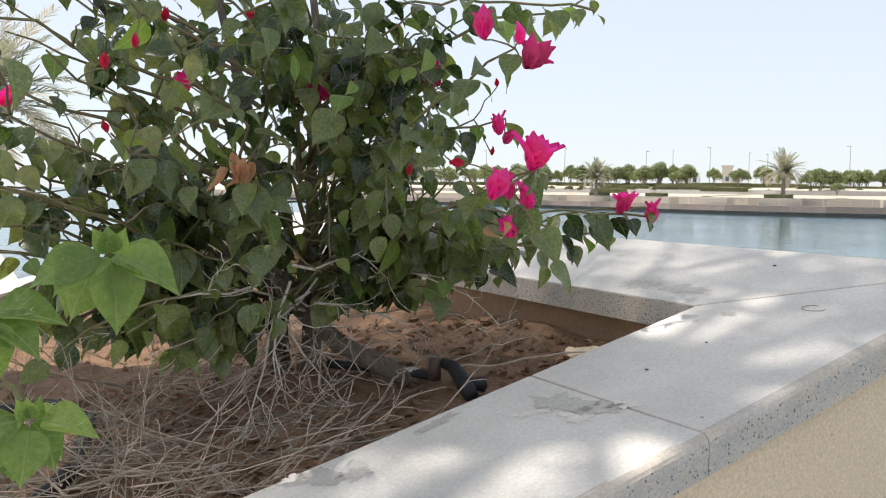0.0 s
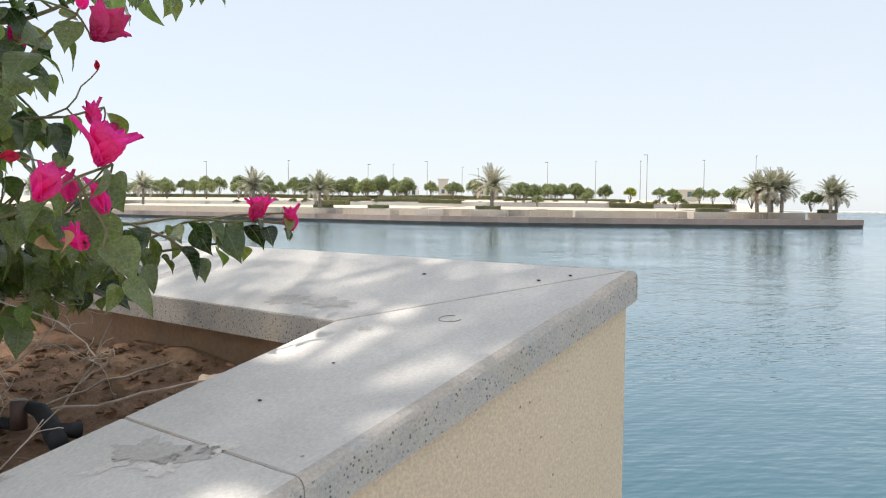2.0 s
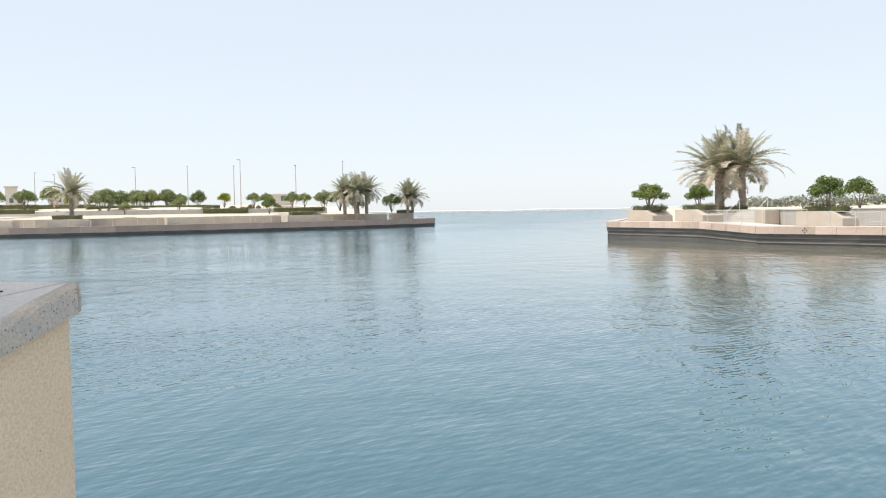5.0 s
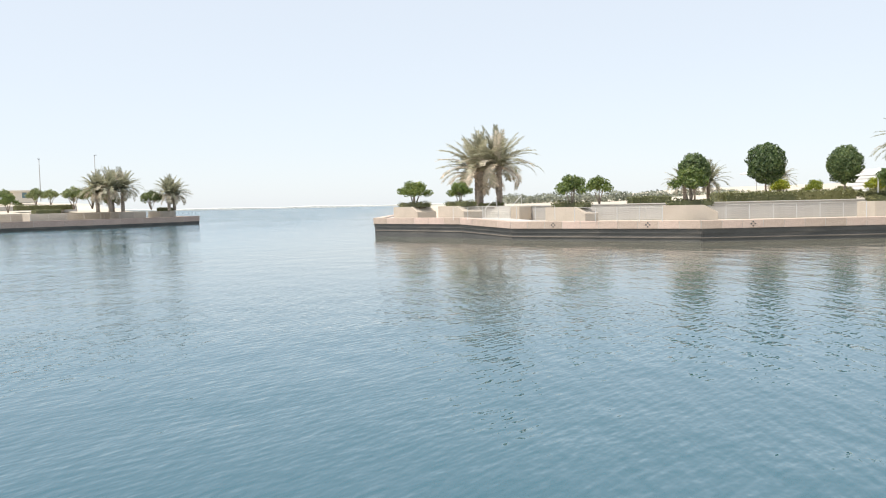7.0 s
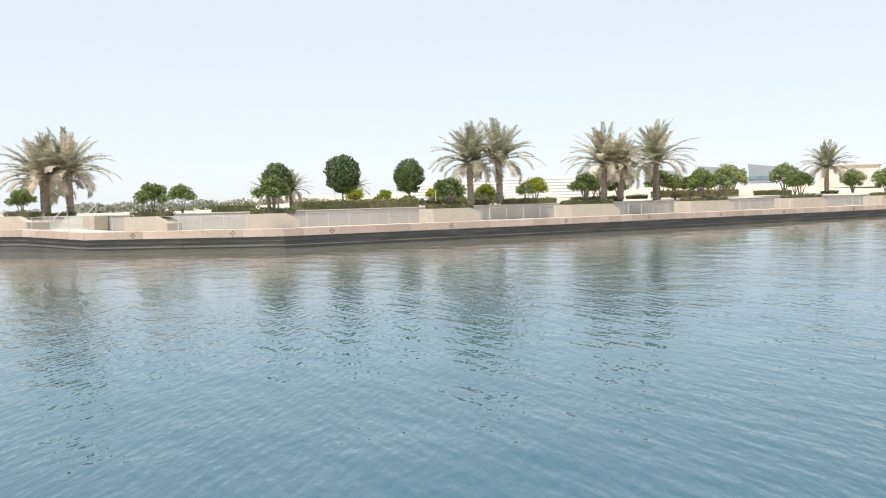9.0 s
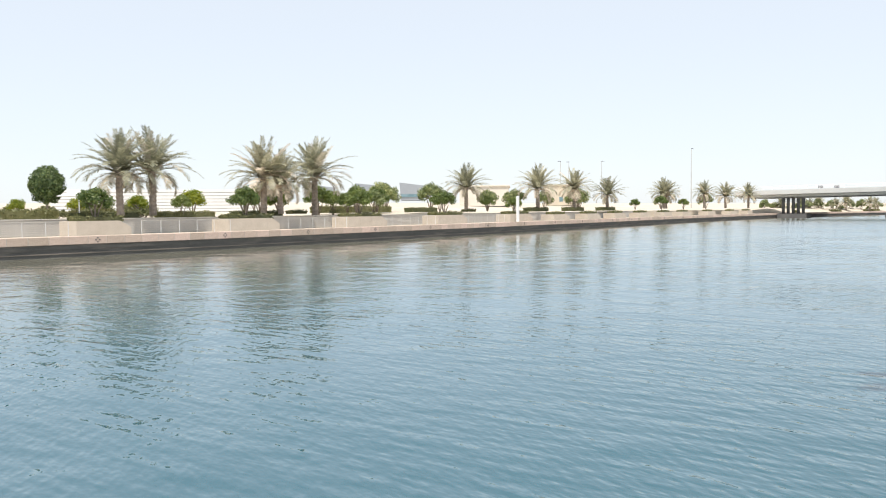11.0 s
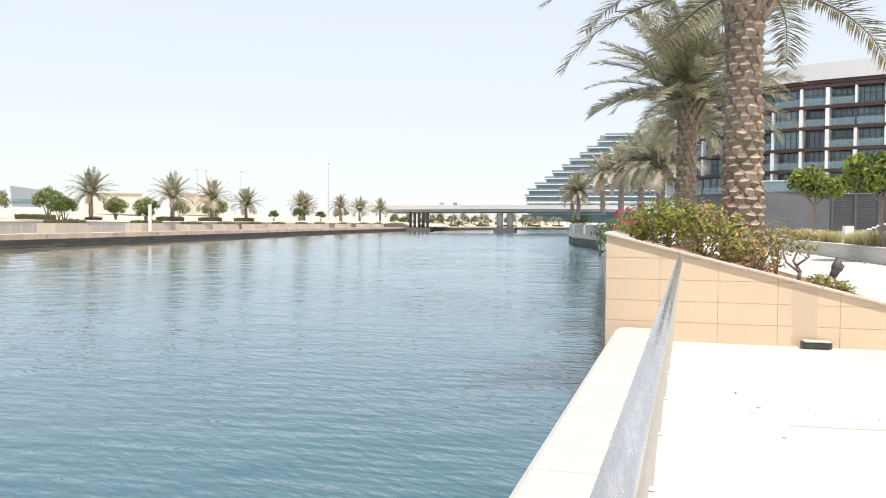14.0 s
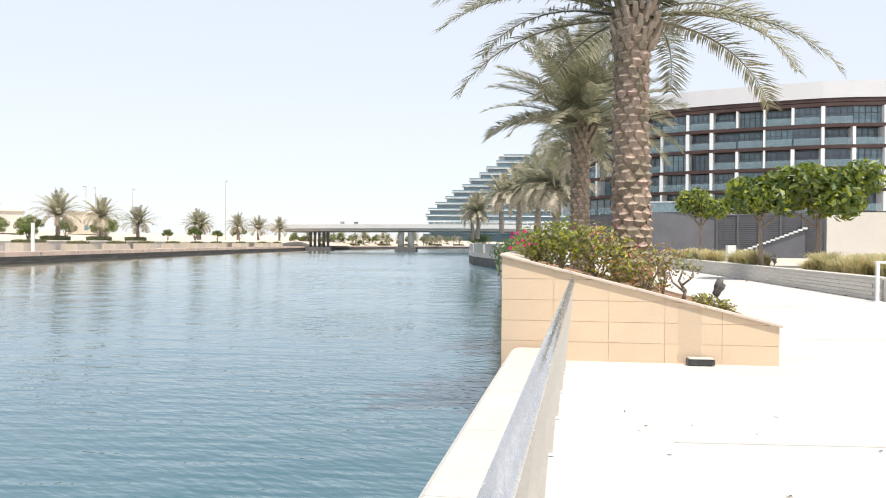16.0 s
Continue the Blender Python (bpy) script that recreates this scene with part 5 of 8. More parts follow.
tube(bm, [(1.338 + 0.014 * math.cos(a) * (1 + 0.15 * math.sin(3 * a)), 0.927 + 0.022 * math.sin(a), slope(1.338 + 0.014 * math.cos(a), 0) + 0.0012) for a in (k * 0.36 for k in range(15))], 0.0005, 5)
part("dried_ring", bm, "bark", None, "thin dried stalk curled in a ring on the coping", category="debris")
for x, y, s_ in ((1.545, 1.17, 0.0045), (1.56, 0.895, 0.0045), (1.60, 0.85, 0.004), (0.98, 0.98, 0.0035), (1.12, 0.98, 0.003)):
    bm = bmesh.new()
    bmesh.ops.create_icosphere(bm, subdivisions=1, radius=s_)
    for v in bm.verts:
        v.co.z *= 0.35
        v.co += Vector((x, y, on_coping(x, y)))
    part("seed_husk", bm, "black_plastic", None, "tiny dark husk lying on the coping", category="debris", group="husks on the coping")

# ---- handrail along the ledge ----
def rail_at(s):
    """Plan place of the rail's axis, s metres from the far planter."""
    t = s / 9.3
    return Vector((-1.215 + 1.030 * t, -11.55 + 9.25 * t))


RAIL = thing("railing", "scuffed aluminium handrail on flat white tapered posts", "railing")
bm = bmesh.new()
a, b = rail_at(0.05), rail_at(12.6)
ax = Vector((b.x - a.x, b.y - a.y, 0)).normalized()
side = Vector((-ax.y, ax.x, 0))
ring = []
for p in (a, b):
    ring.append([bm.verts.new(Vector((p.x, p.y, 1.075)) + side * 0.033 * math.cos(k * math.pi / 12) + Vector((0, 0, 0.033 * math.sin(k * math.pi / 12)))) for k in range(24)])
for k in range(24):
    bm.faces.new((ring[0][k], ring[0][(k + 1) % 24], ring[1][(k + 1) % 24], ring[1][k]))
bm.faces.new(ring[0][::-1])
bm.faces.new(ring[1])
bmesh.ops.recalc_face_normals(bm, faces=bm.faces[:])
handrail = part("handrail", bm, "steel", RAIL, "scuffed aluminium tube handrail", smooth=True)
# bright scratches curling round the tube
scuff = random.Random(19)
for _ in range(46):
    bm = bmesh.new()
    s0, c0, span, run, w_ = scuff.uniform(3.5, 9.8), scuff.uniform(0.5, 2.6), scuff.uniform(0.15, 0.9), scuff.uniform(-0.06, 0.06), scuff.uniform(0.0006, 0.0016)
    rows = []
    for i in range(6):
        u = i / 5
        p = rail_at(s0 + run * u * u)
        c = c0 + span * u
        o = side * 0.0334 * math.cos(c) + Vector((0, 0, 0.0334 * math.sin(c)))
        m_ = Vector((p.x, p.y, 1.075)) + o
        t_ = w_ * (1 - abs(2 * u - 1) ** 3 * 0.8)
        rows.append((bm.verts.new(m_ - ax * t_), bm.verts.new(m_ + o.normalized() * 0.0004), bm.verts.new(m_ + ax * t_)))
    for ra, rb in zip(rows, rows[1:]):
        for k in (0, 1):
            bm.faces.new((ra[k], ra[k + 1], rb[k + 1], rb[k]))
    part("scratch", bm, "scratch", handrail)
bm = bmesh.new()
# a flat blade post that flares in a curve towards its foot
edge = [(0.065, 0.205, 0.0), (0.050, 0.135, 0.22), (0.030, 0.090, 0.48), (0.0, 0.056, 0.76), (-0.028, 0.030, 1.035)]
rows = [[bm.verts.new((x, -q, z)) for x, q in ((-0.007, i0), (-0.007, i1), (0.007, i1), (0.007, i0))] for i0, i1, z in edge]
for ra, rb in zip(rows, rows[1:]):
    for i in range(4):
        bm.faces.new((ra[i], ra[(i + 1) % 4], rb[(i + 1) % 4], rb[i]))
bm.faces.new(rows[0])
bm.faces.new(rows[-1][::-1])
bmesh.ops.recalc_face_normals(bm, faces=bm.faces[:])
post_mesh = mesh_of("post", bm, "post_paint")
bm = bmesh.new()
box(bm, -0.05, -0.215, 0, 0.05, -0.05, 0.012, 0.003)
plate_mesh = mesh_of("foot_plate", bm, "white_metal")
turn = math.degrees(math.atan2(ax.y, ax.x))
for i in range(9):
    p = rail_at(0.97 + 1.265 * i)
    post = part("post", post_mesh, None, RAIL, "white tapered blade post", at=pose(p.x, p.y, 0.004, 0, 0, turn))
    part("foot_plate", plate_mesh, None, post)

# ---- the far planter ----
PA, PB = Vector((-0.30, -11.72)), Vector((-3.807, -11.472))            # foot of its end wall, from the water inland
PD = (PB - PA).normalized()
PN = Vector((PD.y, -PD.x)) * (1 if Vector((PD.y, -PD.x)).y > 0 else -1)  # towards the camera
PLEN = (PB - PA).length


def wall_pt(s, z, q=0.0):
    p = PA + PD * s + PN * q
    return Vector((p.x, p.y, z))


def top_at(s):
    return 1.350 - 0.243 * s


SOUTH = thing("planter", "beige panelled quay planter with a sloping pale coping, full of bougainvillea", "planter")
bm = bmesh.new()
DEPTH = 4.2
pts = [wall_pt(0, 0), wall_pt(PLEN, 0), wall_pt(PLEN, 0, -DEPTH), wall_pt(0, 0, -DEPTH)]
av = [bm.verts.new((p.x, p.y, -2.2)) for p in pts]
bv = [bm.verts.new((p.x, p.y, top_at((Vector((p.x, p.y)) - PA).dot(PD)) - 0.02)) for p in pts]
bm.faces.new(av[::-1])
bm.faces.new(bv)
for i in range(4):
    bm.faces.new((av[i], av[(i + 1) % 4], bv[(i + 1) % 4], bv[i]))
bmesh.ops.recalc_face_normals(bm, faces=bm.faces[:])
part("core", bm, "panel_joint", SOUTH)


def clip_top(poly):
    """Cuts a panel outline (s, z) off at the sloping top."""
    out = []
    for i, (s0, z0) in enumerate(poly):
        s1, z1 = poly[(i + 1) % len(poly)]
        d0, d1 = top_at(s0) - z0, top_at(s1) - z1
        if d0 >= 0:
            out.append((s0, z0))
        if d0 * d1 < 0:
            k = d0 / (d0 - d1)
            out.append((s0 + (s1 - s0) * k, z0 + (z1 - z0) * k))
    return out


rows_z = [-2.2, -1.6, -1.1, -0.56, -0.02, 0.25, 0.517, 0.79, 1.065, 1.45]
cols = [0.0, 0.68, 1.39, 2.10, 2.815, PLEN]
for r0, r1 in zip(rows_z, rows_z[1:]):
    for c_0, c_1 in zip(cols, cols[1:]):
        g = 0.003
        poly = clip_top([(c_0 + (g if c_0 else 0), r0 + g), (c_1 - (g if c_1 < PLEN else 0), r0 + g), (c_1 - (g if c_1 < PLEN else 0), r1 - g), (c_0 + (g if c_0 else 0), r1 - g)])
        if len(poly) < 3:
            continue
        bm = bmesh.new()
        fr = [bm.verts.new(wall_pt(u, z, 0.006)) for u, z in poly]
        bk = [bm.verts.new(wall_pt(u, z, 0.0005)) for u, z in poly]
        bm.faces.new(fr)
        for i in range(len(poly)):
            bm.faces.new((fr[i], fr[(i + 1) % len(poly)], bk[(i + 1) % len(poly)], bk[i]))
        bmesh.ops.recalc_face_normals(bm, faces=bm.faces[:])
        part("wall_panel", bm, "panel", SOUTH)
# sloping coping slabs
cuts = [-0.03, 0.9, 1.75, 2.6, PLEN + 0.04]
for s0, s1 in zip(cuts, cuts[1:]):
    bm = bmesh.new()
    lo = [wall_pt(s0 + 0.002, top_at(s0) + 0.001, q) for q in (0.04, -0.34)] + [wall_pt(s1 - 0.002, top_at(s1) + 0.001, q) for q in (-0.34, 0.04)]
    a_ = [bm.verts.new(p) for p in lo]
    b_ = [bm.verts.new(p + Vector((0, 0, 0.034))) for p in lo]
    bm.faces.new(a_[::-1])
    bm.faces.new(b_)
    for i in range(4):
        bm.faces.new((a_[i], a_[(i + 1) % 4], b_[(i + 1) % 4], b_[i]))
    bmesh.ops.recalc_face_normals(bm, faces=bm.faces[:])
    bmesh.ops.bevel(bm, geom=[e for e in bm.edges if e.calc_length() > 0.3], offset=0.006, segments=2, affect="EDGES")
    part("coping_stone", bm, "far_coping", SOUTH, "thin pinkish-beige coping slab")
# coping along the water side and the back
for s0, s1, q0, q1 in ((-0.03, 0.35, -0.35, -DEPTH), (PLEN - 0.34, PLEN + 0.04, -0.35, -DEPTH)):
    bm = bmesh.new()
    lo = [wall_pt(s_, top_at(s_) + 0.001, q) for s_, q in ((s0, q0), (s0, q1), (s1, q1), (s1, q0))]
    a_ = [bm.verts.new(p) for p in lo]
    b_ = [bm.verts.new(p + Vector((0, 0, 0.034))) for p in lo]
    bm.faces.new(a_[::-1])
    bm.faces.new(b_)
    for i in range(4):
        bm.faces.new((a_[i], a_[(i + 1) % 4], b_[(i + 1) % 4], b_[i]))
    bmesh.ops.recalc_face_normals(bm, faces=bm.faces[:])
    part("coping_stone", bm, "far_coping", SOUTH, "thin pinkish-beige coping slab")
bm = bmesh.new()
vv = [bm.verts.new(wall_pt(s_, top_at(s_) + 0.012, q)) for s_, q in ((0.36, -0.35), (0.36, -DEPTH), (PLEN - 0.35, -DEPTH), (PLEN - 0.35, -0.35))]
f = bm.faces.new(vv)
bm.normal_update()
if f.normal.z < 0:
    f.normal_flip()
bmesh.ops.subdivide_edges(bm, edges=bm.edges[:], cuts=20, use_grid_fill=True)
for v in bm.verts:
    v.co.z += 0.02 * noise.noise(v.co * 4)
part("soil", bm, "soil", None, "dry brown soil filling the sloping planter", smooth=True, category="soil", kind="stuff")

# a broad, slightly darker streak down the panels below the ground cover
bm = bmesh.new()
strip_l, strip_r = [], []
for k in range(13):
    z_ = 0.02 + (top_at(2.40) - 0.05) * k / 12
    strip_l.append(bm.verts.new(wall_pt(2.27 + 0.03 * noise.noise(Vector((0, k * 0.5, 2))), z_, 0.0075)))
    strip_r.append(bm.verts.new(wall_pt(2.56 + 0.02 * noise.noise(Vector((4, k * 0.5, 2))), min(z_, top_at(2.58) - 0.02), 0.0075)))
for k in range(12):
    bm.faces.new((strip_l[k], strip_r[k], strip_r[k + 1], strip_l[k + 1]))
bmesh.ops.recalc_face_normals(bm, faces=bm.faces[:])
part("damp_streak", bm, "damp_panel", SOUTH, "faint darker streak on the panels")

# a grey block lying against the wall foot
bm = bmesh.new()
p = PA + PD * 2.53 + PN * 0.12
box(bm, -0.17, -0.075, 0.012, 0.17, 0.075, 0.085, 0.012, pose(p.x, p.y, 0, 0, 0, math.degrees(math.atan2(PD.y, PD.x))))
BLOCK = part("ground_lamp", bm, "black_metal", None, "grey weathered in-ground lamp housing by the planter wall", category="lamp")
bm = bmesh.new()
box(bm, -0.15, -0.1, 0.087, 0.15, 0.08, 0.10, 0.006, pose(p.x, p.y, 0, 0, 0, math.degrees(math.atan2(PD.y, PD.x))))
part("lid", bm, "low_wall", BLOCK)
bm = bmesh.new()
for d in (-0.1, 0.1):
    box(bm, d - 0.03, -0.06, 0.0, d + 0.03, 0.06, 0.011, 0, pose(p.x, p.y, 0, 0, 0, math.degrees(math.atan2(PD.y, PD.x))))
part("foot", bm, "black_metal", BLOCK)

# ---- date palms along the home quay ----
def near_palm(at, height, rng, r0, fronds, length, pairs, width, scales=True, label="", low=-10, pruned=False):
    t = thing("date_palm", label, "palm tree", "date palms on the home quay", at=pose(*at))
    bm = bmesh.new()
    pts, rad = [], []
    n = 26
    def radius(u):
        return r0 * (1.12 - 0.30 * u + 0.45 * max(u - 0.80, 0) / 0.2 * (1 if u < 0.93 else max(0, (1 - u) / 0.07)))
    for i in range(n + 1):
        u = i / n
        pts.append((0.06 * math.sin(u * 2.2) * height / 5, 0.03 * math.sin(u * 3), height * u))
        rad.append(radius(u) * 0.90)
    tube(bm, pts, rad, 20)
    part("trunk", bm, "palm_trunk", t, smooth=True)
    if scales:
        # old leaf bases: bulging stubs in a spiral, each ending in a pale lens-shaped cut
        bm = bmesh.new()
        w = 0.108
        foot = [(-1.12, 0.0), (-0.62, 0.055), (0, 0.070), (0.62, 0.055), (1.12, 0.0), (0.72, -0.085), (0, -0.125), (-0.72, -0.085)]
        lens = [(-0.94, 0.0), (-0.48, 0.019), (0, 0.026), (0.48, 0.019), (0.94, 0.0), (0.48, -0.010), (0, -0.013), (-0.48, -0.010)]
        fv = [bm.verts.new((0, y * w, z)) for y, z in foot]
        lv = [bm.verts.new((0.046 - 0.018 * abs(y) - 0.7 * z, y * w, z)) for y, z in lens]
        for i in range(8):
            bm.faces.new((fv[i], fv[(i + 1) % 8], lv[(i + 1) % 8], lv[i]))
        mid_ = bm.verts.new((0.036, 0, 0.006))
        cut = [bm.faces.new((lv[i], lv[(i + 1) % 8], mid_)) for i in range(8)]
        bmesh.ops.recalc_face_normals(bm, faces=bm.faces[:])
        for f in cut:
            f.material_index = 1
        scale_mesh = mesh_of("leaf_base", bm, ("palm_scale", "palm_cut"))
        k = 0
        rows = int(height / 0.118)
        for i in range(rows):
            u = (i + 0.5) / rows
            q = radius(u) * 0.88
            per = 9
            for j in range(per):
                a_ = (j + 0.5 * (i % 2)) / per * 2 * math.pi + 0.10 * i + rng.uniform(-0.07, 0.07)
                # the half that faces away from the promenade is left to the joined rest
                x, y = 0.06 * math.sin(u * 2.2) * height / 5 + q * math.cos(a_), 0.03 * math.sin(u * 3) + q * math.sin(a_)
                sc = q * 2 * math.pi / per / (2 * 0.108) * 1.0
                m_ = pose(x, y, height * u + rng.uniform(-0.018, 0.018)) @ Matrix.Rotation(a_, 4, "Z") @ Matrix.Rotation(radians(rng.uniform(-14, 12)), 4, "Y") @ Matrix.Rotation(radians(rng.uniform(-9, 9)), 4, "X") @ Matrix.Diagonal((rng.uniform(0.6, 1.35), sc * rng.uniform(0.78, 1.08), rng.uniform(0.75, 1.25), 1))
                if math.sin(a_) > -0.55:
                    part("leaf_base", scale_mesh, None, t, at=m_)
        # long cut stalks under the crown
        bm = bmesh.new()
        for j in range(46):
            a_ = j * 2.39996
            z = height * (0.86 + 0.16 * j / 46)
            q = radius(min(z / height, 0.97)) * 0.85
            d = Vector((math.cos(a_) * 0.55, math.sin(a_) * 0.55, 1)).normalized()
            p0 = Vector((q * math.cos(a_), q * math.sin(a_), z))
            tube(bm, [p0, p0 + d * 0.10, p0 + d * rng.uniform(0.14, 0.30)], [0.055, 0.048, 0.036], 5)
        part("cut_stalk_ring", bm, "palm_cut", t, "pale cut leaf stalks under the crown", kind="stuff")
    kinds = []
    for kx in range(7):
        v, f_ = frond_geometry(rng, length, pairs, 0.36 + 0.14 * kx, 0.56 * length / 2.6, width * 1.15, 0.0, 0.42)
        kinds.append(raw_mesh("frond", v, f_, "frond" if kx in (1, 4, 6) else "frond_near"))
    for i in range(fronds):
        u = i / (fronds - 1)
        lift = 82 - (82 - low) * u ** 0.9 + rng.uniform(-9, 9)
        a_ = math.degrees(i * 2.39996)
        if pruned and u > 0.3 and math.sin(radians(a_)) > 0.55:
            continue
        m_ = pose(0, 0, height + 0.10 - 0.22 * u, 0, 0, a_) @ pose(0.08, 0, 0, 0, -lift, 0) @ pose(0, 0, 0, rng.uniform(-25, 25))
        part("frond", kinds[min(int(u * 6 + rng.uniform(0, 1.0)), 6 if u > 0.95 else 5)], None, t, at=m_)
    return t


near_palm((-2.27, -13.3, 0.75), 4.25, random.Random(3), 0.285, 50, 3.0, 80, 0.0155, True, "tall date palm with a scaly brown trunk in the planter", 2, True)
near_palm((-2.30, -20.8, 0.45), 4.0, random.Random(4), 0.235, 60, 2.4, 76, 0.0145, True, "date palm with a compact grey-green crown behind the planter", 8)
# the palm over the first planter, whose crown dapples the coping
near_palm((-0.55, 3.35, 0.55), 7.2, random.Random(5), 0.26, 27, 3.5, 50, 0.021, False, "date palm standing over the bougainvillea planter")

# ---- promenade paving ----
part("pavement", plane_mesh("pavement", [(e0.x - 0.46, -90), (-120, -90), (-120, 40), (e1.x - 0.46, 40), (e1.x - 0.46, e1.y), (e0.x - 0.46, e0.y)], 0.0, "paving"), None, label="sunlit pale promenade paving", category="pavement", kind="structure")
bm = bmesh.new()
for y in (-7.3, -14.6, -21.9, -29.2):
    box(bm, -10.5, y - 0.022, 0.001, -1.6 if y > -9 else -4.3, y + 0.022, 0.004)
part("paving_joints", bm, "joint", None, label="thin dark joints across the pale paving", category="pavement", kind="stuff")
# scraps blown over the paving
r2 = random.Random(5)
for _ in range(30):
    x, y = r2.uniform(-5.5, -1.2), r2.uniform(-9.5, -4.0)
    bm = bmesh.new()
    s_ = r2.uniform(0.010, 0.024)
    vs = [bm.verts.new((s_ * a, s_ * 0.5 * b, 0.004 + 0.3 * s_ * r2.random())) for a, b in ((-1, 0), (0, -1), (1.2, 0), (0, 1))]
    bm.faces.new(vs)
    g = bmesh.ops.extrude_face_region(bm, geom=bm.faces[:])
    bmesh.ops.translate(bm, verts=[v for v in g["geom"] if isinstance(v, bmesh.types.BMVert)], vec=(0, 0, 0.002))
    part("dry_scrap", bm, r2.choice(("brown_plastic", "bark", "black_metal")), None, "small dry leaf scrap on the paving", at=pose(x, y, 0.001, 0, 0, r2.uniform(0, 360)), category="leaf", group="dry scraps on the paving")

for _ in range(26):
    x, y = -10.87 + 0.45 * r2.random() ** 2, r2.uniform(-48, -24.5)
    x += 0.026 * (y + 24.3)
    bm = bmesh.new()
    bmesh.ops.create_icosphere(bm, subdivisions=1, radius=1)
    s_ = r2.uniform(0.03, 0.08)
    for v in bm.verts:
        v.co = Vector((v.co.x * s_, v.co.y * s_ * 1.6, 0.006 + s_ * 0.3 * (v.co.z + 0.9) * r2.uniform(0.6, 1.2)))
    part("dry_litter", bm, "bark", None, "small dark clump of dry litter by the low wall", at=pose(x, y, 0.0, 0, 0, r2.uniform(0, 360)), category="litter", group="dry litter by the low wall")

# ---- planting in the far planter ----
def shrub(name, label, lobes, count, leaf, mats, seed):
    t = thing(name, label, "shrub", "shrubs in the panelled planter")
    r_ = random.Random(seed)
    bm = bmesh.new()
    for c_, rr in lobes:
        root = Vector((c_[0], c_[1], top_at((Vector((c_[0], c_[1])) - PA).dot(PD)) + 0.01))
        for _ in range(7):
            tip_ = Vector((c_[0] + r_.uniform(-1, 1) * rr[0], c_[1] + r_.uniform(-1, 1) * rr[1], c_[2] + r_.uniform(-0.3, 0.9) * rr[2]))
            m_ = root.lerp(tip_, 0.5) + Vector((r_.gauss(0, 0.05), r_.gauss(0, 0.05), 0.05))
            tube(bm, [root, m_, tip_], [0.014, 0.009, 0.003], 5)
    part("branching", bm, "bark", t, kind="stuff")
    for mt, share in mats:
        part("foliage", leaf_cloud("foliage", r_, lobes, int(count * share), leaf, mt, 0.75), None, t)
    return t


shrub("bougainvillea", "bougainvillea shrub spilling over a pale coping", [((-0.80, -12.75, 1.52), (0.34, 0.45, 0.26)), ((-1.15, -12.55, 1.56), (0.40, 0.50, 0.34))], 1700, 0.070, (("tree_leaf_yellow", 0.52), ("planter_leaf", 0.48)), 41)
shrub("bougainvillea", "darker bougainvillea shrub at a palm's foot", [((-1.62, -12.6, 1.45), (0.36, 0.45, 0.42)), ((-1.95, -12.45, 1.30), (0.32, 0.42, 0.36))], 1500, 0.066, (("planter_leaf", 0.50), ("tree_leaf_yellow", 0.35), ("leaf_dry", 0.15)), 42)
shrub("bougainvillea", "thin straggling bougainvillea shrub with dry stems", [((-2.35, -12.5, 1.15), (0.30, 0.35, 0.34)), ((-2.6, -12.7, 1.25), (0.25, 0.3, 0.35))], 620, 0.062, (("planter_leaf", 0.45), ("tree_leaf_yellow", 0.25), ("leaf_dry", 0.3)), 43)
# a small twisted shrub with few leaves
t = thing("small_shrub", "small twisted shrub with sparse leaves", "shrub", "shrubs in the panelled planter")
bm = bmesh.new()
for pts, rr in (([(-2.85, -12.55, 0.72), (-2.88, -12.56, 0.88), (-2.80, -12.6, 1.02), (-2.86, -12.6, 1.18)], 0.032), ([(-2.88, -12.56, 0.86), (-2.70, -12.55, 1.0), (-2.66, -12.6, 1.15)], 0.02), ([(-2.84, -12.58, 0.96), (-3.0, -12.6, 1.08), (-2.98, -12.6, 1.22)], 0.018)):
    tube(bm, pts, [rr * (1 - 0.22 * i) for i in range(len(pts))], 7)
part("stem", bm, "bark", t, smooth=True)
part("foliage", leaf_cloud("foliage", random.Random(44), [((-2.86, -12.6, 1.27), (0.26, 0.26, 0.22))], 120, 0.075, "planter_leaf", 0.8), None, t)
shrub("ground_cover", "low yellow-green succulent ground cover by the coping", [((-3.12, -12.45, 0.74), (0.20, 0.22, 0.12)), ((-3.38, -12.45, 0.68), (0.18, 0.2, 0.10))], 520, 0.05, (("tree_leaf_yellow", 0.35), ("planter_leaf", 0.65)), 45)
FLOWERS = thing("flower_spray", "bright magenta bougainvillea bracts above the coping", "flowers")
r_ = random.Random(46)
for i in range(24):
    if i < 16:
        q = Vector((-0.40 - 0.42 * r_.random(), -12.25 - 0.5 * r_.random(), 1.42 + 0.28 * r_.random()))
    else:
        q = Vector((r_.uniform(-2.4, -0.9), -12.2 - 0.4 * r_.random(), r_.uniform(1.35, 1.8)))
    part("bract", FL["full" if i < 16 else "half"], None, FLOWERS, at=pose(*q, r_.uniform(-50, 50), r_.uniform(-50, 50), 0) @ Matrix.Scale(0.042 if i < 16 else 0.03, 4))
bm = bmesh.new()
for i in range(8):
    p0 = Vector((-0.75, -12.5, 1.25))
    p1 = Vector((-0.45 - 0.3 * r_.random(), -12.25 - 0.4 * r_.random(), 1.45 + 0.2 * r_.random()))
    tube(bm, [p0, p0.lerp(p1, 0.5) + Vector((0, 0, 0.06)), p1], [0.008, 0.005, 0.002], 4)
part("stalks", bm, "stem", FLOWERS)


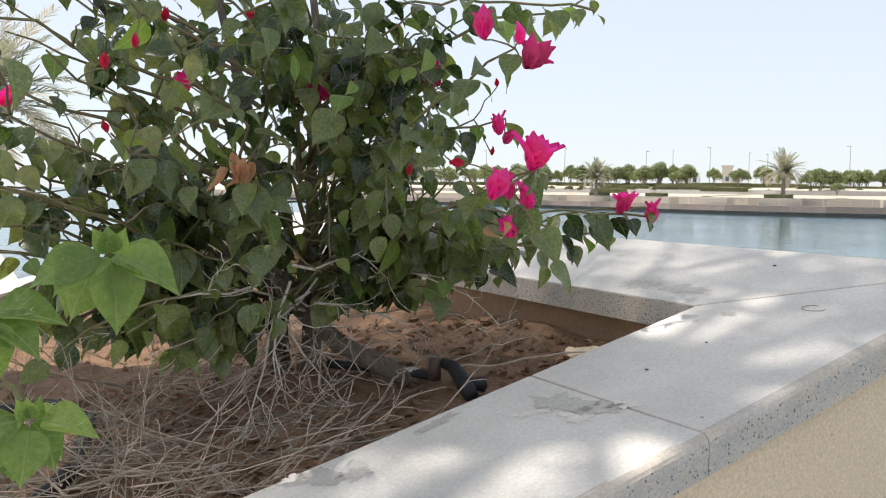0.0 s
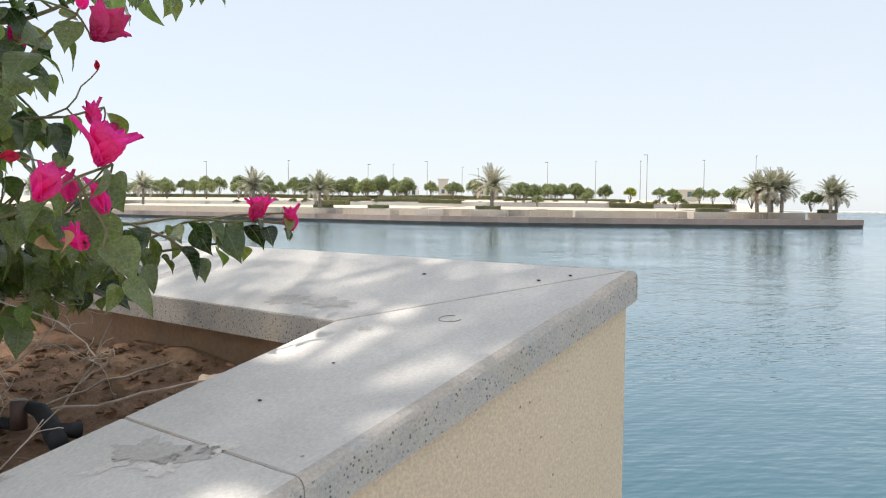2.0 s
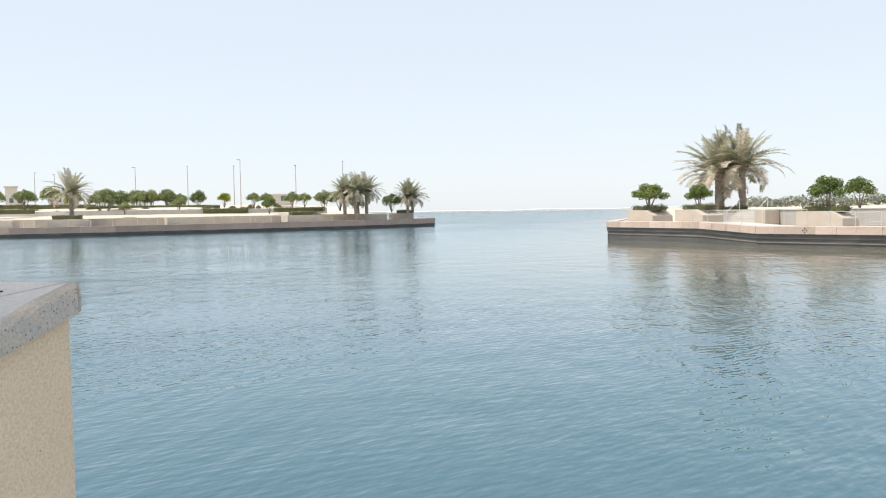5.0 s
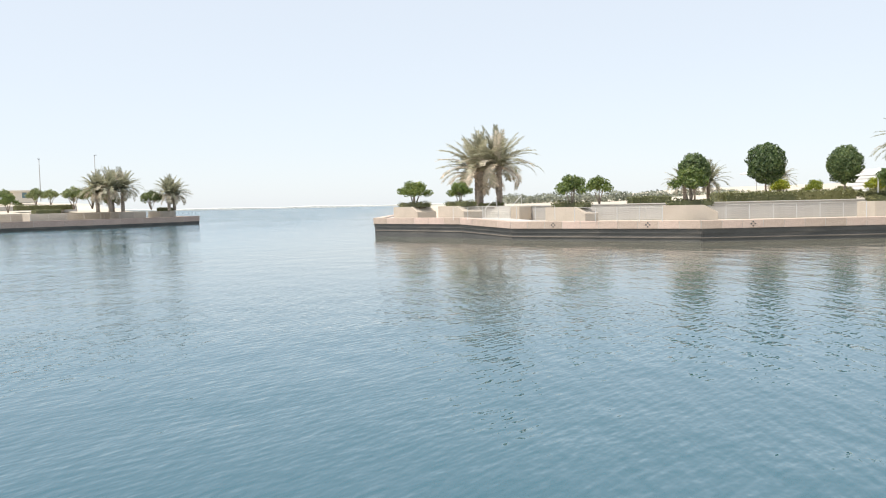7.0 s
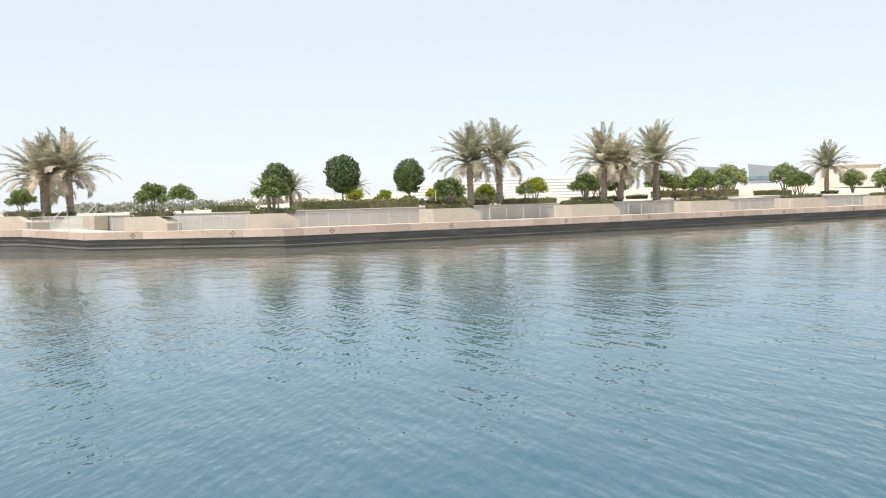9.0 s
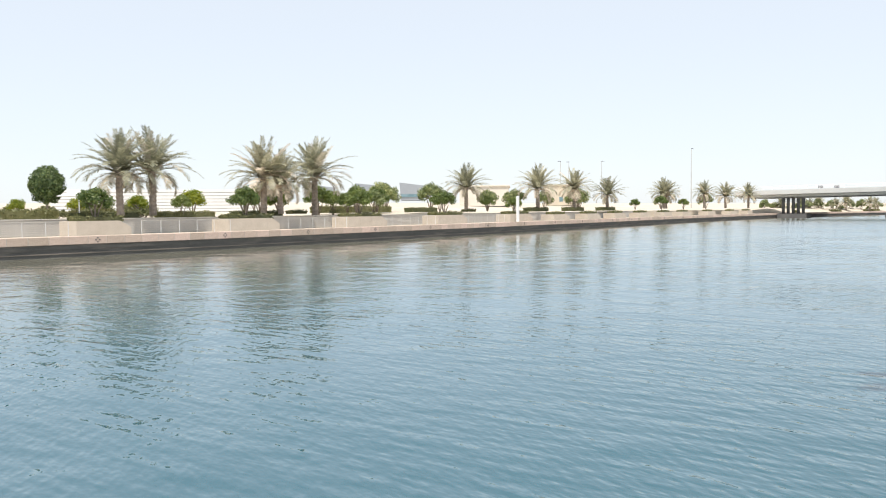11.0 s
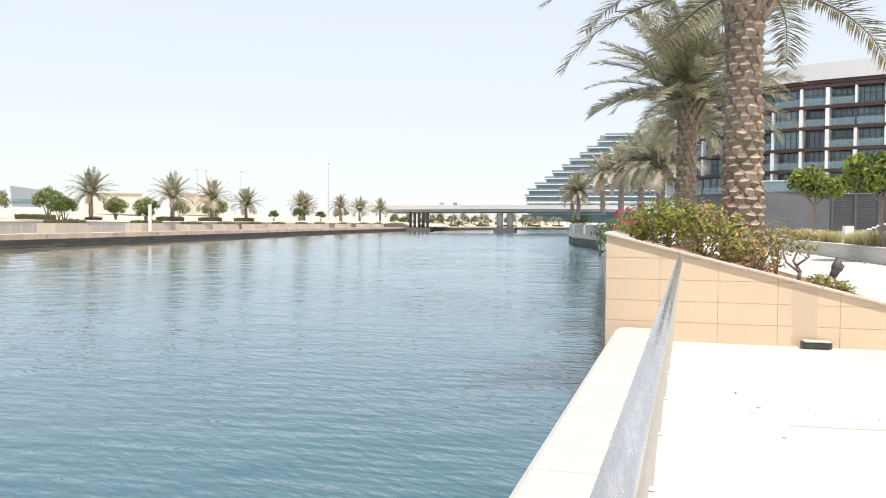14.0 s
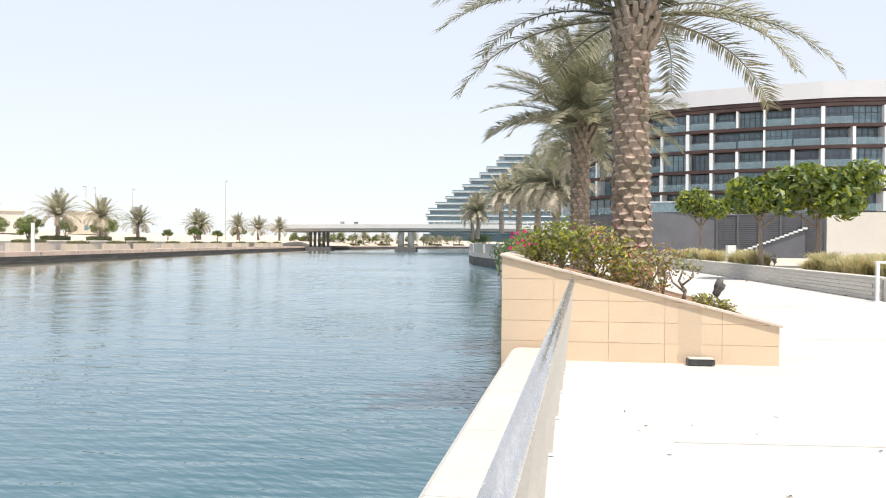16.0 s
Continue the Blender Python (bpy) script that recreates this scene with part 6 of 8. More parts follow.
def spotlight(at):
    t = thing("spotlight", "weathered black garden spotlight on a bent stalk", "lamp", "garden spotlights", at=at)
    bm = bmesh.new()
    tube(bm, [(0, 0, -0.1), (0, 0, 0.06), (-0.05, 0, 0.10), (-0.06, 0, 0.16)], [0.028, 0.026, 0.024, 0.022], 10)
    part("stalk", bm, "black_metal", t, smooth=True)
    head = part("housing", spot_head, None, t, at=pose(-0.03, 0, 0.28, 0, 28, 0))
    part("lens", spot_lens, None, head, at=pose(0, 0, 0.13))
    return t


bm = bmesh.new()
lathe(bm, [(0.055, -0.14), (0.075, -0.12), (0.08, -0.02), (0.10, 0.02), (0.11, 0.05), (0.105, 0.14), (0.095, 0.14), (0.10, 0.05)], 18)
for v in bm.verts:
    if v.co.z > 0.1 and v.co.x < -0.02:
        v.co.z += 0.09
spot_head = mesh_of("housing", bm, "black_metal", True)
bm = bmesh.new()
lathe(bm, [(0.092, -0.01), (0.092, 0.0)], 18)
spot_lens = mesh_of("lens", bm, "lens")
spotlight(pose(-3.55, -13.3, 0.66, 0, 0, 200) @ Matrix.Scale(0.74, 4))

# ---- low block wall and planting bed inland ----
LOW = thing("low_wall", "low grey stone block wall edging a planting bed", "wall", kind="structure")
W0, W1 = Vector((-10.95, -24.3)), Vector((-12.0, -64.0))
WD = (W1 - W0).normalized()
WL = (W1 - W0).length
wang = math.degrees(math.atan2(WD.y, WD.x))
bm = bmesh.new()
box(bm, 0, -0.33, 0, WL, -0.02, 0.58)
part("core", bm, "joint", LOW, at=pose(W0.x, W0.y, 0, 0, 0, wang))
bm = bmesh.new()
box(bm, 0.006, -0.03, 0.004, 1.194, 0.012, 0.112, 0.004)
blk = mesh_of("block", bm, "low_wall")
for k in range(5):
    for i in range(int(WL / 1.2)):
        s0 = 1.2 * i + (0.6 if k % 2 else 0)
        if s0 + 1.2 > WL:
            continue
        part("block", blk, None, LOW, at=pose(W0.x + WD.x * s0, W0.y + WD.y * s0, 0.117 * k, 0, 0, wang))
bm = bmesh.new()
box(bm, -0.05, -0.40, 0.585, WL, 0.03, 0.66, 0.012)
part("wall_cap", bm, "ledge", LOW, at=pose(W0.x, W0.y, 0, 0, 0, wang))
# the end of the bed is closed by a return wall with a rail post
bm = bmesh.new()
box(bm, -14.0, -24.26, 0.0, -10.98, -24.0, 0.62, 0.01)
part("return_wall", bm, "low_wall", LOW)
bm = bmesh.new()
vs = [(-11.4, -24.6), (-12.4, -64.0), (-40, -64.0), (-40, -24.6)]
part("bed_soil", plane_mesh("bed_soil", vs, 0.56, "sand"), None, label="pale sandy planting bed behind the low wall", category="ground", kind="structure")
t = thing("rail_post", "white square rail post at the wall end", "railing", at=pose(-10.7, -24.0, 0))
bm = bmesh.new()
box(bm, -0.04, -0.04, 0, 0.04, 0.04, 1.05, 0.005)
part("post", bm, "white_metal", t)
bm = bmesh.new()
box(bm, -1.6, -0.04, 1.054, 0.05, 0.04, 1.12, 0.01)
part("top_bar", bm, "white_metal", t)
bm = bmesh.new()
box(bm, -0.10, -0.10, 0.0, 0.10, 0.10, 0.03, 0.004)
part("base", bm, "white_metal", t)


def tuft_mesh(rng, blades=260, h=0.85, spread=0.75):
    verts, faces = [], []
    for _ in range(blades):
        a = rng.uniform(0, 6.283)
        q = Vector((rng.gauss(0, 0.10), rng.gauss(0, 0.10), 0))
        d = Vector((math.cos(a), math.sin(a), 0))
        L = h * rng.uniform(0.6, 1.15)
        o = spread * rng.uniform(0.2, 1.1)
        w = Vector((-d.y, d.x, 0)) * 0.008
        p1, p2, p3 = q + d * o * 0.25 + Vector((0, 0, L * 0.5)), q + d * o * 0.62 + Vector((0, 0, L * 0.85)), q + d * o + Vector((0, 0, L * rng.uniform(0.72, 1.0)))
        b = len(verts)
        verts += [q - w, q + w, p1 - w, p1 + w, p2 - w * 0.7, p2 + w * 0.7, p3]
        faces += [(b, b + 1, b + 3, b + 2), (b + 2, b + 3, b + 5, b + 4), (b + 4, b + 5, b + 6)]
    return raw_mesh("grass_tuft", verts, faces, "grass")


r3 = random.Random(61)
tufts = [tuft_mesh(r3) for _ in range(3)]
spots = [(-11.9 - 1.6 * r3.random(), -25.2 - 7.5 * r3.random()) for _ in range(30)] + [(-12.2 - 1.6 * r3.random(), -39.5 - 16 * r3.random()) for _ in range(34)] + [(-14 - 3 * r3.random(), -26 - 9 * r3.random()) for _ in range(16)]
for x, y in spots:
    part("grass_tuft", r3.choice(tufts), None, None, "tuft of dry yellow-green fountain grass", at=pose(x, y, 0.55, 0, 0, r3.uniform(0, 360)) @ Matrix.Diagonal((r3.uniform(0.75, 1.1), r3.uniform(0.75, 1.1), r3.uniform(0.55, 0.95), 1)), category="grass", group="fountain grass tufts")
spotlight(pose(-12.0, -36.2, 0.62, 0, 0, 40))
bm = bmesh.new()
box(bm, -0.22, -0.22, 0.0, 0.22, 0.22, 0.95, 0.02)
part("bollard", bm, "white_paint", None, "white square service bollard in the grass", at=pose(-13.0, -46.0, 0.55), category="bollard")


def broad_tree(at, label, height, crown, low, count, leaf, seed, mats):
    """A broad tree of glossy large leaves on a slim trunk."""
    r_ = random.Random(seed)
    t = thing("broad_leaf_tree", label, "tree", "broad-leaved promenade trees", at=at)
    bm = bmesh.new()
    limbs(bm, r_, (0, 0, 0), (0, 0, low + 0.35 * (height - low)), crown * 0.33, 0.09, 7, 8)
    part("trunk", bm, "bark", t, smooth=True)
    cz, rz = (height + low) / 2, (height - low) / 2
    ls = []
    for i in range(11):
        a = i * 2.39996
        q = crown * 0.36 * math.sqrt((i + 0.3) / 11)
        ls.append(((math.cos(a) * q, math.sin(a) * q, cz + r_.uniform(-0.4, 0.4) * rz), (crown * r_.uniform(0.13, 0.19), crown * r_.uniform(0.13, 0.19), rz * r_.uniform(0.42, 0.6))))
    for mt, share in mats:
        part("crown", leaf_cloud("crown", r_, ls, int(count * share), leaf, mt, 0.7), None, t)
    return t


MIX = (("tree_leaf", 0.46), ("tree_leaf_yellow", 0.36), ("tree_leaf_dark", 0.18))
broad_tree(pose(-14.3, -37.6, 0.55), "broad tree with glossy green leaves in the bed", 4.85, 5.4, 1.75, 4800, 0.34, 51, MIX)
broad_tree(pose(-11.9, -37.4, 0.55), "smaller glossy green tree by the low wall", 4.15, 4.0, 2.1, 2600, 0.30, 52, MIX)
broad_tree(pose(-12.5, -50.5, 0.55), "small round-headed glossy tree in the bed", 4.5, 3.6, 2.3, 2000, 0.30, 53, MIX)

# ---- curved apartment building ----
APT = thing("apartment_building", "curved apartment block with dark glass, brown bands and white fins", "building")
FACE = [(-13.5, -156.0), (-18.6, -146.9), (-23.2, -139.8), (-27.4, -135.3), (-30.8, -132.6), (-34.0, -130.8), (-37.4, -129.1), (-40.9, -127.4), (-44.5, -125.8), (-48.2, -124.3), (-52.2, -123.4), (-56.4, -123.1), (-60.6, -123.4), (-64.8, -124.3), (-69, -126)]
LEVELS = [6.55, 9.85, 13.0, 16.15, 19.25, 22.3]
def strip(bm, pts, z0, z1, out0, out1):
    """A band along the facade from z0 to z1, between two offsets towards the viewer."""
    rows = []
    for i, p in enumerate(pts):
        a, b = Vector(pts[max(i - 1, 0)]), Vector(pts[min(i + 1, len(pts) - 1)])
        d = (b - a).normalized()
        nrm = Vector((-d.y, d.x))
        if nrm.dot(-Vector(p)) < 0:
            nrm = -nrm
        p = Vector(p)
        o0, o1 = p + nrm * out0, p + nrm * out1
        rows.append([bm.verts.new((o0.x, o0.y, z0)), bm.verts.new((o1.x, o1.y, z0)), bm.verts.new((o1.x, o1.y, z1)), bm.verts.new((o0.x, o0.y, z1))])
    for a, b in zip(rows, rows[1:]):
        for k in range(4):
            bm.faces.new((a[k], a[(k + 1) % 4], b[(k + 1) % 4], b[k]))
    bm.faces.new(rows[0])
    bm.faces.new(rows[-1][::-1])
    bmesh.ops.recalc_face_normals(bm, faces=bm.faces[:])


bm = bmesh.new()
strip(bm, FACE, 0.0, 23.0, -12.0, -1.5)
part("core", bm, "grey_wall", APT)
bm = bmesh.new()
strip(bm, FACE, 23.05, 25.7, -9.0, 0.6)
for v in bm.verts:
    if v.co.z > 25:
        v.co.xy *= 1.008
part("roof_band", bm, "roof_white", APT, "broad white roof band")
for z in LEVELS[1:] + [22.9]:
    bm = bmesh.new()
    strip(bm, FACE, z - 0.42, z + 0.08, -1.5, 0.5)
    part("floor_band", bm, "brown", APT, "dark brown floor band")
bm = bmesh.new()
box(bm, -0.5, 0, 0, 0.5, 0.06, 1)
pane_m = mesh_of("window", bm, "glass")
bm = bmesh.new()
for x in (-0.5, -0.3, -0.1, 0.1, 0.3, 0.5):
    box(bm, x - 0.012, 0.061, 0, x + 0.012, 0.12, 1)
for z in (0.02, 0.62, 0.98):
    box(bm, -0.5, 0.062, z - 0.015, 0.5, 0.115, z + 0.015)
frame_m = mesh_of("window_frame", bm, "black_metal")
bm = bmesh.new()
box(bm, -0.5, 0, 0, 0.5, 0.04, 1.0)
bal_m = mesh_of("balustrade", bm, "rail_sheet")
bm = bmesh.new()
box(bm, -0.20, -1.45, 0, 0.20, 0.55, 1.0)
fin_m = mesh_of("fin", bm, "white_paint")
r4 = random.Random(71)
for i in range(len(FACE) - 1):
    a, b = Vector(FACE[i]), Vector(FACE[i + 1])
    d = b - a
    w = d.length
    ang = math.degrees(math.atan2(d.y, d.x))
    nrm = Vector((-d.y, d.x)).normalized()
    if nrm.dot(-a) < 0:
        ang += 180
        nrm = -nrm
    for k, z in enumerate(LEVELS):
        top_ = (LEVELS + [25.4])[k + 1] - 0.42 if k < 5 else 22.35
        if k == 5:
            continue
        z0 = z + 0.08
        c_ = (a + b) / 2 - nrm * (1.42 if r4.random() < 0.75 else 0.25)
        win = part("window", pane_m, None, APT, at=pose(c_.x, c_.y, z0, 0, 0, ang) @ Matrix.Diagonal((w, 1, top_ - z0, 1)))
        part("window_frame", frame_m, None, win)
        if r4.random() < 0.8:
            c2 = (a + b) / 2 + nrm * 0.40
            part("balustrade", bal_m, None, APT, at=pose(c2.x, c2.y, z0 + 0.002, 0, 0, ang) @ Matrix.Diagonal((w * 0.93, 1, 1.05, 1)))
        if r4.random() < 0.9:
            part("fin", fin_m, None, APT, at=pose(a.x, a.y, z0 + 0.001, 0, 0, ang) @ Matrix.Diagonal((r4.choice((0.7, 1.0, 1.3)), 1, top_ - z0 - 0.002, 1)))

# service yard wall, slatted screens, stair and white wall in front of it
YARD = thing("yard_wall", "dark grey clad yard wall below the apartments", "wall")
bm = bmesh.new()
prism(bm, [(-17.5, -99.4), (-25.9, -97.4), (-26.1, -98.2), (-17.7, -100.2)], 0, 5.3)
part("solid_panel", bm, "grey_wall", YARD)
SCREEN = thing("slatted_screen", "dark slatted metal screen below the apartments", "fence")
p0, p1 = Vector((-26.0, -97.4)), Vector((-36.8, -93.9))
d = (p1 - p0).normalized()
sang = math.degrees(math.atan2(d.y, d.x))
bm = bmesh.new()
box(bm, 0, -0.06, 0, (p1 - p0).length, 0.02, 0.13)
sl = mesh_of("slat", bm, "grey_wall")
for k in range(24):
    part("slat", sl, None, SCREEN, at=pose(p0.x, p0.y, 0.12 + 0.215 * k, 0, 0, sang))
bm = bmesh.new()
box(bm, -0.12, -0.2, 0, 0.12, -0.065, 5.3)
ps = mesh_of("post", bm, "dark")
for k in range(6):
    q = p0 + d * (p1 - p0).length * k / 5
    part("post", ps, None, SCREEN, at=pose(q.x, q.y, 0, 0, 0, sang))
bm = bmesh.new()
box(bm, 0, 0.9, 0, (p1 - p0).length, 1.2, 5.2)
part("backing", bm, "dark", SCREEN, at=pose(p0.x, p0.y, 0, 0, 0, sang))
STAIR = thing("outdoor_stair", "pale concrete outdoor stair in front of the screen", "stairs")
s0, s1 = Vector((-28.3, -95.7, 0.9)), Vector((-34.5, -93.6, 3.5))
for k in range(15):
    q = s0.lerp(s1, k / 14)
    bm = bmesh.new()
    box(bm, -0.24, -0.7, -0.20, 0.24, 0.7, 0.0, 0.01)
    part("step", bm, "white_paint", STAIR, at=pose(q.x, q.y, q.z, 0, 0, sang))
bm = bmesh.new()
dz = (s1.z - s0.z) / Vector((s1.x - s0.x, s1.y - s0.y)).length
L = Vector((s1.x - s0.x, s1.y - s0.y)).length
vv = [bm.verts.new(p) for p in ((0, -0.6, -s0.z), (L, -0.6, -s0.z), (L, -0.6, L * dz - 0.22), (0, -0.6, -0.22), (0, 0.3, -s0.z), (L, 0.3, -s0.z), (L, 0.3, L * dz - 0.22), (0, 0.3, -0.22))]
for q in ((0, 1, 2, 3), (7, 6, 5, 4), (0, 4, 5, 1), (1, 5, 6, 2), (2, 6, 7, 3), (3, 7, 4, 0)):
    bm.faces.new([vv[k] for k in q])
part("stringer", bm, "grey_wall", STAIR, at=pose(s0.x, s0.y, s0.z, 0, 0, sang))
bm = bmesh.new()
prism(bm, [(-29.6, -75.2), (-52, -66.0), (-52.5, -67.0), (-30.0, -76.3)], 0, 4.45)
part("white_wall", bm, "cream_wall", None, label="plain white rendered garden wall", category="wall", kind="structure")
RT = thing("terrace_rail", "pale balustrade along the apartment terrace", "railing")
bm = bmesh.new()
prism(bm, [(-17.5, -99.5), (-36.8, -94.0), (-36.85, -94.1), (-17.55, -99.6)], 5.32, 6.45)
part("panel", bm, "rail_glass", RT)
bm = bmesh.new()
prism(bm, [(-17.5, -99.45), (-36.8, -93.95), (-36.9, -94.15), (-17.6, -99.65)], 6.454, 6.55)
part("top_bar", bm, "white_metal", RT)
bm = bmesh.new()
prism(bm, [(-17.5, -99.7), (-36.8, -94.2), (-45, -118), (-20, -135)], 5.0, 5.31)
part("terrace", bm, "concrete", None, label="raised concrete terrace below the apartments", category="terrace", kind="structure")

# ---- the peninsula across the basin (to the south-east) ----
RNG = random.Random(21)


def quay_run(pts, cap_z, base_z, cap_len, label_cap, back=3.0, ornament=0, cap_mat="quay_cap", drop=0.0):
    """A stone quay along plan points: dark tidal base, a projecting cap of separate blocks, ground behind."""
    q = thing("quay_wall", label_cap, "quay wall", kind="structure")
    for (x0, y0), (x1, y1) in zip(pts, pts[1:]):
        d = Vector((x1 - x0, y1 - y0))
        L = d.length
        d.normalize()
        tilt = math.degrees(math.atan2(drop, L))
        ang = math.degrees(math.atan2(d.y, d.x))
        bm = bmesh.new()
        box(bm, -0.03, 0.12, WATER_Z - 1.5, L + 0.03, back, base_z - 0.30, 0.0)
        box(bm, -0.03, 0.05, base_z - 0.30, L + 0.03, back, base_z, 0.0)
        part("tidal_base", bm, "quay_base", q, at=pose(x0, y0, 0, 0, tilt, ang))
        bm = bmesh.new()
        box(bm, 0, -0.035, base_z + 0.012, L, 0.72, cap_z - 0.012)
        part("joint_bed", bm, "ledge", q, at=pose(x0, y0, 0, 0, tilt, ang))
        bm = bmesh.new()
        box(bm, 0, 0.075, base_z - 0.62, L, 0.3, base_z - 0.54, 0.01)
        part("tidal_course", bm, "tidal_band", q, at=pose(x0, y0, 0, 0, tilt, ang))
        n = max(int(round(L / cap_len)), 1)
        w = L / n
        bm = bmesh.new()
        box(bm, 0.016, -0.06, base_z + 0.004, w - 0.016, 0.75, cap_z, 0.03)
        me = mesh_of("cap_stone", bm, cap_mat)
        for i in range(n):
            ob = part("cap_stone", me, None, q, at=pose(x0 + d.x * w * i, y0 + d.y * w * i, -drop * i / n, 0, tilt, ang))
            if ornament and i % ornament == 2:
                bm = bmesh.new()
                c_ = w / 2
                for dx, dz in ((0, 0.13), (0, -0.13), (0.13, 0), (-0.13, 0)):
                    box(bm, c_ + dx - 0.05, -0.075, (cap_z + base_z) / 2 + dz - 0.05, c_ + dx + 0.05, -0.055, (cap_z + base_z) / 2 + dz + 0.05)
                part("ornament", bm, "dark", ob, "dark square relief ornament")
        bm = bmesh.new()
        box(bm, 0, 0.755, base_z, L, back, cap_z - 0.10, 0.0)
        part("walkway", bm, "paving", q, at=pose(x0, y0, 0, 0, tilt, ang))
    return q


def land(name, line, profile, mat, label, bounds, step=2.5, level=None):
    """Ground behind a quay line: its height follows the distance inland by the profile of (distance, height)."""
    x0, y0, x1, y1 = bounds
    nx, ny = int((x1 - x0) / step), int((y1 - y0) / step)
    gx, gy = np.meshgrid(np.linspace(x0, x1, nx + 1), np.linspace(y0, y1, ny + 1))
    best = np.full(gx.shape, 1e9)
    sign = np.zeros(gx.shape)
    for (ax_, ay_), (bx_, by_) in zip(line, line[1:]):
        ex, ey = bx_ - ax_, by_ - ay_
        t = np.clip(((gx - ax_) * ex + (gy - ay_) * ey) / (ex * ex + ey * ey), 0, 1)
        dx, dy = gx - ax_ - t * ex, gy - ay_ - t * ey
        d = np.hypot(dx, dy)
        near = d < best
        best = np.where(near, d, best)
        sign = np.where(near, np.sign(ex * dy - ey * dx), sign)
    dist = best * np.where(sign >= 0, 1, -1)
    z = np.interp(dist, [p[0] for p in profile], [p[1] for p in profile])
    if level is not None:      # flat terrace north of the first line, rising to the full slope at the second
        k = np.clip((level[0] - gy) / (level[0] - level[1]), 0, 1)
        z = np.where(z > level[2], level[2] + (z - level[2]) * k, z)
    faces = []
    for j in range(ny):
        for i in range(nx):
            if min(dist[j, i], dist[j, i + 1], dist[j + 1, i], dist[j + 1, i + 1]) > profile[0][0]:
                k = j * (nx + 1) + i
                faces.append((k, k + 1, k + nx + 2, k + nx + 1))
    me = raw_mesh(name, np.stack([gx, gy, z], -1).reshape(-1, 3).tolist(), faces, mat)
    return part(name, me, None, label=label, category="ground", kind="structure")


def railing_run(pts, z, label, step=1.5, height=1.0, group="railings across the water"):
    r = thing("railing", label, "railing", group)
    for p0, p1 in zip(pts, pts[1:]):
        a, b = Vector((*p0, z + height)), Vector((*p1, z + height))
        bm = bmesh.new()
        tube(bm, [a, b], 0.015, 6)
        part("handrail", bm, "post_paint", r)
        bm = bmesh.new()
        tube(bm, [a, b], 0.003, 4)
        wire = mesh_of("wire", bm, "post_paint")
        for k in range(5):
            part("wire", wire, None, r, at=pose(0, 0, -0.16 * (k + 1)))
    bm = bmesh.new()
    box(bm, -0.010, -0.022, 0, 0.010, 0.022, height, 0)
    me = mesh_of("post", bm, "railing_paint")
    for p0, p1 in zip(pts, pts[1:]):
        a, b = Vector(p0), Vector(p1)
        n = max(int((b - a).length / step), 1)
        for i in range(n + 1):
            p = a.lerp(b, i / n)
            part("post", me, None, r, at=pose(p.x, p.y, z, 0, 0, RNG.uniform(-2, 2)))
    return r


# quay line: the raised tip, the step, then the long straight bank to the bridge
TIP = [(112, -1.0), (75.5, 1.6), (66.5, -5.6), (61.2, -9.0)]
BANK = [(61.2, -9.0), (56.6, -14.5), (52.0, -20.0), (51.0, -40), (51.6, -80), (53.2, -120), (55.5, -160), (56.0, -200), (55.5, -236), (53, -262), (42, -310), (24, -372), (-30, -420)]
quay_run(TIP[:3], 0.36, -0.18, 1.9, "pinkish stone quay wall over a dark tidal base at the tip", 4.0)
quay_run(TIP[2:], 0.36, -0.18, 1.6, "pinkish stone quay wall sloping down from the tip", 4.0, drop=0.28)
quay_run(BANK[:9], 0.08, -0.46, 1.35, "long pinkish stone quay wall over a dark tidal base", 4.0, 7)
quay_run(BANK[8:], 0.08, -0.46, 6.0, "distant pale quay wall beyond the bridge", 4.0)


def inland(line, q):
    out = []
    for i, (x, y) in enumerate(line):
        a = Vector(line[max(i - 1, 0)])
        b = Vector(line[min(i + 1, len(line) - 1)])
        d = (b - a).normalized()
        out.append((x - d.y * q, y + d.x * q))
    return out


ALL = TIP[:-1] + BANK
land("ground", ALL, ((2.5, -0.08), (12.2, -0.08), (14.6, 1.15), (18, 1.4), (30, 1.9), (90, 4.0), (200, 5.2)), "sand", "pale sandy ground behind the far quay", (-60, -440, 330, 10), 2.5, (-55, -110, 1.2))



def terrace(line, q0, q1, z, label):
    """Level ground between two distances inland, standing behind a terrace wall."""
    t = thing("terrace", label, "ground", kind="structure")
    a, b = inland(line, q0), inland(line, q1)
    for i in range(len(line) - 1):
        bm = bmesh.new()
        prism(bm, [a[i], a[i + 1], b[i + 1], b[i]], -0.2, z)
        part("ground_bay", bm, "sand", t)


terrace(ALL[1:12], 8.4, 15.5, 1.14, "pale sandy terrace above the far quay")
